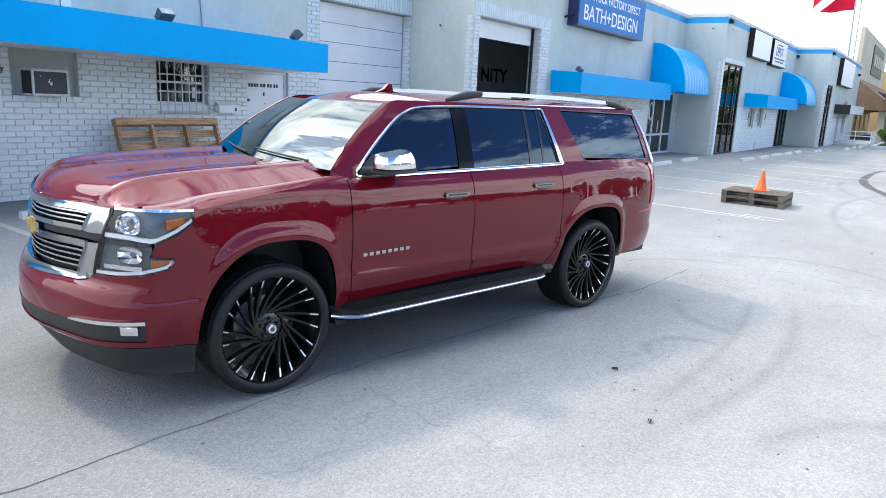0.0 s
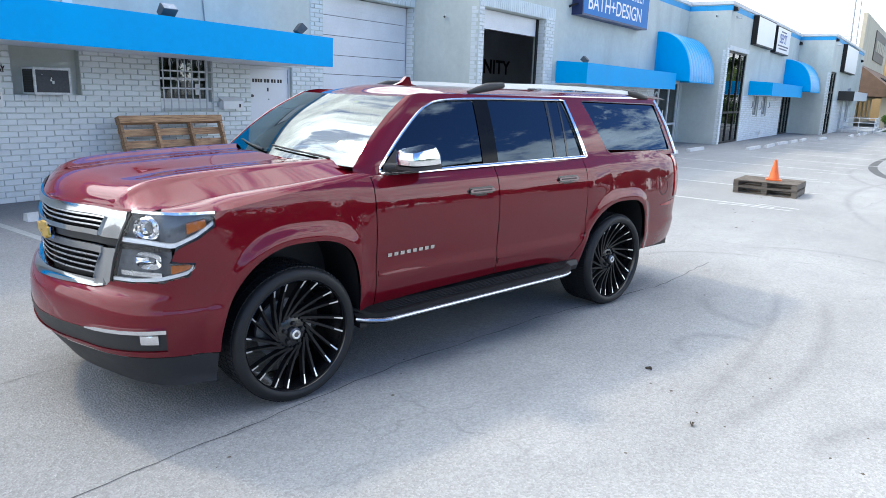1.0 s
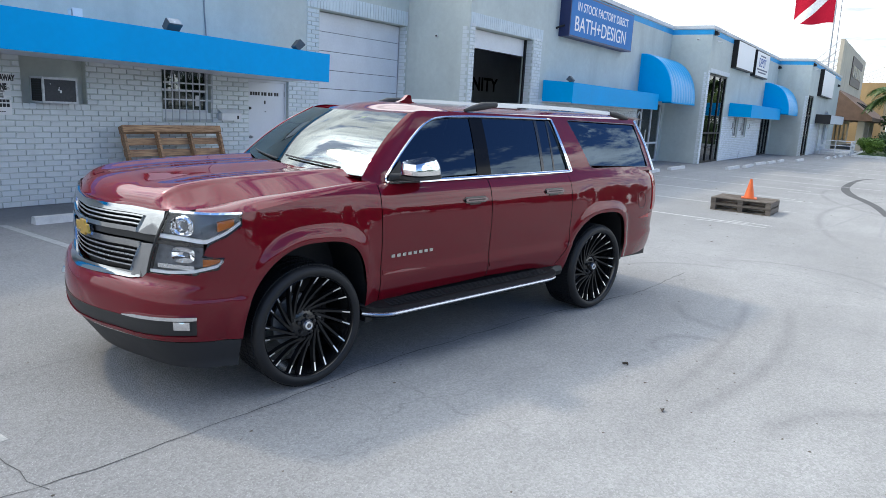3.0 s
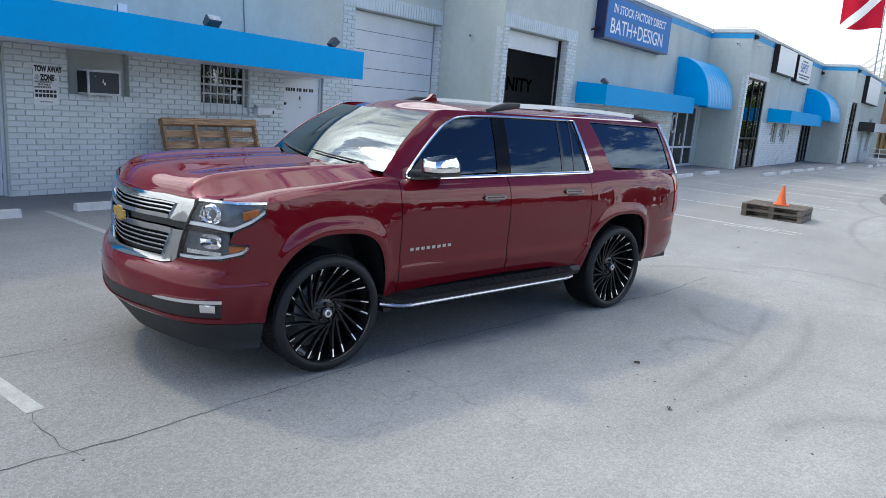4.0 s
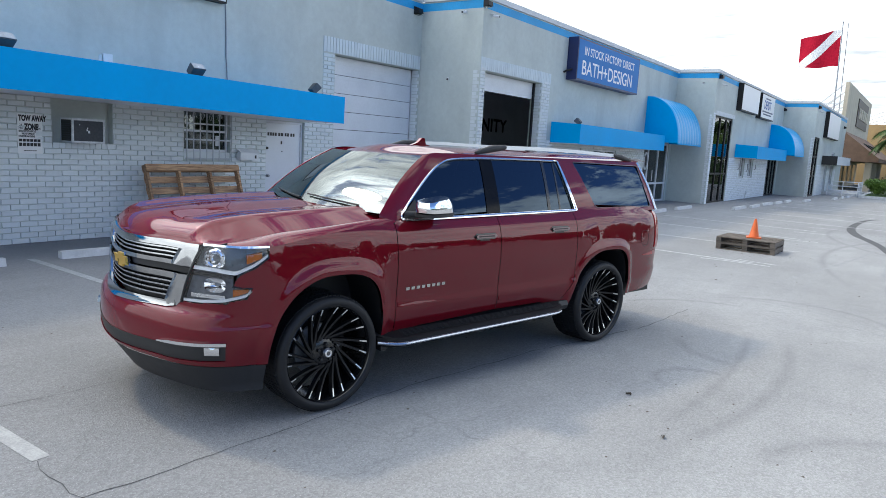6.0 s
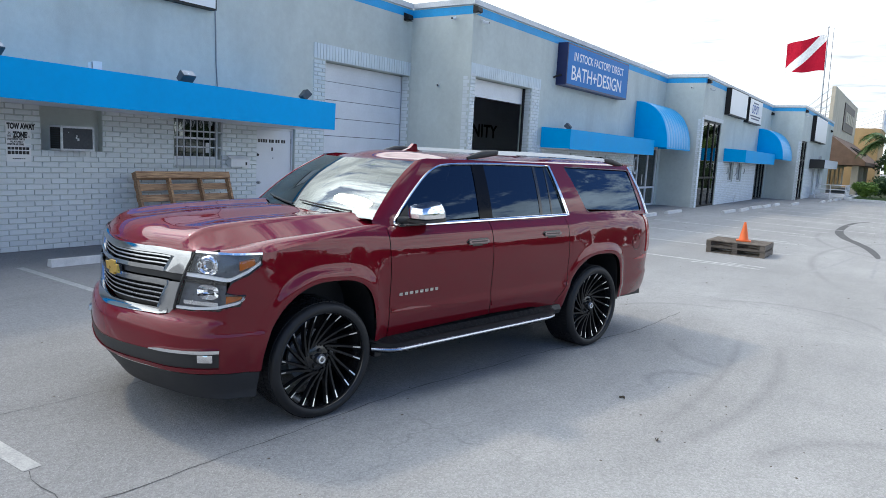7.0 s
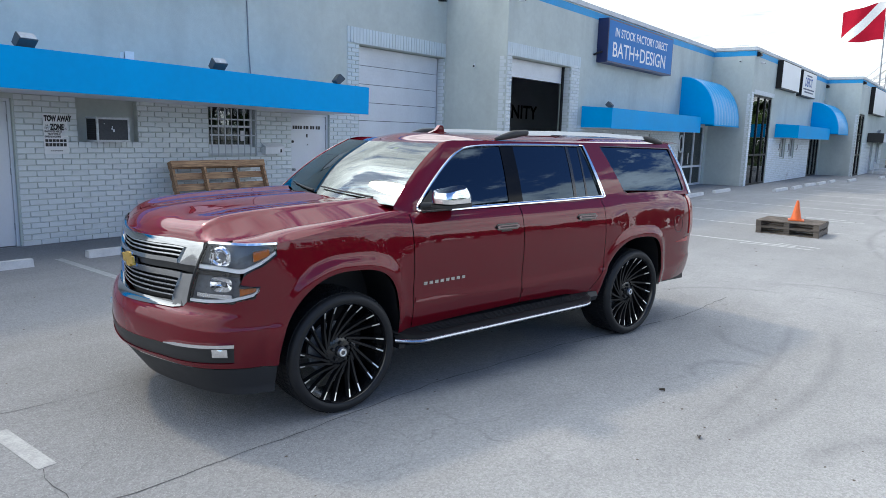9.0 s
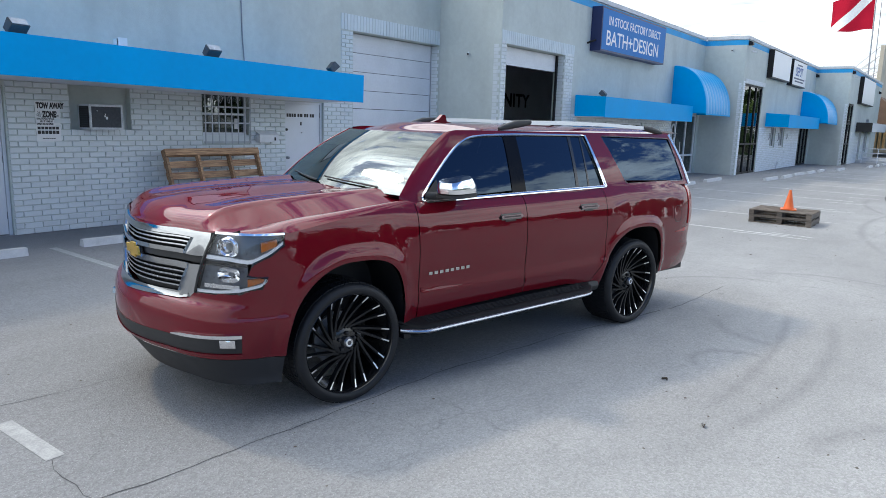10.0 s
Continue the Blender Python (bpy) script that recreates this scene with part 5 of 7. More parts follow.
grille = part("grille", grid(lambda u, v: onbody(0.74 * u, lerp(0.785, 1.195, v), -0.07), 20, 6), BLACK, car, "chrome grille with dark slats", True)
part("grille_back", flipped(grid(lambda u, v: onbody(0.74 * u, lerp(0.785, 1.195, v), -0.07), 20, 6)), BLACK, grille, "", True)
G_IN_UP = table((1.06, 0.548), (1.185, 0.610))
G_IN_LO = table((0.80, 0.49), (0.975, 0.578))
G_OUT = table((0.785, 0.60), (0.832, 0.660), (1.04, 0.722), (1.207, 0.785))


def frame_panel(z0, z1, g_in, off=0.0):
    """The broad chrome side of the grille frame."""
    bm = bmesh.new()
    ring = []
    for k in range(9):
        z = lerp(z0, z1, k / 8)
        a, b = g_in(z), G_OUT(z)
        ring.append([bm.verts.new(onbody(lerp(a, b, i / 6), z, off + 0.012 * math.sin(math.pi * min(1, i / 6 * 1.2)))) for i in range(7)])
        ring[-1].insert(0, bm.verts.new(onbody(a - 0.012, z, off - 0.05)))
    for a, b in zip(ring, ring[1:]):
        for i in range(7):
            bm.faces.new((a[i], a[i + 1], b[i + 1], b[i]))
    return bm


GRILLECHROME = plain("grille_chrome", (0.50, 0.505, 0.51), 0.09, metal=1.0, vary=0.04)
for f in (lambda b: b, flipped):
    part("frame", f(patch(0.0, 0.775, 1.168, 1.207, -0.01, 40, 4, 0.022)), GRILLECHROME, grille, "", True)
    part("frame", f(frame_panel(1.062, 1.19, G_IN_UP)), GRILLECHROME, grille, "", True)
    part("frame", f(frame_panel(0.795, 1.008, G_IN_LO)), GRILLECHROME, grille, "", True)
    part("frame", f(patch(0.0, 0.60, table((0.0, 0.772), (0.535, 0.780), (0.60, 0.795)), table((0.0, 0.812), (0.52, 0.818), (0.60, 0.832)), -0.012, 40, 4, 0.022)), GRILLECHROME, grille, "", True)
    part("crossbar", f(patch(0.0, 0.56, 1.058, 1.086, -0.03, 30, 3, 0.035)), GRILLECHROME, grille, "", True)
    part("crossbar", f(patch(0.0, 0.60, 0.968, 1.006, -0.03, 30, 3, 0.035)), GRILLECHROME, grille, "", True)
    part("gap", f(patch(0.0, 0.715, 1.012, 1.052, -0.04, 30, 2, 0.02)), BLACK, grille, "", True)
    for z in (1.108, 1.134, 1.158):
        part("slat", f(patch(0.0, 0.575 + (z - 1.10) * 0.5, z - 0.010, z, -0.05, 24, 1, 0.035)), GLOSSBLACK, grille, "", True)
        part("slat_edge", f(patch(0.0, 0.575 + (z - 1.10) * 0.5, z - 0.0085, z + 0.0005, -0.016, 24, 1, 0.004)), CHROME_SATIN, grille, "", True)
    for z in (0.848, 0.880, 0.912, 0.944):
        part("slat", f(patch(0.0, 0.50 + (z - 0.82) * 0.45, z - 0.012, z, -0.05, 24, 1, 0.035)), GLOSSBLACK, grille, "", True)
        part("slat_edge", f(patch(0.0, 0.50 + (z - 0.82) * 0.45, z - 0.0085, z + 0.0005, -0.016, 24, 1, 0.004)), CHROME_SATIN, grille, "", True)


def emblem(scale, depth):
    o = [(-0.118, -0.026), (-0.05, -0.026), (-0.044, -0.046), (0.044, -0.046), (0.05, -0.026), (0.105, -0.026), (0.128, 0.026), (0.05, 0.026), (0.044, 0.046), (-0.044, 0.046), (-0.05, 0.026), (-0.095, 0.026)]
    return prism([(-p * scale, q * scale) for p, q in o], depth, (-1.058, 0.0, 1.024), (0, 1, 0), (0, 0, 1))


part("emblem_rim", flipped(emblem(1.18, -0.02)), CHROME, grille, "chrome rim of the emblem")
part("emblem", flipped(emblem(1.0, -0.030)), GOLD, grille, "gold emblem plate")

# lower intake, fog lamps, chrome strips
for f in (lambda b: b, flipped):
    intake = part("lower_intake", f(patch(0.0, 1.0, table((0, 0.468), (0.6, 0.470), (1.0, 0.476)), table((0, 0.556), (0.5, 0.556), (0.62, 0.568), (1.0, 0.586)), 0.0015, 50, 3, 0.003)), TRIMBLACK, car, "black lower air intake band", True)
    part("chrome_strip", f(patch(0.54, 1.002, table((0.54, 0.566), (1.0, 0.578)), table((0.54, 0.572), (0.62, 0.588), (1.0, 0.600)), 0.002, 24, 3, 0.018)), CHROME, intake, "chrome strip over the fog lamp", True)
    part("fog_lamp", f(patch(0.83, 0.955, table((0.83, 0.545), (0.88, 0.505), (0.955, 0.505)), 0.572, 0.004, 8, 4, 0.006)), TRIMBLACK, intake, "fog lamp in a black surround", True)
    part("lens", f(grid(lambda u, v: onbody(lerp(0.845, 0.95, u), lerp(0.514, 0.566, v), 0.012 + 0.006 * math.sin(math.pi * u) * math.sin(math.pi * v)), 8, 6)), CHROME, intake, "bright fog lamp lens", True)
    part("intake_lip", f(patch(0.0, 1.0, 0.455, table((0, 0.464), (1.0, 0.470)), 0.002, 40, 2, 0.012)), PAINT, intake, "", True)

# ---- the car: sides ----
HANDLECHROME = plain("handle_chrome", (0.115, 0.088, 0.094), 0.16, metal=1.0, vary=0.05)
# darkened red: the handle insert, and the cup's shade painted flat on the door
INSERT_CUPSHADE = plain("dark_red_insert_and_cup_shade", (0.022, 0.002, 0.003), 0.4, vary=0.1)


def handle(x0, x1, z0):
    """A bright pull handle with rounded ends over a dark patch painted as its cup's shade."""
    a, b = s_of_x(x0), s_of_x(x1)

    def oval(h, k=1.0, ends=0.018):
        return lambda s: h * k * math.sqrt(max(0.08, 1 - max(0.0, (a + ends - s) / ends, (s - b + ends) / ends) ** 2))
    for f in (lambda m: m, flipped):
        h = part("door_handle", f(patch(a, b, lambda s: z0 - oval(0.0135)(s), lambda s: z0 + oval(0.0135)(s), 0.006, 28, 4, 0.012)), HANDLECHROME, car, "satin chrome door handle", True)
        part("handle_seal", f(patch(a - 0.014, b + 0.012, lambda s: z0 - oval(0.026)(s), lambda s: z0 + oval(0.024)(s), 0.0008, 28, 2, 0.004)), GLOSSBLACK, h, "black edge behind the handle", True)
        part("handle_cup", f(patch(a + 0.055, b - 0.075, lambda s: z0 - 0.040, lambda s: z0 + 0.012, 0.0006, 12, 3, 0.003)), INSERT_CUPSHADE, h, "dark red patch painted as the shaded cup behind the handle", True)
        part("handle_inset", f(patch(a + 0.03, b - 0.03, lambda s: z0 - 0.005, lambda s: z0 + 0.006, 0.0185, 16, 2, 0.0015)), INSERT_CUPSHADE, h, "dark red handle insert", True)


handle(1.41, 1.66, 1.191)
handle(2.42, 2.67, 1.214)

# pressed crease along the lower doors
def crease(x0, x1):
    z = lambda s: 0.772 - 0.070 * x_of_s(s) + 0.006 * max(0.0, x_of_s(s) - 1.2)
    return lambda: patch(s_of_x(x0), s_of_x(x1), lambda s: z(s) - 0.036, z, 0.0022, 60, 4, 0.003)


pair("door_crease", crease(0.60, 1.712), PAINT, "", True)
pair("door_crease", crease(1.742, 2.66), PAINT, "", True)

# model name on the door, as plain bars
for k in range(8):
    s0 = s_of_x(0.672 + k * 0.0535)
    part("badge_bar", patch(s0, s0 + 0.034, lambda s: 0.814 + 0.001 * k, lambda s: 0.838 + 0.001 * k, 0.001, 2, 1, 0.005), BADGE, fd, "bright metal badge bar", False)


def mirror_shell(z0, z1, grow=0.0):
    """One slice of the mirror housing between two heights, seen from behind as a rounded box."""
    def f(u, v):
        a = u * math.tau
        z = lerp(z0, lerp(z0, z1, 0.82 + 0.18 * math.cos(a)), v)
        cx, cy = 0.885, -1.035
        k = 1.0 - 0.32 * max(0.0, (z - 1.44) / 0.10) ** 2
        ex = (0.158 * k + grow) * (abs(math.cos(a)) ** 0.55) * (1 if math.cos(a) >= 0 else -1)
        ey = (0.105 * k + grow) * (abs(math.sin(a)) ** 0.6) * (1 if math.sin(a) >= 0 else -1)
        rot = radians(12)
        return (cx + ex * math.cos(rot) - ey * math.sin(rot) + 0.05 * (0.12 - (z - 1.40)), cy + ex * math.sin(rot) + ey * math.cos(rot), z)
    bm = grid(f, 40, 8)
    bmesh.ops.remove_doubles(bm, verts=bm.verts, dist=1e-5)
    for z in (z0, z1):
        e = [e for e in bm.edges if e.is_boundary and (e.verts[0].co.z < z0 + 1e-4) == (z == z0)]
        bmesh.ops.holes_fill(bm, edges=e, sides=0)
    return bm


mir = part("wing_mirror", mirror_shell(1.385, 1.416, 0.004), TRIMBLACK, car, "wing mirror with chrome cap", True)
part("cap", mirror_shell(1.416, 1.535), CHROME, mir, "chrome mirror cap", True)
part("arm", tube([(0.72, -0.88, 1.385), (0.80, -0.95, 1.392), (0.88, -1.02, 1.398)], [0.03, 0.026, 0.02], 10), TRIMBLACK, mir, "", True)
mir2 = part("wing_mirror", flipped(mirror_shell(1.385, 1.416, 0.004)), TRIMBLACK, car, "wing mirror with chrome cap", True)
part("cap", flipped(mirror_shell(1.416, 1.535)), CHROME, mir2, "chrome mirror cap", True)
part("arm", flipped(tube([(0.72, -0.88, 1.385), (0.80, -0.95, 1.392), (0.88, -1.02, 1.398)], [0.03, 0.026, 0.02], 10)), TRIMBLACK, mir2, "", True)
pair("mirror_base", lambda: pane([(0.672, 1.352), (0.86, 1.352), (0.84, 1.50), (0.72, 1.41)], 0.004), TRIMBLACK)

# running boards
def board_edge(x):
    return -1.135 + 0.16 * max(0.0, (0.62 - x) / 0.22) ** 2.2 + 0.11 * max(0.0, (x - 2.36) / 0.26) ** 2


def board():
    def f(u, v):
        x = lerp(0.42, 2.66, u)
        e = board_edge(x)
        ring = [(-0.90, 0.512), (-0.955, 0.505), (lerp(e, -0.95, 0.5), 0.488), (e + 0.035, 0.474), (e + 0.008, 0.460), (e, 0.446), (e + 0.004, 0.424), (e + 0.03, 0.408), (-0.90, 0.40)]
        y, z = ring[int(round(v * 8))]
        return (x, y, z + 0.010 * u)
    return grid(f, 48, 8)


def board_rib(k):
    """One of the fine raised ribs of the tread."""
    def f():
        a = 0.25 + 0.13 * k
        return tube([(x, lerp(board_edge(x) + 0.03, -0.96, a), 0.4775 + 0.026 * a + 0.010 * (x - 0.42) / 2.24) for x in [lerp(0.62, 2.46, i / 12) for i in range(13)]], 0.0035, 5)
    return f


def board_strip():
    pts = []
    for i in range(49):
        x = lerp(0.42, 2.50, i / 48)
        pts.append((x, board_edge(x) - 0.002, 0.440 + 0.010 * (x - 0.42) / 2.24))
    return tube(pts, 0.0135, 8)


BOARDBLACK = plain("satin_black_board", (0.006, 0.0065, 0.008), 0.5, vary=0.2, spec=0.15)
brd = pair("running_board", board, BOARDBLACK, "black running board with chrome edge", False)
pair("edge_strip", board_strip, BOARDCHROME, "chrome edge strip", True, brd)
for k_ in range(5):
    pair("tread_rib", board_rib(k_), BOARDBLACK, "", True, brd)
pair("sill", lambda: tube([(0.52, -0.94, 0.45), (2.75, -0.94, 0.46)], 0.06, 8), BLACK, "")
pair("mud_flap", lambda: box(0.47, 0.53, -0.98, -0.72, 0.36, 0.66), TRIMBLACK, "", False)

# ---- the car: wheels ----
def tyre():
    prof = [(0.342, -0.012), (0.353, -0.026), (0.375, -0.033), (0.398, -0.026), (0.412, -0.008), (0.4185, 0.02), (0.420, 0.06), (0.420, 0.24), (0.4185, 0.28), (0.412, 0.305), (0.395, 0.325), (0.345, 0.32), (0.330, 0.30)]
    return lathe(prof, 96, "y", closed=True)


def tread_blocks():
    bm = bmesh.new()
    for k in range(88):
        a = k * math.tau / 88
        for y0, y1 in ((0.012, 0.075), (0.09, 0.15), (0.165, 0.225), (0.24, 0.292)):
            b = a + (0.02 if y0 > 0.1 else 0)
            v = []
            for r in (0.416, 0.4235):
                for da, y in ((-0.025, y0), (0.025, y0), (0.033, y1), (-0.017, y1)):
                    v.append(bm.verts.new((r * math.cos(b + da), y, r * math.sin(b + da))))
            for q in ((4, 5, 6, 7), (0, 1, 5, 4), (1, 2, 6, 5), (2, 3, 7, 6), (3, 0, 4, 7)):
                bm.faces.new([v[i] for i in q])
    return bm


def spoke(th, bm, tip=False):
    """A swept spoke from the hub to the rim; the outer end carries the milled face."""
    root = th + radians(50)
    p0 = Vector((0.098 * math.cos(root), 0.055, 0.098 * math.sin(root)))
    p1 = Vector((0.337 * math.cos(th), 0.006, 0.337 * math.sin(th)))
    pts = []
    for i in range(7):
        t = i / 6
        p = p0.lerp(p1, t)
        p.y += 0.018 * math.sin(math.pi * t)
        pts.append(p)
    if tip:
        pts = [pts[5].lerp(pts[6], -0.15), pts[5].lerp(pts[6], 0.5), pts[6]]
    rows = []
    for i, p in enumerate(pts):
        d = (pts[min(i + 1, len(pts) - 1)] - pts[max(i - 1, 0)]).normalized()
        w = d.cross(Vector((0, 1, 0))).normalized()
        t = i / (len(pts) - 1)
        half = lerp(0.0085, 0.0065, t) if not tip else (0.0035 + 0.0025 * t)
        if tip:
            ring = [p + w * half + Vector((0, -0.0015, 0)), p - w * half + Vector((0, -0.0015, 0)), p - w * half + Vector((0, 0.004, 0)), p + w * half + Vector((0, 0.004, 0))]
        else:
            ring = [p + w * half, p - w * half, p - w * (half + 0.004) + Vector((0, 0.035, 0)), p + w * (half + 0.004) + Vector((0, 0.035, 0))]
        rows.append([bm.verts.new(q) for q in ring])
    for a, b in zip(rows, rows[1:]):
        for k in range(4):
            bm.faces.new((a[k], b[k], b[(k + 1) % 4], a[(k + 1) % 4]))
    bm.faces.new(rows[0])
    bm.faces.new(rows[-1][::-1])


def wheel(x, side, turn):
    m = Matrix.Translation((x, 0.985 * side, 0.42)) @ (Matrix.Rotation(math.pi, 4, "Z") if side > 0 else Matrix()) @ Matrix.Rotation(turn, 4, "Y")

    def put(bm):
        bmesh.ops.transform(bm, matrix=m, verts=bm.verts)
        return bm
    w = part("wheel", put(lathe([(0.350, -0.018), (0.345, -0.022), (0.339, -0.014), (0.335, 0.02), (0.328, 0.10), (0.328, 0.29), (0.350, 0.30)], 72, "y", closed=True)), GLOSSBLACK, car, "large gloss black multi-spoke wheel", True)
    part("tyre", put(tyre()), RUBBER, w, "black low-profile tyre", True)
    part("tread", put(tread_blocks()), RUBBER, w)
    for k in range(20):
        th = radians((k // 2) * 36 + (7.5 if k % 2 else -7.5))
        bs, bt = bmesh.new(), bmesh.new()
        spoke(th, bs)
        spoke(th, bt, True)
        part("spoke", put(bs), SPOKEBLACK, w)
        part("spoke_tip", put(bt), SILVER, w, "milled silver spoke tip")
    part("hub", put(lathe([(0.0005, 0.050), (0.060, 0.050), (0.098, 0.066), (0.108, 0.11), (0.0005, 0.11)], 40, "y")), GLOSSBLACK, w, "", True)
    part("hub_cap", put(lathe([(0.0005, 0.004), (0.03, 0.006), (0.040, 0.016), (0.042, 0.046), (0.0005, 0.046)], 32, "y")), HUBGREY, w, "dark round hub cap", True)
    part("cap_ring", put(lathe([(0.018, 0.0050), (0.021, 0.0020), (0.026, 0.0020), (0.029, 0.0056)], 32, "y")), SILVER, w, "bright ring on the hub cap", True)
    for k in range(5):
        a = k * math.tau / 5 + 0.3
        part("lug_nut", put(_nut(a)), BLACK, w)
    part("brake_disc", put(lathe([(0.0005, 0.15), (0.19, 0.15), (0.19, 0.175), (0.0005, 0.175)], 48, "y")), GALV, w, "grey brake disc", True)
    part("caliper", put(_caliper()), BLACKMETAL, w)
    return w


def _nut(a):
    bm = lathe([(0.0005, 0.028), (0.013, 0.030), (0.014, 0.05), (0.0005, 0.05)], 10, "y")
    bmesh.ops.translate(bm, vec=(0.062 * math.cos(a), 0, 0.062 * math.sin(a)), verts=bm.verts)
    return bm


def _caliper():
    bm = bmesh.new()
    pts = [(0.175 * math.cos(a), 0.155, 0.175 * math.sin(a)) for a in [radians(20 + 7 * i) for i in range(9)]]
    return tube(pts, 0.035, 8, bm)


for x_, turn_ in ((0.0, radians(1.0)), (3.302, radians(0.0))):
    for side_ in (-1, 1):
        wheel(x_, side_, turn_)

# wheel housings, underside, cabin
def housing(c):
    def f(u, v):
        half = 0 if u > 0.5 else 1
        w, n, h = ARCHES[c][half]
        a = math.pi * u
        ca, sa = abs(math.cos(a)) ** (2 / n), math.sin(a) ** (2 / n) if 0 < u < 1 else 0.0
        return (c + (w + 0.004) * ca * (-1 if half == 0 else 1), lerp(-0.985, -0.56, v), 0.45 + (h + 0.004) * sa)
    return lambda: grid(f, 48, 3)


pair("wheel_housing", housing(0.0), BLACK, "")
pair("wheel_housing", housing(3.302), BLACK, "")
part("underbody", boxes([(-0.80, 4.40, -0.60, 0.60, 0.30, 0.90), (0.58, 2.72, -0.90, 0.90, 0.40, 1.28), (3.80, 4.36, -0.90, 0.90, 0.43, 1.28), (-0.80, -0.54, -0.72, 0.72, 0.30, 0.80),
                         (2.70, 3.9, -0.85, 0.85, 1.01, 1.28), (-0.60, 0.60, -0.80, 0.80, 1.02, 1.15)]), BLACK, car, "dark underbody and inner shell")
part("dashboard", grid(lambda u, v: (lerp(0.50, 1.05, v), lerp(-0.72, 0.72, u), 1.33 + 0.06 * math.sin(v * 2.6)), 12, 6), TRIMBLACK, car, "dark dashboard", True)
part("steering_wheel", tube([(1.16 + 0.07 * math.sin(a * math.tau / 28), -0.38 + 0.18 * math.cos(a * math.tau / 28), 1.28 + 0.16 * math.sin(a * math.tau / 28)) for a in range(28)], 0.014, 8, None, True), TRIMBLACK, car, "", True)
for x_, ys_ in ((1.62, (-0.40, 0.40)), (2.55, (-0.40, 0.40)), (3.35, (-0.35, 0.35))):
    for y_ in ys_:
        part("seat_back", boxes([(x_, x_ + 0.14, y_ - 0.25, y_ + 0.25, 1.1, 1.48), (x_ + 0.03, x_ + 0.12, y_ - 0.13, y_ + 0.13, 1.50, 1.66)]), TRIMCLOTH, car, "beige seat with head restraint", bevel=0.03)
part("rear_view_mirror", box(0.98, 1.01, -0.13, 0.13, 1.70, 1.77), TRIMBLACK, car, bevel=0.008)
part("window_sticker", grid(lambda u, v: Vector(ws_pt(lerp(0.245, 0.275, u), lerp(0.86, 0.90, v))) + Vector((0.004, 0, -0.006)), 2, 2), plain("yellow_green_sticker", (0.5, 0.62, 0.05), 0.5), car, "yellow-green sticker on the windscreen")


def wiper(y0, y1, b0):
    pts = []
    for i in range(9):
        t = i / 8
        k = lerp(y0, y1, t) / 0.87
        p = Vector(ws_pt((k + 1) / 2, lerp(b0, b0 + 0.06, t)))
        pts.append(p + Vector((-0.012, 0, 0.014)))
    return tube(pts, [0.008] * 3 + [0.0065] * 6, 6)


part("wiper", wiper(-0.66, -0.04, 0.045), BLACK, car, "black windscreen wiper")
part("wiper", wiper(0.03, 0.62, 0.04), BLACK, car, "black windscreen wiper")

# ---- doors, windows and fittings of the building ----
def flush_door(name, x0, x1, z1, y, hinge_right, label):
    """A painted steel door in its frame, set back in the wall."""
    d = thing(name, label, "door", pose(x0, y + 0.05, 0), kind="structure")
    w = x1 - x0
    part("leaf", box(0.055, w - 0.055, 0.02, 0.065, 0.012, z1 - 0.055), DOORGREY, d, bevel=0.004)
    fr = boxes([(0.004, 0.05, 0, 0.11, 0, z1 - 0.004), (w - 0.05, w - 0.004, 0, 0.11, 0, z1 - 0.004), (0.05, w - 0.05, 0, 0.11, z1 - 0.05, z1 - 0.004)])
    part("door_frame", fr, DOORGREY, d)
    hx = w - 0.062 if hinge_right else 0.042
    for hz in (0.25, 1.1, 1.9):
        part("hinge", tube([(hx + 0.01, 0.012, hz), (hx + 0.01, 0.012, hz + 0.11)], 0.009, 8), GALV, d)
    return d


flush_door("door_1", 0.12, 1.15, 2.25, YA, True, "closed pale grey steel door in the brick front")
d2 = flush_door("door_2", 6.47, 7.55, 2.23, YA, True, "closed white steel door with dark lettering")
part("knob", lathe([(0.0005, -0.055), (0.024, -0.052), (0.03, -0.03), (0.014, -0.02), (0.014, 0.0), (0.032, 0.004), (0.032, 0.02)], 20, "y"), GALV, d2, "round metal door knob").location = (0.10, 0.0, 1.05)
part("deadbolt", lathe([(0.0005, -0.012), (0.026, -0.008), (0.03, 0.02)], 20, "y"), BLACK, d2, "round black deadbolt").location = (0.085, 0.0, 1.64)
part("peephole", lathe([(0.0005, -0.006), (0.012, -0.004), (0.012, 0.02)], 12, "y"), GALV, d2).location = (0.50, 0.0, 1.575)
# the address becomes plain bars
x_ = 0.10
for w_ in (0.05, 0.05, 0.05, 0.05, 0, 0.05, 0.07, 0, 0.05, 0.05, 0, 0.05, 0.05):
    if w_:
        part("number_bar", box(x_, x_ + w_, 0.016, 0.0205, 1.905, 1.975), BLACK, d2)
    x_ += w_ + 0.017 if w_ else 0.03
part("number_bar", box(0.47, 0.51, 0.016, 0.0205, 1.73, 1.805), BLACK, d2)

# barred window
BARGREY = plain("grey_bar_paint", (0.52, 0.545, 0.57), 0.6, vary=0.15, scale=6)
win = thing("window_1", "small sash window behind pale grey steel bars", "window", pose(4.50, YA, 1.38), kind="structure")
part("window_frame", boxes([(0.004, 0.05, 0.08, 0.16, 0.14, 0.976), (1.0, 1.046, 0.08, 0.16, 0.14, 0.976), (0.05, 1.0, 0.08, 0.16, 0.92, 0.976), (0.05, 1.0, 0.08, 0.16, 0.14, 0.19), (0.05, 1.0, 0.09, 0.15, 0.52, 0.56)]), DOORGREY, win)
part("pane", box(0.05, 1.0, 0.115, 0.121, 0.56, 0.92), GLASSDARK, win)
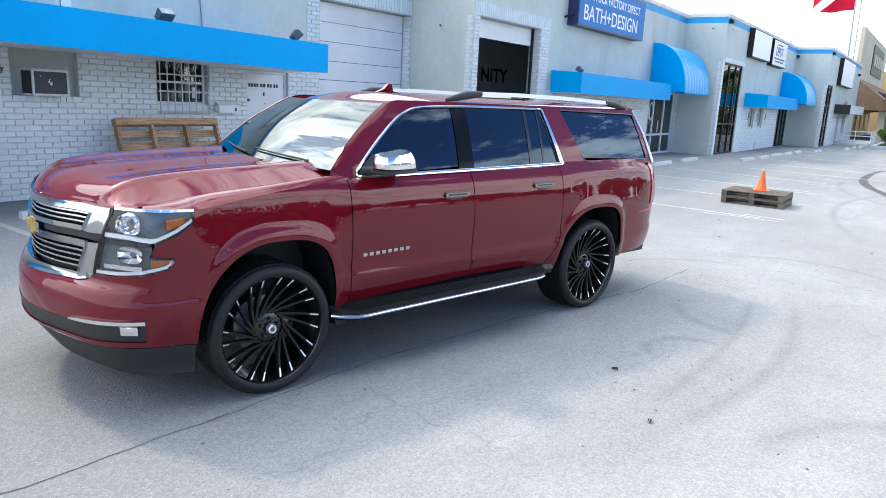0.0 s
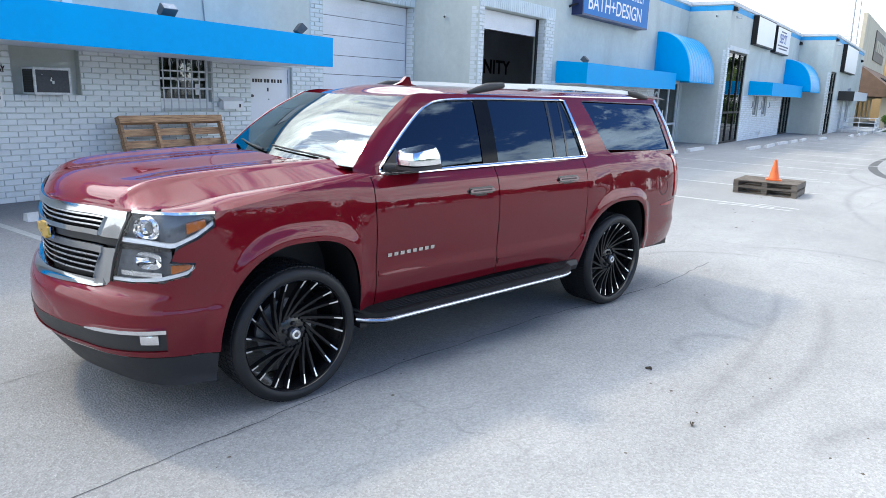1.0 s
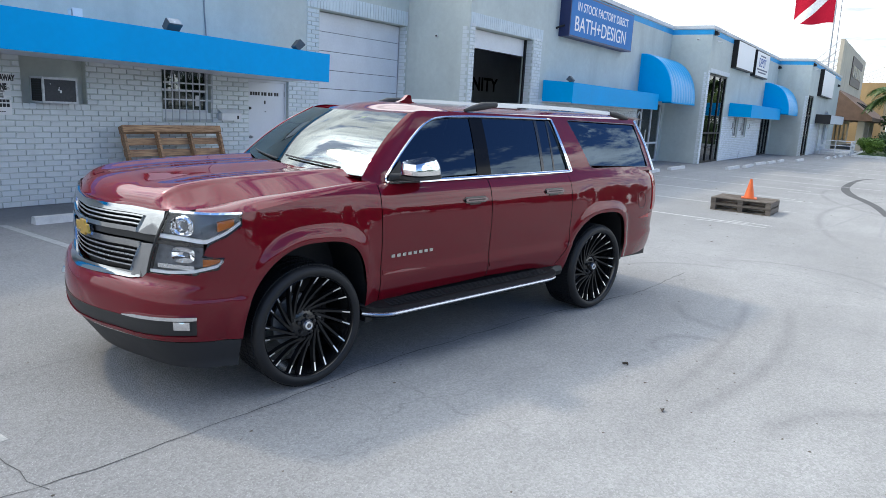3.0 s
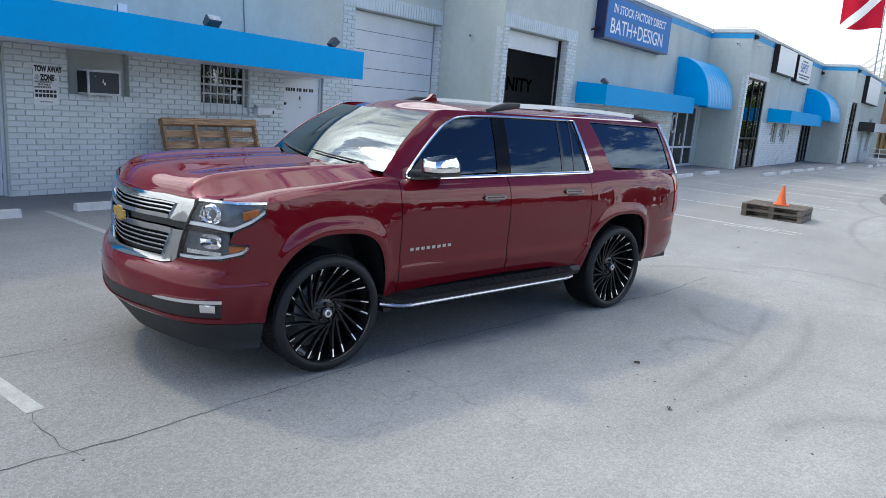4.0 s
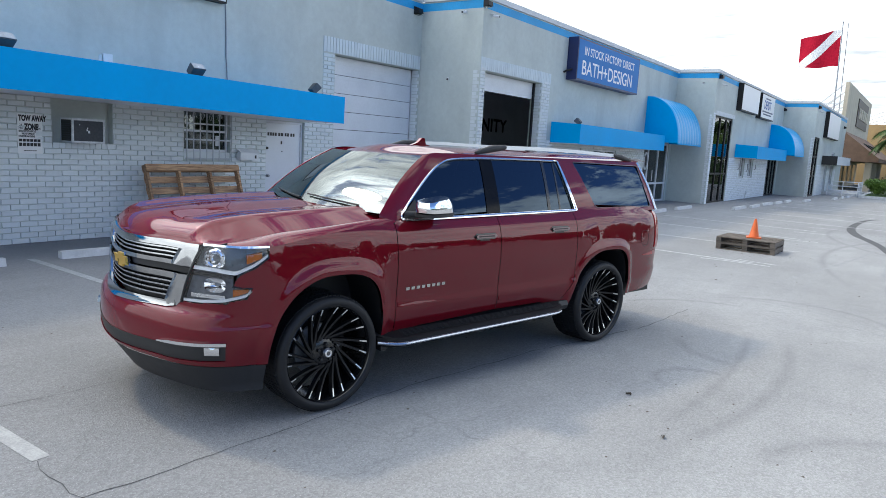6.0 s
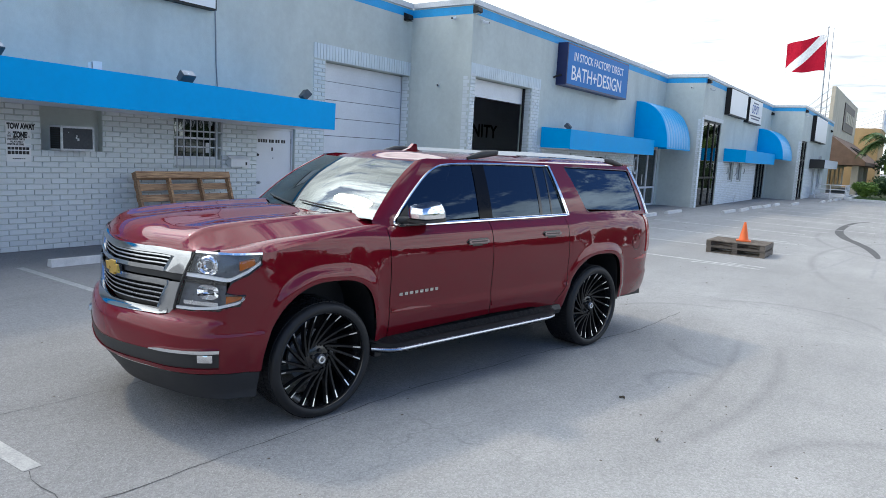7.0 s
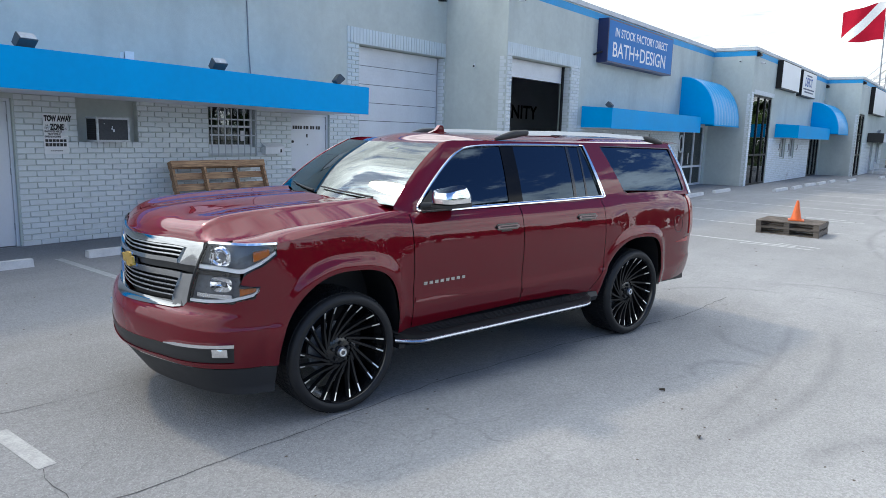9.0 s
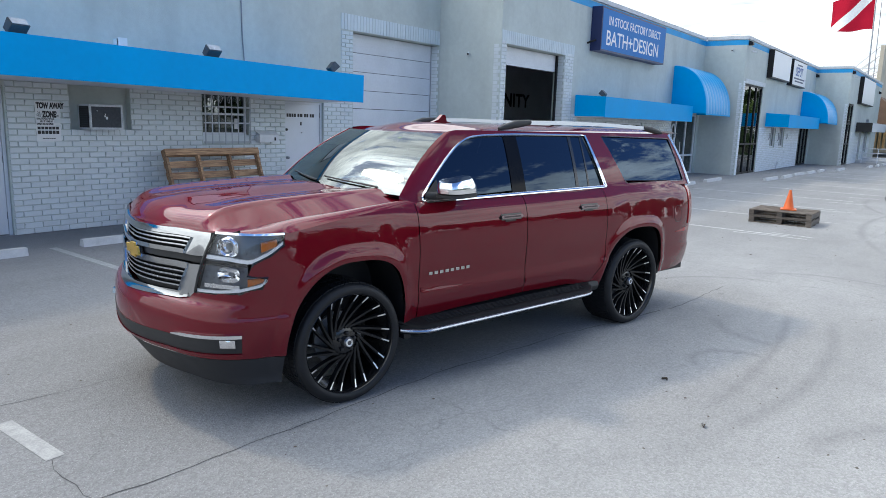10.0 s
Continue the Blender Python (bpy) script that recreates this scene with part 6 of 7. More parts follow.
part("pane", box(0.05, 1.0, 0.115, 0.121, 0.19, 0.52), GLASSDARK, win)
part("window_sill", box(0.004, 1.046, 0.004, 0.2, 0.002, 0.138), BRICK, win)
for k in range(8):
    part("bar", box(0.01 + k * 0.146, 0.026 + k * 0.146, -0.075, -0.059, -0.03, 1.02), BARGREY, win, "pale grey security bar")
for z_ in (0.0, 0.36, 0.66, 0.96):
    part("cross_bar", box(-0.01, 1.06, -0.058, -0.050, z_, z_ + 0.028), BARGREY, win)
for k in range(5):
    cx_ = 0.17 + k * 0.19
    part("scroll", tube([(cx_ + 0.05 * math.cos(a * 0.7) * (1 - a / 12), -0.066, 0.80 + 0.1 * math.sin(a * 0.7) * (1 - a / 14)) for a in range(11)], 0.005, 5), BARGREY, win)
part("notice", box(0.78, 0.86, 0.104, 0.108, 0.26, 0.46), WHITE, win, "small paper notice in the window")

# wall air conditioner in its recess
part_back = obj("recess_panel", box(2.09, 3.10, YA + 0.12, YA + 0.16, 1.61, 2.42), STUCCO)
tagged(part_back, "painted board closing the recess behind the air conditioner", "panel", kind="structure")
ac = thing("air_conditioner", "white wall air conditioner with a torn dark front", "air conditioner", pose(2.275, 8.05, 1.615))
FRAMEGREY = plain("dull_worn_frame_paint", (0.56, 0.57, 0.58), 0.55, vary=0.3, scale=14)
part("case", box(0.0, 0.545, 0.012, 0.375, 0.0, 0.40), DOORGREY, ac, bevel=0.01)
part("front_frame", boxes([(0.0, 0.03, -0.008, 0.012, 0.0, 0.40), (0.515, 0.545, -0.008, 0.012, 0.0, 0.40), (0.03, 0.515, -0.008, 0.012, 0.365, 0.40), (0.03, 0.515, -0.008, 0.012, 0.0, 0.035)]), FRAMEGREY, ac, "grey worn frame")
part("coil", box(0.03, 0.515, 0.002, 0.010, 0.035, 0.365), COILGREY, ac, "dark torn filter")
for q in ((0.24, 0.20, 0.02), (0.265, 0.165, 0.03), (0.25, 0.235, 0.015), (0.12, 0.29, 0.01)):
    part("scrap", box(q[0], q[0] + q[2], -0.004, 0.0015, q[1], q[1] + q[2] * 1.4), WHITE, ac, "pale torn scrap")
part("side_panel", box(-0.0035, -0.0002, 0.02, 0.33, 0.03, 0.37), BLACK, ac, "dark vented side")
for k in range(9):
    part("side_slot", box(-0.007, -0.0036, 0.05, 0.30, 0.05 + k * 0.036, 0.062 + k * 0.036), COILGREY, ac)

# tow sign
sg = thing("tow_sign", "white towing notice with black lettering on the brick wall", "sign", pose(1.565, YA - 0.022, 1.42))
part("plate", box(0, 0.365, 0, 0.004, 0, 0.615), SIGNWHITE, sg, bevel=0.0015)
text_obj("lettering", "TOW AWAY", 0.118, Matrix.Translation((0.02, -0.0015, 0.510)) @ Matrix.Rotation(radians(90), 4, "X"), BLACK, sg, depth=0.001, sx=0.60, heavy=0.007)
text_obj("lettering", "ZONE", 0.125, Matrix.Translation((0.105, -0.0015, 0.375)) @ Matrix.Rotation(radians(90), 4, "X"), BLACK, sg, depth=0.001, sx=0.58, heavy=0.008)
text_obj("lettering", "24", 0.05, Matrix.Translation((0.03, -0.0015, 0.425)) @ Matrix.Rotation(radians(90), 4, "X"), BLACK, sg, depth=0.001, sx=0.8)
text_obj("lettering", "HRS", 0.05, Matrix.Translation((0.02, -0.0015, 0.378)) @ Matrix.Rotation(radians(90), 4, "X"), BLACK, sg, depth=0.001, sx=0.65)
text_obj("lettering", "7", 0.05, Matrix.Translation((0.305, -0.0015, 0.425)) @ Matrix.Rotation(radians(90), 4, "X"), BLACK, sg, depth=0.001, sx=0.8)
text_obj("lettering", "DAYS", 0.045, Matrix.Translation((0.278, -0.0015, 0.378)) @ Matrix.Rotation(radians(90), 4, "X"), BLACK, sg, depth=0.001, sx=0.62)
for z_, a_, txt_, w_ in ((0.335, 0.018, "UNAUTHORIZED VEHICLES", 0.52), (0.295, 0.062, "WILL BE TOWED AT", 0.52), (0.255, 0.014, "OWNERS RISK AND EXPENSE", 0.46)):
    text_obj("lettering", txt_, 0.040, Matrix.Translation((a_, -0.0015, z_)) @ Matrix.Rotation(radians(90), 4, "X"), BLACK, sg, depth=0.001, sx=w_, heavy=0.0015)
for z_, a_, b_, h_ in ((0.185, 0.02, 0.345, 0.042), (0.115, 0.02, 0.345, 0.052), (0.04, 0.09, 0.28, 0.012)):
    n_ = 6
    for k in range(n_):
        w_ = (b_ - a_) / n_
        part("text_bar", box(a_ + k * w_, a_ + (k + 0.82) * w_, -0.002, -0.0003, z_, z_ + h_), BLACK, sg)

# mailbox, flood lamps, small fittings
mb = thing("mailbox", "white metal wall mailbox on the brick front", "mailbox", pose(5.70, YA - 0.02, 1.39))
part("body", box(0, 0.47, -0.13, -0.002, 0, 0.145), WHITE, mb, bevel=0.012)
part("lid", prism([(-0.142, 0.135), (-0.002, 0.205), (-0.002, 0.219), (-0.145, 0.150)], 0.49, (-0.01, 0, 0), (0, 1, 0), (0, 0, 1)), WHITE, mb, "hinged sloping lid")
part("number_bar", box(0.36, 0.40, -0.1345, -0.1315, 0.03, 0.095), BLACK, mb)


def flood_lamp(x, y, z, aim, tilt):
    f = thing("flood_lamp", "grey weathered flood lamp on the awning", "lamp", pose(x, y, z, 0, 0, aim), "flood lamps")
    part("stem", tube([(0, 0, 0), (0, 0, 0.05)], 0.012, 8), FLOODGREY, f)
    m = Matrix.Translation((0, 0, 0.105)) @ Matrix.Rotation(radians(tilt), 4, "X")
    b = prism([(-0.09, -0.06), (0.09, -0.075), (0.09, 0.075), (-0.09, 0.06)], 0.26, (-0.13, 0, 0), (0, 1, 0), (0, 0, 1))
    bmesh.ops.transform(b, matrix=m, verts=b.verts)
    part("housing", b, FLOODGREY, f, bevel=0.008)
    g = box(-0.115, 0.115, 0.088, 0.096, -0.06, 0.06)
    bmesh.ops.transform(g, matrix=m, verts=g.verts)
    part("lens", g, LENSGREY, f, "pale clouded glass lens")
    return f


for x_, y_, a_ in ((1.0, 7.3, 150), (4.05, 7.3, 140), (6.86, 7.3, 205)):
    flood_lamp(x_, y_, 2.806 + (7.1 - x_) * 0.015, a_ + 40, 48)
flood_lamp(17.05, 6.05, 2.775, 10, 40)
vent = thing("roof_vent", "small white bent metal bracket on the awning", "bracket", pose(2.45, 7.4, 2.90))
part("plate", boxes([(0, 0.16, 0, 0.01, -0.01, 0.13), (0, 0.01, 0, 0.12, -0.01, 0.11)]), WHITE, vent)

cable = thing("wall_cable", "thin grey cable hanging down the stucco wall", "cable", pose(5.42, YA - 0.012, 2.9))
part("cable", tube([(-0.02, 0, 1.55), (0.0, 0, 1.1), (0.01, 0, 0.5), (0.05, 0, -0.02)], 0.011, 6), GALV, cable)
wallsign = thing("wall_sign", "dark metal sign case high on the stucco wall", "sign", pose(3.6, YA - 0.005, 4.36))
part("case", box(0, 1.72, -0.16, -0.001, 0, 0.75), BLACKMETAL, wallsign, bevel=0.01)
part("face", box(0.03, 1.69, -0.165, -0.161, 0.03, 0.72), SIGNWHITE, wallsign, "white face")


def security_camera(m, label="small white security camera on the wall"):
    c = thing("security_camera", label, "camera", m, "security cameras")
    part("bracket", tube([(0, 0, 0), (0, -0.06, 0.0), (0, -0.09, -0.02)], 0.014, 8), WHITE, c)
    part("case", tube([(0, -0.05, -0.045), (0, -0.21, -0.06)], 0.034, 12), WHITE, c)
    part("lens", tube([(0, -0.2105, -0.060), (0, -0.222, -0.061)], 0.026, 12), BLACK, c)
    return c


security_camera(pose(11.698, 6.9, 5.31, 0, 0, -90))
security_camera(pose(12.05, YB - 0.003, 5.27, 0, 0, 25))
security_camera(pose(11.698, 7.375, 3.66, 0, 0, -60))
security_camera(pose(XC - 0.002, 5.25, 5.20, 0, 0, -90))
security_camera(pose(XC + 0.75, YC - 0.003, 5.20, 0, 0, 30))
security_camera(pose(XD + 0.7, YD - 0.003, 5.2, 0, 0, 30))


def wall_pack(m):
    w = thing("wall_lamp", "dark weathered wall lamp under the roof edge", "lamp", m, "wall lamps")
    part("housing", prism([(0, 0), (-0.17, 0.03), (-0.15, 0.14), (0, 0.2)], 0.2, (-0.1, 0, 0), (0, 1, 0), (0, 0, 1)), BLACKMETAL, w, bevel=0.01)
    part("lens", box(-0.08, 0.08, -0.155, -0.01, -0.012, -0.001), GLASSDARK, w)
    return w


wall_pack(pose(11.4, YA - 0.006, 5.25))
wall_pack(pose(11.75, YB - 0.006, 5.38))
wall_pack(pose(XC + 0.3, YC - 0.006, 5.36))
wall_pack(pose(XD - 0.2, YC - 0.006, 5.1))
wall_pack(pose(XD + 0.25, YD - 0.006, 5.3))
wall_pack(pose(58.6, YD - 0.006, 4.85))


# roller shutters
def shutter(name, x0, x1, z0, z1, y, label):
    s = thing(name, label, "door", pose(x0, y, z0), kind="structure")
    n = max(1, int(round((z1 - z0) / 0.44)))
    h = (z1 - z0) / n
    for k in range(n):
        bm = boxes([(0.002, x1 - x0 - 0.002, 0, 0.04, k * h + 0.007, (k + 1) * h - 0.006)])
        for r in range(1, 5):
            box(0.004, x1 - x0 - 0.004, -0.006, -0.0005, k * h + r * h / 5 - 0.012, k * h + r * h / 5 + 0.012, bm)
        part("panel", bm, SHUTTER, s)
    part("backing", box(0.002, x1 - x0 - 0.002, 0.045, 0.055, 0, z1 - z0), BLACK, s)
    return s


shutter("door_3", 8.475, 11.655, 0.01, 3.85, YA + 0.26, "closed white sectional roller door with ribbed panels")
shutter("door_4", 11.955, 15.065, 3.385, 3.85, YB + 0.26, "raised white roller shutter over an open bay")
tagged(obj("trim_3", boxes([(8.47, 11.66, YA + WT, YA + 0.34, 3.861, 4.1), (11.95, 15.07, YB + WT, YB + 0.34, 3.861, 4.1), (8.30, 8.468, YA + WT, YA + 0.34, 0, 4.1), (11.78, 11.948, YB + WT, YB + 0.34, 0, 4.1), (15.072, 15.3, YB + WT, YB + 0.34, 0, 4.1)]), STUCCO),
       "grey reveals of the roller doors", "trim", kind="structure")
tagged(obj("door_track", boxes([(14.98, 15.064, YB + 0.20, YB + 0.25, 0, 3.85)]), BLACKMETAL), "dark steel shutter guide rail", "rail", kind="structure")

# the open bay: a partition with painted letters
tagged(obj("partition", boxes([(12.3, 26.5, 12.0, 12.15, 0, 5.04)]), ROOMWALL), "dim painted partition inside the open bay", "wall", kind="structure")
tagged(obj("partition", boxes([(26.5, 26.65, 7.0, 12.15, 0, 5.04), (XB + 0.35, XB + 0.5, 8.6, 12.0, 0, 5.04)]), ROOMWALL), "dim painted side wall inside the open bay", "wall", kind="structure")
ltr = thing("wall_lettering", "large black painted letters on the partition", "lettering", pose(20.74, 11.996, 2.57))
text_obj("letters", "NITY", 0.74, Matrix.Rotation(radians(90), 4, "X"), BLACK, ltr, depth=0.003, sx=1.16, heavy=0.018, space=1.06)


# ---- brickwork ----
BL, BH, GAP = 0.265, 0.0895, 0.012


def brick_mesh(name, w, h, d):
    bm = box(0, w, -d, 0.0, 0, h)
    bmesh.ops.bevel(bm, geom=[e for e in bm.edges if all(v.co.y < -d / 2 for v in e.verts)], offset=0.006, segments=1, affect="EDGES")
    rnd = random.Random(name)
    for v in bm.verts:
        if v.co.y < -d / 2:
            v.co += Vector((rnd.uniform(-0.004, 0.004), rnd.uniform(-0.004, 0.004), rnd.uniform(-0.003, 0.003)))
    me = bpy.data.meshes.new(name)
    bm.to_mesh(me)
    bm.free()
    me.materials.append(BRICK)
    return me


BRICKS = [brick_mesh("brick_%d" % k, BL - GAP, BH - GAP, 0.020) for k in range(9)]


def brick_cells(x0, x1, z0, z1, holes):
    """Running bond over a rectangle, cut at its ends and at the openings."""
    out = []
    rows = int(round((z1 - z0) / BH))
    for r in range(rows):
        z = z0 + r * BH
        x = x0 - (BL / 2 if r % 2 else 0)
        while x < x1 - 0.02:
            parts_ = [(max(x, x0), min(x + BL, x1))]
            for hx0, hx1, hz0, hz1 in holes:
                if hz0 < z + BH - 0.02 and hz1 > z + 0.02:
                    nxt = []
                    for a, b in parts_:
                        if b <= hx0 or a >= hx1:
                            nxt.append((a, b))
                        else:
                            if a < hx0:
                                nxt.append((a, hx0))
                            if b > hx1:
                                nxt.append((hx1, b))
                    parts_ = nxt
            out += [(a, b, z) for a, b in parts_ if b - a > 0.03]
            x += BL
    return out


def joined_bricks(name, cells, y, label, h=BH, mat=BRICK):
    bm = bmesh.new()
    rnd = random.Random(name)
    for a, b, z in cells:
        d = 0.020 + rnd.uniform(-0.003, 0.003)
        e = 0.006 + rnd.uniform(-0.003, 0.004)
        v = [bm.verts.new(p) for p in ((a, y, z), (b - GAP, y, z), (b - GAP, y, z + h - GAP), (a, y, z + h - GAP),
                                       (a + e, y - d, z + e), (b - GAP - e, y - d, z + e), (b - GAP - e, y - d, z + h - GAP - e), (a + e, y - d, z + h - GAP - e))]
        for q in ((4, 5, 6, 7), (0, 1, 5, 4), (1, 2, 6, 5), (2, 3, 7, 6), (3, 0, 4, 7)):
            bm.faces.new([v[i] for i in q])
    return tagged(obj(name, bm, mat), label, "brickwork", kind="stuff")


cells_a = brick_cells(1.17, 8.46, 0.0, 2.5, HOLES_A)
near, rest = [], []
for c_ in cells_a:
    (near if c_[0] < 4.9 and c_[1] - c_[0] > BL - 0.01 and len(near) < 296 else rest).append(c_)
bw = thing("trim_4", "white painted slump-brick facing of the nearest unit", "brickwork", pose(0, YA + 0.0, 0), kind="structure")
for k, (a, b, z) in enumerate(near):
    o_ = new("brick", BRICKS[(k * 7) % 9 - (k % 4 == 0)])
    o_.parent = bw
    o_.location = (a, 0.0, z)
joined_bricks("brick_facing", rest + brick_cells(-4.3, 0.1, 0, 2.5, []) , YA, "white painted brick facing around the openings")
joined_bricks("brick_facing", brick_cells(8.08, 8.46, 2.5, 3.87, []), YA, "grey painted brick jamb of the roller door", mat=WALLBRICK)
tagged(obj("trim_5", boxes([(-4.3, 8.465, YA - 0.006, YA - 0.001, 0, 0.001)]), MORTAR), "painted mortar bed at the foot of the wall", "trim", kind="structure")


def soldier_course(x0, x1, z, y, h=0.36):
    bm = bmesh.new()
    x = x0
    while x < x1 - 0.05:
        box(x, x + 0.088, y - 0.018, y, z, z + h - 0.02, bm)
        x += 0.1
    return bm


tagged(obj("brick_course", soldier_course(8.08, 11.68, 3.87, YA), WALLBRICK), "upright painted brick course over the roller door", "brickwork", kind="stuff")
tagged(obj("brick_course", soldier_course(11.72, 15.58, 3.87, YB, 0.33), WALLBRICK), "upright painted brick course over the open bay", "brickwork", kind="stuff")
tagged(obj("brick_course", soldier_course(28.1, 31.5, 3.86, YC, 0.2), BRICK), "upright painted brick course over the tall window", "brickwork", kind="stuff")
joined_bricks("brick_facing", brick_cells(11.72, 11.945, 0, 3.9, []) + brick_cells(15.08, 15.60, 0, 3.9, []) + brick_cells(15.62, 24.3, 0, 2.2, HOLES_B), YB, "white painted brick facing beside the open bay")
SHOPBRICK = brick_paint_mat("fresh_white_painted_brick", (0.76, 0.80, 0.83))
joined_bricks("brick_facing", brick_cells(27.77, 28.05, 0, 3.9, []) + brick_cells(31.27, 40.4, 0, 2.1, HOLES_C), YC, "white painted brick facing under the shop awning", mat=SHOPBRICK)
joined_bricks("brick_facing", brick_cells(43.84, 43.97, 0, 3.7, []) + brick_cells(46.42, 56.5, 0, 2.0, HOLES_D), YD, "white painted brick facing of the far unit")


def reveal_bricks(name, x, y0, y1, z1, label):
    """Brick ends on the side of an opening that faces -x."""
    bm = bmesh.new()
    for r in range(int(z1 / BH)):
        box(x - 0.012, x, y0 + (0.0 if r % 2 else 0.05), y1, r * BH, (r + 1) * BH - GAP, bm)
    return tagged(obj(name, bm, BRICK), label, "brickwork", kind="stuff")


reveal_bricks("brick_reveal", 11.66, YA, YA + 0.24, 3.86, "painted brick ends in the door reveal")
reveal_bricks("brick_reveal", 15.07, YB, YB + 0.24, 3.86, "painted brick ends in the bay reveal")
reveal_bricks("brick_corner", XB - 0.001, YB + 0.02, YB + 0.20, 3.86, "painted brick corner of the bay pier")
reveal_bricks("brick_corner", XC - 0.001, YC + 0.02, YC + 0.16, 3.86, "painted brick corner of the glazed bay")
reveal_bricks("brick_corner", XD - 0.001, YD + 0.02, YD + 0.16, 3.66, "painted brick corner of the far unit")
sill_ = bmesh.new()
for k in range(10):
    box(2.09 + k * 0.1, 2.178 + k * 0.1, YA - 0.03, YA + 0.1, 1.52, 1.605, sill_)
tagged(obj("brick_sill", sill_, BRICK), "painted brick sill under the recess", "brickwork", kind="structure")

# ---- shop glazing ----
def glazing(name, x0, x1, z0, z1, y, cols, rails, frame_mat, label, fw=0.07):
    g = thing(name, label, "window", pose(x0, y, z0), kind="structure")
    w, h = x1 - x0, z1 - z0
    for x in [0.003] + [w * c - fw / 2 for c in cols] + [w - fw - 0.003]:
        part("mullion", box(x, x + fw, 0.04, 0.13, 0.003, h - 0.003), frame_mat, g)
    edges = [0.0] + list(cols) + [1.0]
    for r in [0.003] + [h * q for q in rails] + [h - fw - 0.003]:
        part("rail", box(fw + 0.004, w - fw - 0.004, 0.05, 0.12, r, r + fw), frame_mat, g)
    for a, b in zip(edges, edges[1:]):
        part("pane", box(w * a + fw / 2, w * b - fw / 2, 0.082, 0.088, fw / 2, h - fw / 2), GLASSDARK, g)
    return g


glazing("window_2", 28.06, 31.25, 0, 3.85, YC, (0.36, 0.70), (0.33,), BLACKMETAL, "tall dark glazed shop entrance with black frames", 0.08)
glazing("window_3", 43.98, 46.4, 0, 3.65, YD, (0.5,), (0.33, 0.66), BLACKMETAL, "tall dark glazed window of the far unit", 0.10)
gb = glazing("window_4", 24.35, 27.45, 0, 2.5, YB, (0.22, 0.62), (0.3,), WHITE, "glazed shop door with white aluminium frames", 0.08)
part("poster", tube([(0.35 + 0.22 * math.cos(k * math.tau / 32), 0.03, 1.72 + 0.33 * math.sin(k * math.tau / 32)) for k in range(32)], 0.035, 6, None, True), WHITE, gb, "white oval ring decal")
part("poster", box(0.1, 0.62, 0.07, 0.078, 1.2, 2.25), BLACK, gb, "dark window poster")
part("door_pull", tube([(1.2, 0.0, 0.9), (1.2, 0.0, 1.35)], 0.018, 8), ALU, gb)
glazing("window_5", 40.5, 43.4, 0, 2.4, YC, (0.35, 0.68), (), BLACKMETAL, "dark glazed shop door with posters", 0.08)
for nm, x0, x1, z0, z1, y in (("window_6", 16.4, 18.2, 1.0, 2.05, YB), ("window_7", 19.3, 21.3, 1.0, 2.05, YB), ("window_8", 33.6, 34.7, 1.1, 2.3, YC), ("window_9", 35.6, 36.7, 1.1, 2.3, YC), ("window_10", 50.4, 51.6, 0, 2.1, YD), ("window_11", 53.2, 55.0, 0.6, 2.9, YD)):
    glazing(nm, x0, x1, z0, z1, y, (0.5,), (), WHITE, "white framed shop window", 0.06)
for x_, z0_, z1_ in ((33.2, 1.5, 1.95), (35.1, 1.4, 2.0), (37.1, 1.5, 1.9)):
    s_ = thing("wall_decal", "grey ornamental wall lantern on the white front", "lamp", pose(x_, YC - 0.03, z0_), "wall lanterns")
    part("bracket", tube([(0, -0.002, 0), (0, -0.06, 0.1), (0, -0.04, (z1_ - z0_) * 0.7)], 0.02, 8), GALV, s_)
pipe_ = thing("standpipe", "small white bent pipe at the foot of the wall", "pipe", pose(35.2, YC - 0.1, 0))
part("pipe", tube([(0, 0, 0), (0, 0, 0.3), (0.08, 0, 0.38), (0.2, 0, 0.36), (0.22, 0, 0.22)], 0.02, 8), WHITE, pipe_)

# ---- signs ----
sb = thing("shop_sign", "blue illuminated-box shop sign with white lettering on the stucco wall", "sign", pose(16.63, YB, 4.135))
part("case", box(0, 5.34, -0.345, -0.001, 0, 1.28), SIGNNAVY, sb, "dark blue case", bevel=0.015)
part("face", box(0.05, 5.29, -0.353, -0.346, 0.05, 1.23), SIGNBLUE, sb, "blue sign face")
text_obj("lettering", "IN STOCK FACTORY DIRECT", 0.36, Matrix.Translation((0.46, -0.354, 0.80)) @ Matrix.Rotation(radians(90), 4, "X"), LETTERWHITE, sb, "white lettering", 0.002, 0.93, 0.004)
text_obj("lettering", "BATH+DESIGN", 0.62, Matrix.Translation((0.32, -0.354, 0.20)) @ Matrix.Rotation(radians(90), 4, "X"), LETTERWHITE, sb, "thin white lettering", 0.002, 1.07, 0.004)
part("bracket", tube([(-0.04, -0.2, 0.3), (-0.16, -0.1, 0.25), (-0.2, -0.002, 0.2)], 0.03, 8), BLACKMETAL, sb)


def box_sign(x0, x1, z0, z1, y, label):
    s = thing("box_sign", label, "sign", pose(x0, y, z0), "box signs")
    part("case", box(0, x1 - x0, -0.24, -0.001, 0, z1 - z0), BLACKMETAL, s, "black case", bevel=0.01)
    part("face", box(0.05, x1 - x0 - 0.05, -0.248, -0.241, 0.05, z1 - z0 - 0.05), SIGNWHITE, s, "white face")
    return s


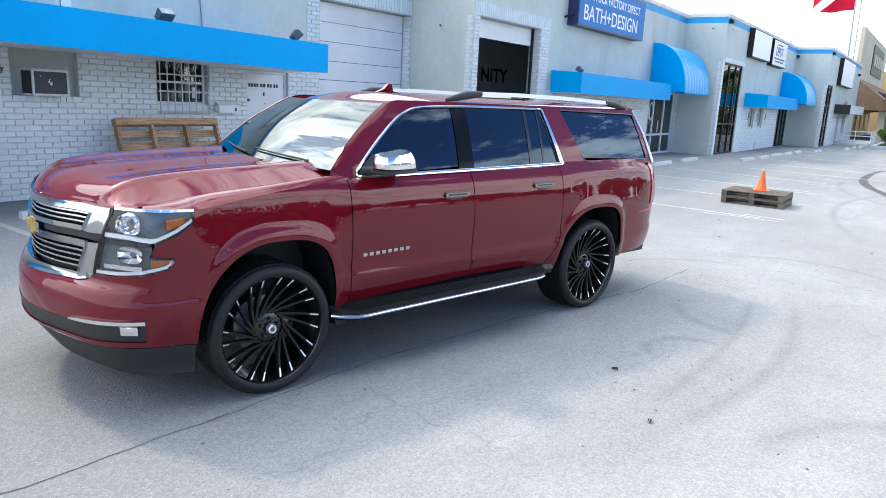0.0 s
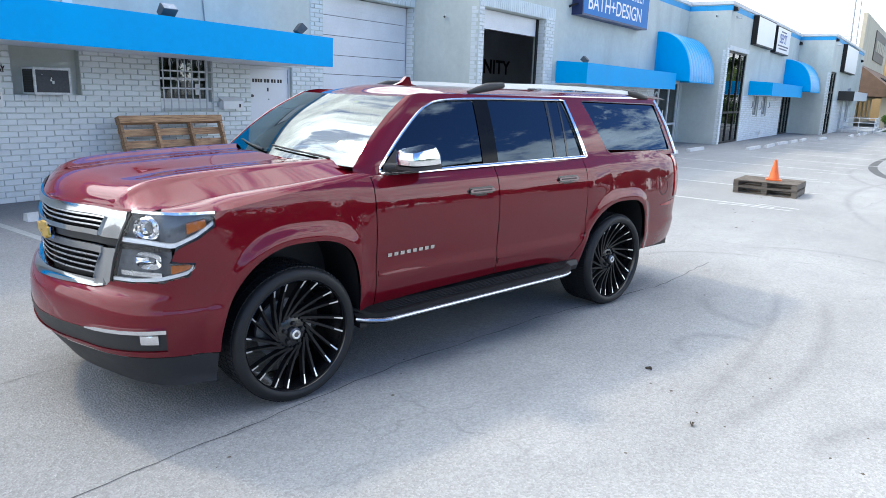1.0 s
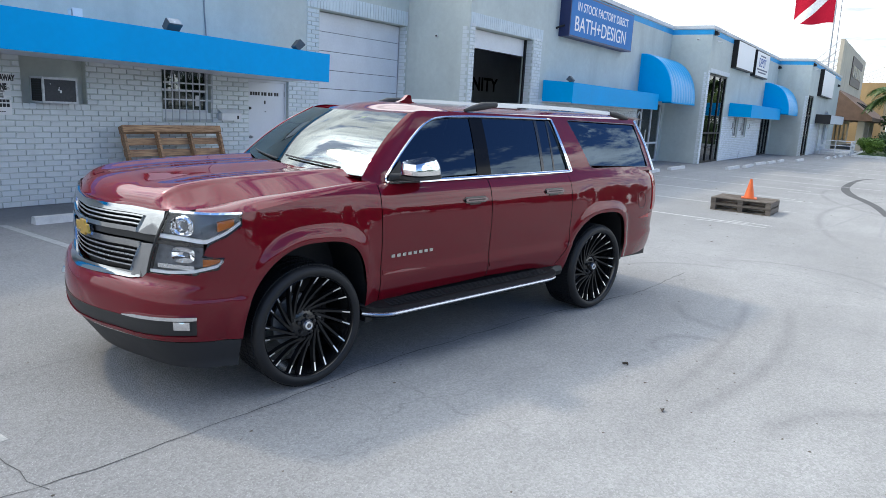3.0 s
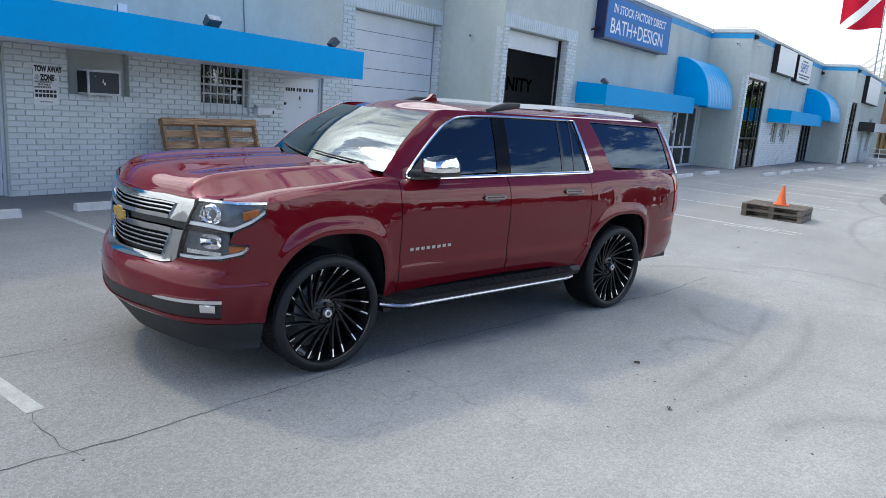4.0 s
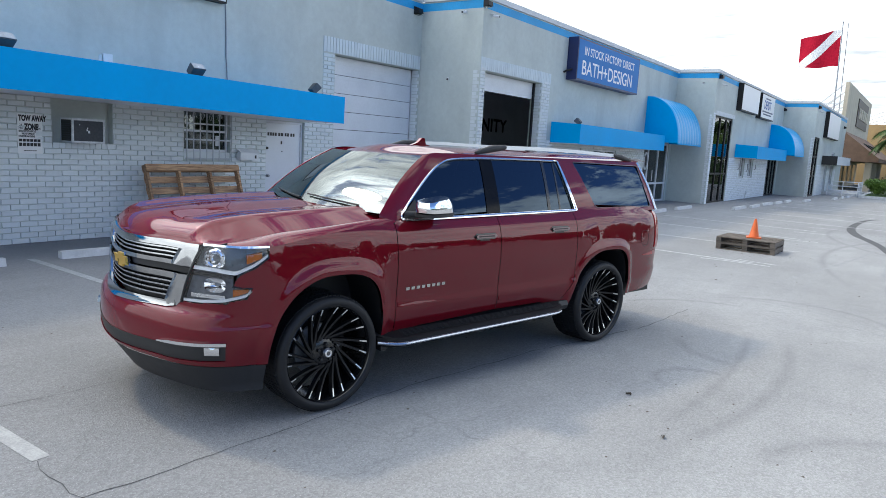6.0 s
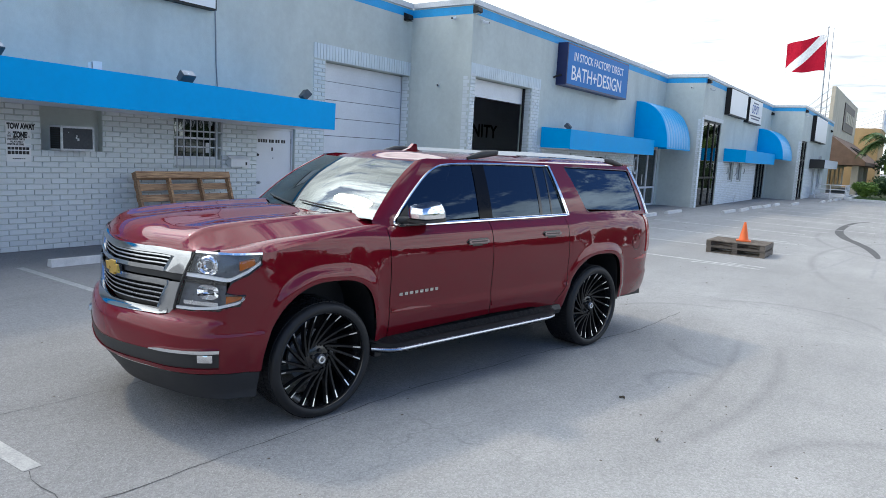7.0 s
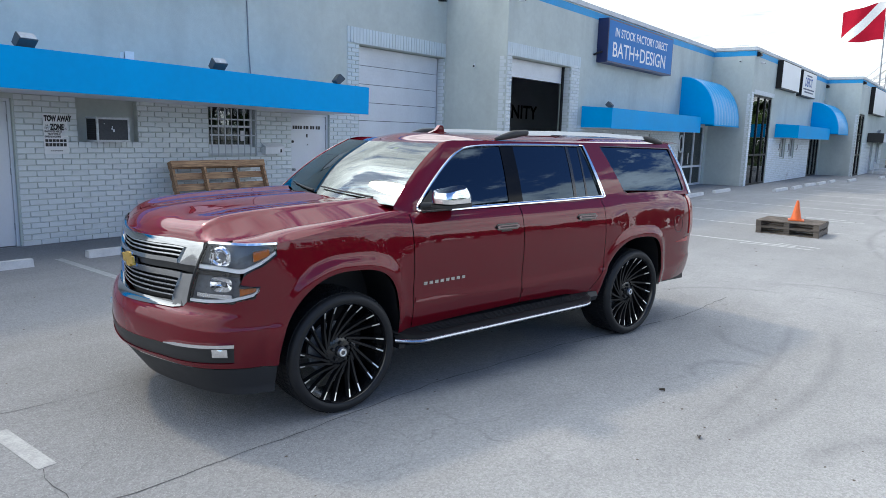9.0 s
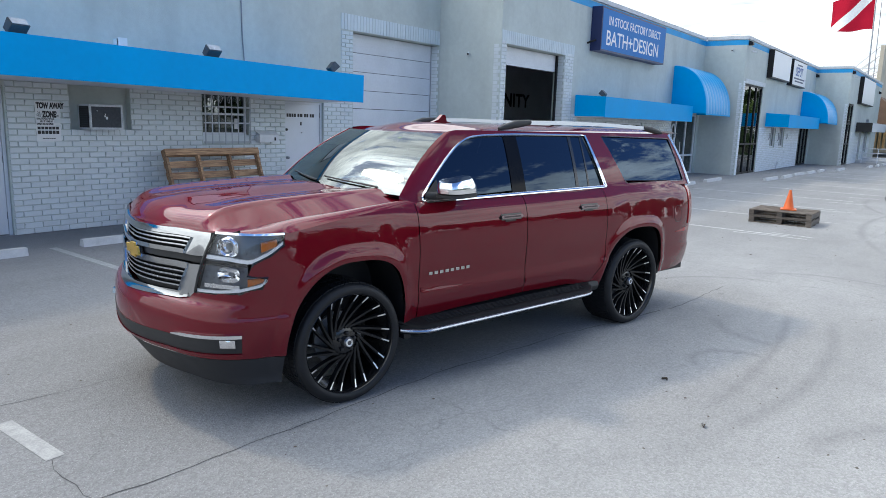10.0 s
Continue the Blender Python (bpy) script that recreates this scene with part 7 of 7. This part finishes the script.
box_sign(31.55, 35.3, 4.30, 5.55, YC, "blank white box sign with a black case")
s2 = box_sign(35.9, 39.3, 4.22, 5.5, YC, "white box sign with blue lettering")
text_obj("lettering", "DEPOT", 0.62, Matrix.Translation((0.62, -0.25, 0.52)) @ Matrix.Rotation(radians(90), 4, "X"), plain("blue_lettering", (0.03, 0.08, 0.30), 0.5), s2, "blue lettering", 0.002, 0.9, 0.01)
for z_, a_, b_ in ((1.02, 0.9, 2.2), (0.34, 0.3, 3.0), (0.20, 0.6, 2.7)):
    part("text_bar", box(a_, b_, -0.253, -0.2485, z_, z_ + 0.07), SIGNNAVY, s2)
box_sign(47.6, 53.8, 3.75, 5.40, YD, "blank white box sign with a stained face")

# ---- things in the car park ----
def pallet(m, wood, label):
    """A timber pallet: three stringers, top boards and bottom boards."""
    p = thing("pallet", label, "pallet", m, "pallets")
    for x in (0.0, 0.55, 1.105):
        part("stringer", box(x, x + 0.10, 0, 1.0, 0.018, 0.115), wood, p, bevel=0.004)
    rnd = random.Random(5)
    for k in range(7):
        y = k * 0.15
        o = part("deck_board", box(0, 1.205, y, y + 0.095, 0.116, 0.135), wood, p, bevel=0.003)
        o.location.x = rnd.uniform(-0.006, 0.006)
    for y in (0.0, 0.45, 0.905):
        part("bottom_board", box(0, 1.205, y, y + 0.095, -0.002, 0.017), wood, p, bevel=0.003)
    return p


# flat on the ground, long side towards -x
flat = pallet(pose(12.45, 0.40, 0.002, 0, 0, -90), GREYWOOD, "weathered grey wooden pallet lying on the asphalt under another")
upper = pallet(pose(12.46, 0.41, 0.141, 0, 0, -90.6), GREYWOOD, "weathered grey wooden pallet stacked on another under a cone")
# leaning against the brick wall, underside outwards
lean = thing("pallet", "tan wooden pallet leaning against the white brick wall", "pallet", pose(3.46, 7.60, 0.01, 71, 0, 0), "pallets")
W_ = 1.98
for x_ in (0.0, 0.63, 1.29, W_ - 0.045):
    part("stringer", box(x_, x_ + 0.045, 0, 1.32, 0.018, 0.115), PALLETWOOD, lean, bevel=0.004)
for k in range(7):
    part("deck_board", box(0, W_, k * 0.2, k * 0.2 + 0.12, -0.002, 0.017), PALLETWOOD, lean, bevel=0.003)
for y_ in (0.0, 1.20):
    part("bottom_board", box(0, W_, y_, y_ + 0.12, 0.116, 0.135), PALLETWOOD, lean, bevel=0.003)

cone = thing("traffic_cone", "orange plastic traffic cone standing on the pallet", "cone", pose(12.95, -0.26, 0.278, 0, 0, 12) @ Matrix.Scale(0.80, 4))
part("base", box(-0.19, 0.19, -0.19, 0.19, 0, 0.03), ORANGE, cone, bevel=0.012)
part("body", lathe([(0.14, 0.028), (0.135, 0.05), (0.125, 0.06), (0.03, 0.52), (0.026, 0.53), (0.018, 0.53)], 28), ORANGE, cone, smooth=True)

# pebbles and leaf litter on the asphalt
lit = bmesh.new()
rnd = random.Random(11)
for k in range(420):
    x, y = rnd.uniform(-3, 26), rnd.uniform(-6, 7.5)
    if k < 150:
        x, y = rnd.uniform(-2.5, 8), rnd.uniform(-4.5, 3.5)
    r = rnd.uniform(0.004, 0.013) * (1 + (x > 8))
    a = rnd.uniform(0, 6.28)
    pts = [(x + r * math.cos(a + j * math.tau / 5) * rnd.uniform(0.6, 1.4), y + r * math.sin(a + j * math.tau / 5) * rnd.uniform(0.5, 1.2)) for j in range(5)]
    low = [lit.verts.new((p, q, 0.001)) for p, q in pts]
    top = lit.verts.new((x, y, r * 0.55))
    for j in range(5):
        lit.faces.new((low[j], low[(j + 1) % 5], top))
tagged(obj("gravel", lit, plain("dark_debris", (0.10, 0.085, 0.07), 0.9, vary=0.5, scale=3)), "scattered small stones and leaf bits on the asphalt", "gravel", kind="stuff")
for x_, y_, a_ in ((1.23, -2.05, 20), (1.9, -1.55, 70)):
    lf = thing("dry_leaf", "small curled brown dry leaf on the asphalt", "leaf", pose(x_, y_, 0.002, 0, 0, a_), "dry leaves")
    part("blade", grid(lambda u, v: ((u - 0.5) * 0.055, (v - 0.5) * 0.03 * math.sin(math.pi * (0.08 + u * 0.84)), 0.016 * (2 * v - 1) ** 2 + 0.006 * math.sin(u * 5)), 10, 6), plain("dry_leaf_brown", (0.06, 0.048, 0.036), 0.8), lf)

# ---- the far end ----
kerb = obj("kerb", boxes([(49.6, 49.8, -40, 0.4, 0, 0.15), (49.6, 60, 0.4, 0.6, 0, 0.15)]), CONCRETE, bevel=0.02)
tagged(kerb, "pale concrete kerb at the end of the car park", "kerb", kind="structure")
GRASSM = leaf_mat("grass", (0.035, 0.085, 0.018), (0.08, 0.14, 0.03))
tagged(obj("lawn", box(49.8, 140, -60, 0.4, 0.01, 0.10), plain("lawn_soil", (0.05, 0.075, 0.025), 0.95, vary=0.3, scale=1)), "green lawn strip behind the kerb", "lawn", kind="structure")
gr = bmesh.new()
for k in range(5000):
    x, y = 49.85 + abs(rnd.gauss(0, 3.0)), rnd.uniform(-14, 0.3)
    h, a = rnd.uniform(0.05, 0.13), rnd.uniform(0, 3.1)
    c, s = 0.012 * math.cos(a), 0.012 * math.sin(a)
    v = [gr.verts.new((x - c, y - s, 0.095)), gr.verts.new((x + c, y + s, 0.095)), gr.verts.new((x + s * 2, y + c * 2, 0.095 + h))]
    gr.faces.new(v)
tagged(obj("grass", gr, GRASSM), "short green grass on the lawn", "grass", kind="stuff")

HEDGE = leaf_mat("bright_hedge_leaves", (0.06, 0.13, 0.015), (0.16, 0.26, 0.03))
BUSH = leaf_mat("dark_bush_leaves", (0.015, 0.045, 0.012), (0.05, 0.10, 0.025))
BARK = plain("grey_bark", (0.16, 0.14, 0.12), 0.9, vary=0.3, scale=6, grain=0.01)


def leaves(bm, centre, radii, count, size, seed):
    r = random.Random(seed)
    lumps = [(Vector((r.uniform(-0.6, 0.6) * radii[0], r.uniform(-0.6, 0.6) * radii[1], r.uniform(-0.3, 0.6) * radii[2])), r.uniform(0.45, 0.7)) for _ in range(9)]
    for _ in range(count):
        o, k = r.choice(lumps)
        d = Vector((r.gauss(0, 1), r.gauss(0, 1), r.gauss(0, 1))).normalized() * (0.75 + 0.3 * r.random())
        p = Vector(centre) + o + Vector((d.x * radii[0], d.y * radii[1], d.z * radii[2])) * k
        if p.z < 0.05:
            continue
        t = Vector((r.uniform(-1, 1), r.uniform(-1, 1), r.uniform(-0.6, 1))).normalized()
        s = t.cross(d).normalized() * size * 0.35
        t = t * size * r.uniform(0.6, 1.2)
        v = [bm.verts.new(p), bm.verts.new(p + t * 0.5 + s), bm.verts.new(p + t), bm.verts.new(p + t * 0.5 - s)]
        bm.faces.new(v)


def bush(x, y, radii, mat, count, size, seed, label):
    b = thing("bush", label, "bush", pose(x, y, 0.09), "bushes")
    st = bmesh.new()
    r = random.Random(seed)
    for _ in range(6):
        tube([(0, 0, 0), (r.uniform(-.3, .3) * radii[0], r.uniform(-.3, .3) * radii[1], radii[2] * 0.6), (r.uniform(-.6, .6) * radii[0], r.uniform(-.6, .6) * radii[1], radii[2] * 1.2)], [0.05, 0.035, 0.012], 6, st)
    part("stems", st, BARK, b)
    bm = bmesh.new()
    leaves(bm, (0, 0, radii[2] * 0.85), radii, count, size, seed)
    part("crown", bm, mat, b)
    return b


bush(54.2, -0.1, (0.9, 0.75, 0.6), HEDGE, 2600, 0.14, 1, "trimmed bright green hedge bush on the lawn")
bush(56.5, -1.6, (1.3, 1.2, 0.95), BUSH, 2600, 0.18, 2, "dense dark green bush on the lawn")
bush(57.5, -3.4, (1.4, 1.4, 1.05), BUSH, 2600, 0.18, 3, "dense dark green bush on the lawn")
bush(59.5, -5.6, (1.6, 1.6, 1.2), BUSH, 2600, 0.2, 4, "dense dark green bush on the lawn")
bush(60.5, -8.5, (1.8, 1.8, 1.5), BUSH, 2600, 0.2, 6, "dense dark green bush on the lawn")
bush(62.0, -12.0, (2.2, 2.2, 1.9), BUSH, 2600, 0.22, 7, "dense dark green bush on the lawn")


FROND = leaf_mat("palm_frond_green", (0.035, 0.085, 0.015), (0.09, 0.16, 0.035))


def palm(x, y, h, lean_x, lean_y, seed, spread):
    p = thing("palm_tree", "palm tree with a slender leaning trunk and drooping green fronds", "tree", pose(x, y, 0.09), "palms")
    pts = [(lean_x * (k / 10) ** 2, lean_y * (k / 10) ** 2, h * k / 10) for k in range(11)]
    part("trunk", tube(pts, [0.16 - 0.007 * k for k in range(11)], 10), BARK, p, smooth=True)
    r = random.Random(seed)
    top = Vector(pts[-1])
    for k in range(28):
        a = k * 2.4 + r.uniform(-0.2, 0.2)
        up = r.uniform(-0.1, 1.0)
        ln = spread * r.uniform(0.8, 1.15)
        bm = bmesh.new()
        spine = []
        for i in range(9):
            t = i / 8
            spine.append(top + Vector((math.cos(a) * ln * t * (1 - 0.12 * t), math.sin(a) * ln * t * (1 - 0.12 * t), ln * (up * t - (0.65 + 0.45 * up) * t * t))))
        tube(spine, [0.025 - 0.0025 * i for i in range(9)], 5, bm)
        side = Vector((-math.sin(a), math.cos(a), 0))
        for i in range(26):
            t = 0.12 + 0.86 * i / 26
            q = spine[0].lerp(spine[0], 0)
            f = t * 8
            j = min(int(f), 7)
            q = spine[j].lerp(spine[j + 1], f - j)
            for sg_ in (-1, 1):
                l_ = 0.62 * spread / 2 * math.sin(math.pi * min(1, t * 0.9 + 0.12)) + 0.08
                e = q + side * sg_ * l_ * 0.85 + Vector((math.cos(a), math.sin(a), 0)) * l_ * 0.4 + Vector((0, 0, -l_ * r.uniform(0.25, 0.6)))
                w = Vector((math.cos(a), math.sin(a), 0)) * 0.06
                v = [bm.verts.new(q - w), bm.verts.new(q + w), bm.verts.new(e)]
                bm.faces.new(v)
        part("frond", bm, FROND, p)
    return p


palm(61.0, -1.7, 4.4, 0.4, 0.9, 3, 2.4)
palm(66.5, -3.2, 5.0, -0.3, -0.4, 8, 2.5)

def leafy_tree(x, y, h, r, seed):
    """A tapered trunk with limbs and an uneven crown of small leaf clumps."""
    t = thing("tree", "leafy green tree behind the lawn", "tree", pose(x, y, 0.0), "lawn trees")
    q = random.Random(seed)
    tr = tube([(0, 0, 0), (0.1, 0.05, h * 0.35), (0.0, 0.2, h * 0.6)], [0.2, 0.15, 0.1], 8)
    for k in range(6):
        a = k * 1.05 + q.uniform(-0.3, 0.3)
        tube([(0.05, 0.1, h * 0.4), (math.cos(a) * r * 0.4, math.sin(a) * r * 0.4, h * 0.6), (math.cos(a) * r * 0.8, math.sin(a) * r * 0.8, h * q.uniform(0.7, 0.9))], [0.08, 0.05, 0.02], 6, tr)
    part("trunk", tr, BARK, t, smooth=True)
    cr = bmesh.new()
    leaves(cr, (0, 0, h * 0.68), (r, r, h * 0.36), 2600, 0.3, seed)
    part("crown", cr, HEDGE if seed % 2 else BUSH, t)
    return t


for x_, y_, h_, r_, s_ in ((70.5, -2.6, 3.8, 2.0, 41), (78.0, -1.6, 4.6, 2.4, 40), (72.0, -6.4, 4.4, 2.3, 43), (76.0, -5.2, 4.6, 2.3, 31), (80.0, -9.0, 5.4, 2.8, 32), (84.0, -13.5, 5.0, 2.6, 33), (74.0, -12.5, 4.2, 2.2, 35), (90.0, -6.0, 5.2, 2.6, 37), (96.0, -18.0, 6.0, 3.2, 38)):
    leafy_tree(x_, y_, h_, r_, s_)

# white ramp railing at the far shop door
rail_ = thing("handrail", "white tubular ramp railing before the far shop", "railing", pose(50.3, 0.75, 0.0))
for x_ in (0, 1.0, 2.0, 3.0):
    part("post", tube([(x_, 0, 0), (x_, 0, 0.95)], 0.028, 8), WHITE, rail_)
for z_ in (0.35, 0.65, 0.95):
    part("bar", tube([(-0.02, 0, z_), (3.02, 0, z_)], 0.024, 8), WHITE, rail_)
for x_ in (0.0,):
    for y_ in (0.9, 1.8):
        part("post", tube([(x_, y_, 0), (x_, y_, 0.95)], 0.028, 8), WHITE, rail_)
    for z_ in (0.35, 0.65, 0.95):
        part("bar", tube([(x_, 0, z_), (x_, 1.82, z_)], 0.024, 8), WHITE, rail_)
tagged(obj("ramp", box(50.4, 58, 0.85, 2.88, 0, 0.16), CONCRETE), "low concrete landing before the far shop", "ramp", kind="structure")

# the beige building behind
BEIGE = stucco_mat("beige_stucco", (0.60, 0.53, 0.41), 0.4)
TAN = stucco_mat("ochre_stucco", (0.48, 0.32, 0.15), 0.3)
BROWN = plain("brown_shingles", (0.22, 0.135, 0.09), 0.85, vary=0.25, scale=2, grain=0.02)
bb = thing("building", "beige two-storey commercial building with a brown mansard roof", "building", pose(64.5, 3.5, 0))
part("wall", boxes([(0, 24, 0, 0.3, 4.8, 9.0), (0, 0.3, 0.3, 14, 4.8, 6.4), (0.0, 24, 0.0, 0.3, 2.7, 4.8), (-0.0, 24, 0.3, 14, 2.4, 2.7)]), BEIGE, bb, "beige stucco upper wall")
part("lower_wall", boxes([(1.0, 24, 0.6, 0.9, 0, 2.4), (0, 0.5, -2.4, -1.9, 0, 2.4), (6.0, 6.5, -2.4, -1.9, 0, 2.4), (12, 12.5, -2.4, -1.9, 0, 2.4)]), BEIGE, bb, "beige lower wall and columns")
for k in range(5):
    part("window", box(2 + k * 4.2, 4.6 + k * 4.2, 0.56, 0.60, 0.5, 2.2), GLASSDARK, bb, "dark shop window")
part("roof", prism([(0.0, 5.0), (-2.9, 2.75), (-2.9, 2.45), (0.0, 2.45)], 25.5, (-1.0, -0.01, 0), (0, 1, 0), (0, 0, 1)), BROWN, bb, "brown shingled mansard roof")
part("sign_panel", box(9, 20, -0.08, -0.003, 5.8, 8.4), plain("dark_bronze_sign", (0.10, 0.08, 0.06), 0.6), bb, "dark bronze sign panel")
for k in range(5):
    part("sign_bar", box(10 + k * 1.9, 11.4 + k * 1.9, -0.14, -0.085, 6.6, 7.6), BEIGE, bb)
for k in range(9):
    part("roof_letter", tube([(3.5 + k * 1.1, -2.0 - 0.1 * (k % 2), 3.35 + 0.15 * (k % 3)), (4.4 + k * 1.1, -1.2, 3.9 + 0.2 * (k % 2))], 0.06, 6), BLACKMETAL, bb)
part("window", box(-0.01, -0.004, 1.4, 2.0, 6.0, 6.3), BLACK, bb)
for x_ in (0.15, 4.0):
    for k in range(5):
        part("brace", tube([(x_, 0.35, 8.9 - k * 0.75), (x_, 2.9 - k * 0.45, 6.4)], 0.05, 6), WHITE, bb, "pale steel sign brace")
    part("brace", tube([(x_, 0.35, 7.2), (x_, 2.6, 7.2)], 0.04, 6), WHITE, bb)
b2 = thing("building", "ochre commercial building with a white roof sign frame", "building", pose(92.0, 1.2, 0))
part("wall", boxes([(0, 12, 0, 9, 0, 7.0)]), TAN, b2, "ochre stucco wall")
part("sign_panel", box(3, 14, -0.1, 0.1, 7.0, 9.4), SIGNWHITE, b2, "white sign panel")
for k in range(5):
    part("brace", tube([(3, 0.1, 9.3 - k * 0.5), (3, 5 - k * 0.8, 7.0)], 0.05, 6), WHITE, b2, "pale steel sign brace")

bill = thing("billboard", "bright blue billboard on a steel pole", "billboard", pose(110, -0.6, 0))
part("pole", tube([(0.4, 0, 0), (0.4, 0, 8.2)], 0.35, 12), GALV, bill)
part("panel", box(-0.2, 0.2, -7.0, 1.45, 8.35, 10.5), plain("billboard_blue", (0.01, 0.22, 0.75), 0.4), bill, "blue advertising face")
part("catwalk", box(-0.9, 0.3, -7.0, 1.9, 8.05, 8.15), GALV, bill)
part("picture_bar", box(-0.212, -0.202, -6.0, 0.8, 8.9, 9.2), WHITE, bill)

# flagpoles on the far roof
FLAGRED = plain("faded_red_cloth", (0.40, 0.012, 0.032), 0.85, vary=0.15, scale=1, spec=0.05)
FLAGWHITE = plain("white_cloth", (0.75, 0.74, 0.72), 0.8)
fp = thing("flagpole", "steel flagpole with a red flag and white diagonal stripe", "flagpole", pose(58.0, 3.75, 5.25))
part("pole", tube([(0, -0.07, 0), (0, 0.0, 2.5), (0, 0.12, 7.45)], [0.055, 0.05, 0.035], 10), GALV, fp)
part("finial", ball((0, 0.12, 7.5), 0.06), GALV, fp, smooth=True)


def flag_pt(u, v):
    w = 0.16 * math.sin(u * 7 + v * 1.2) * u ** 0.5
    return (w, 0.16 - 0.07 * (1 - v) + 2.75 * u, 4.25 + 2.72 * v - 0.62 * u * (0.25 + 0.75 * v) + 0.05 * math.sin(u * 9))


fl = grid(flag_pt, 120, 100)
fl.faces.ensure_lookup_table()
for n_, f in enumerate(fl.faces):
    u_, v_ = (n_ // 100 + 0.5) / 120, (n_ % 100 + 0.5) / 100
    f.material_index = 1 if abs(u_ + v_ - 1.0) < 0.17 else 0
part("flag", fl, [FLAGRED, FLAGWHITE], fp, "red cloth flag with a white diagonal stripe", smooth=True)
fp2 = thing("flagpole", "bare thin steel flagpole on the roof", "flagpole", pose(58.3, 3.42, 5.25))
part("pole", tube([(0, -0.07, 0), (0, 0.12, 7.5)], [0.035, 0.022], 8), GALV, fp2)

# roof-edge pipes and lamps
for x0_, y_ in ((XC + 0.4, YC), (XD + 0.4, YD), (XC - 1.4, YB + 0.4)):
    rp = thing("roof_conduit", "thin pale conduit along the roof edge", "pipe", pose(x0_, y_ + 0.12, TOP + 0.128), "roof conduits")
    part("pipe", tube([(0, 0.3, 0.0), (0, 0.3, 0.12), (0.0, 1.4, 0.13), (0, 1.5, 0.0)], 0.02, 6), WHITE, rp)

# a parked car at the far kerb
pc = thing("car", "dark grey parked car behind the far kerb", "car", pose(53.0, -4.75, 0.10, 0, 0, 90))
DARKPAINT = plain("dark_grey_car_paint", (0.03, 0.035, 0.04), 0.3, metal=0.4, coat=0.8)
part("body", prism([(-2.2, 0.35), (2.2, 0.35), (2.25, 0.75), (1.4, 0.95), (-1.9, 0.98), (-2.25, 0.8)], 1.75, (0, 0.875, 0), (1, 0, 0), (0, 0, 1)), DARKPAINT, pc, bevel=0.06)
part("cabin", prism([(-1.7, 0.97), (0.9, 0.95), (0.2, 1.42), (-1.2, 1.45)], 1.5, (0, 0.75, 0), (1, 0, 0), (0, 0, 1)), GLASSDARK, pc, "dark windows", bevel=0.05)
for x_ in (-1.4, 1.4):
    for y_ in (-0.88, 0.66):
        w_ = part("wheel", lathe([(0.2, 0), (0.33, 0.01), (0.34, 0.1), (0.33, 0.21), (0.2, 0.22)], 28, "y"), RUBBER, pc)
        w_.location = (x_, y_, 0.34)
        part("rim", lathe([(0.001, 0.02), (0.2, 0.03), (0.2, 0.19), (0.001, 0.2)], 20, "y"), ALU, w_)

# a row of trees across the car park, behind the walker
row = bmesh.new()
rt = random.Random(21)
for k in range(34):
    x = -45 + k * 3.3 + rt.uniform(-1.2, 1.2)
    y = -46 + rt.uniform(-3, 3)
    h = rt.uniform(2.6, 4.0)
    tube([(x, y, 0), (x + 0.2, y, h * 0.6), (x + 0.1, y + 0.2, h * 1.3)], [0.28, 0.2, 0.08], 7, row)
    leaves(row, (x, y, h), (3.3, 2.6, h * 0.85), 1900, 0.55, 100 + k)
tagged(obj("tree_row", row, BUSH), "far row of dense green trees across the car park", "trees", kind="stuff")
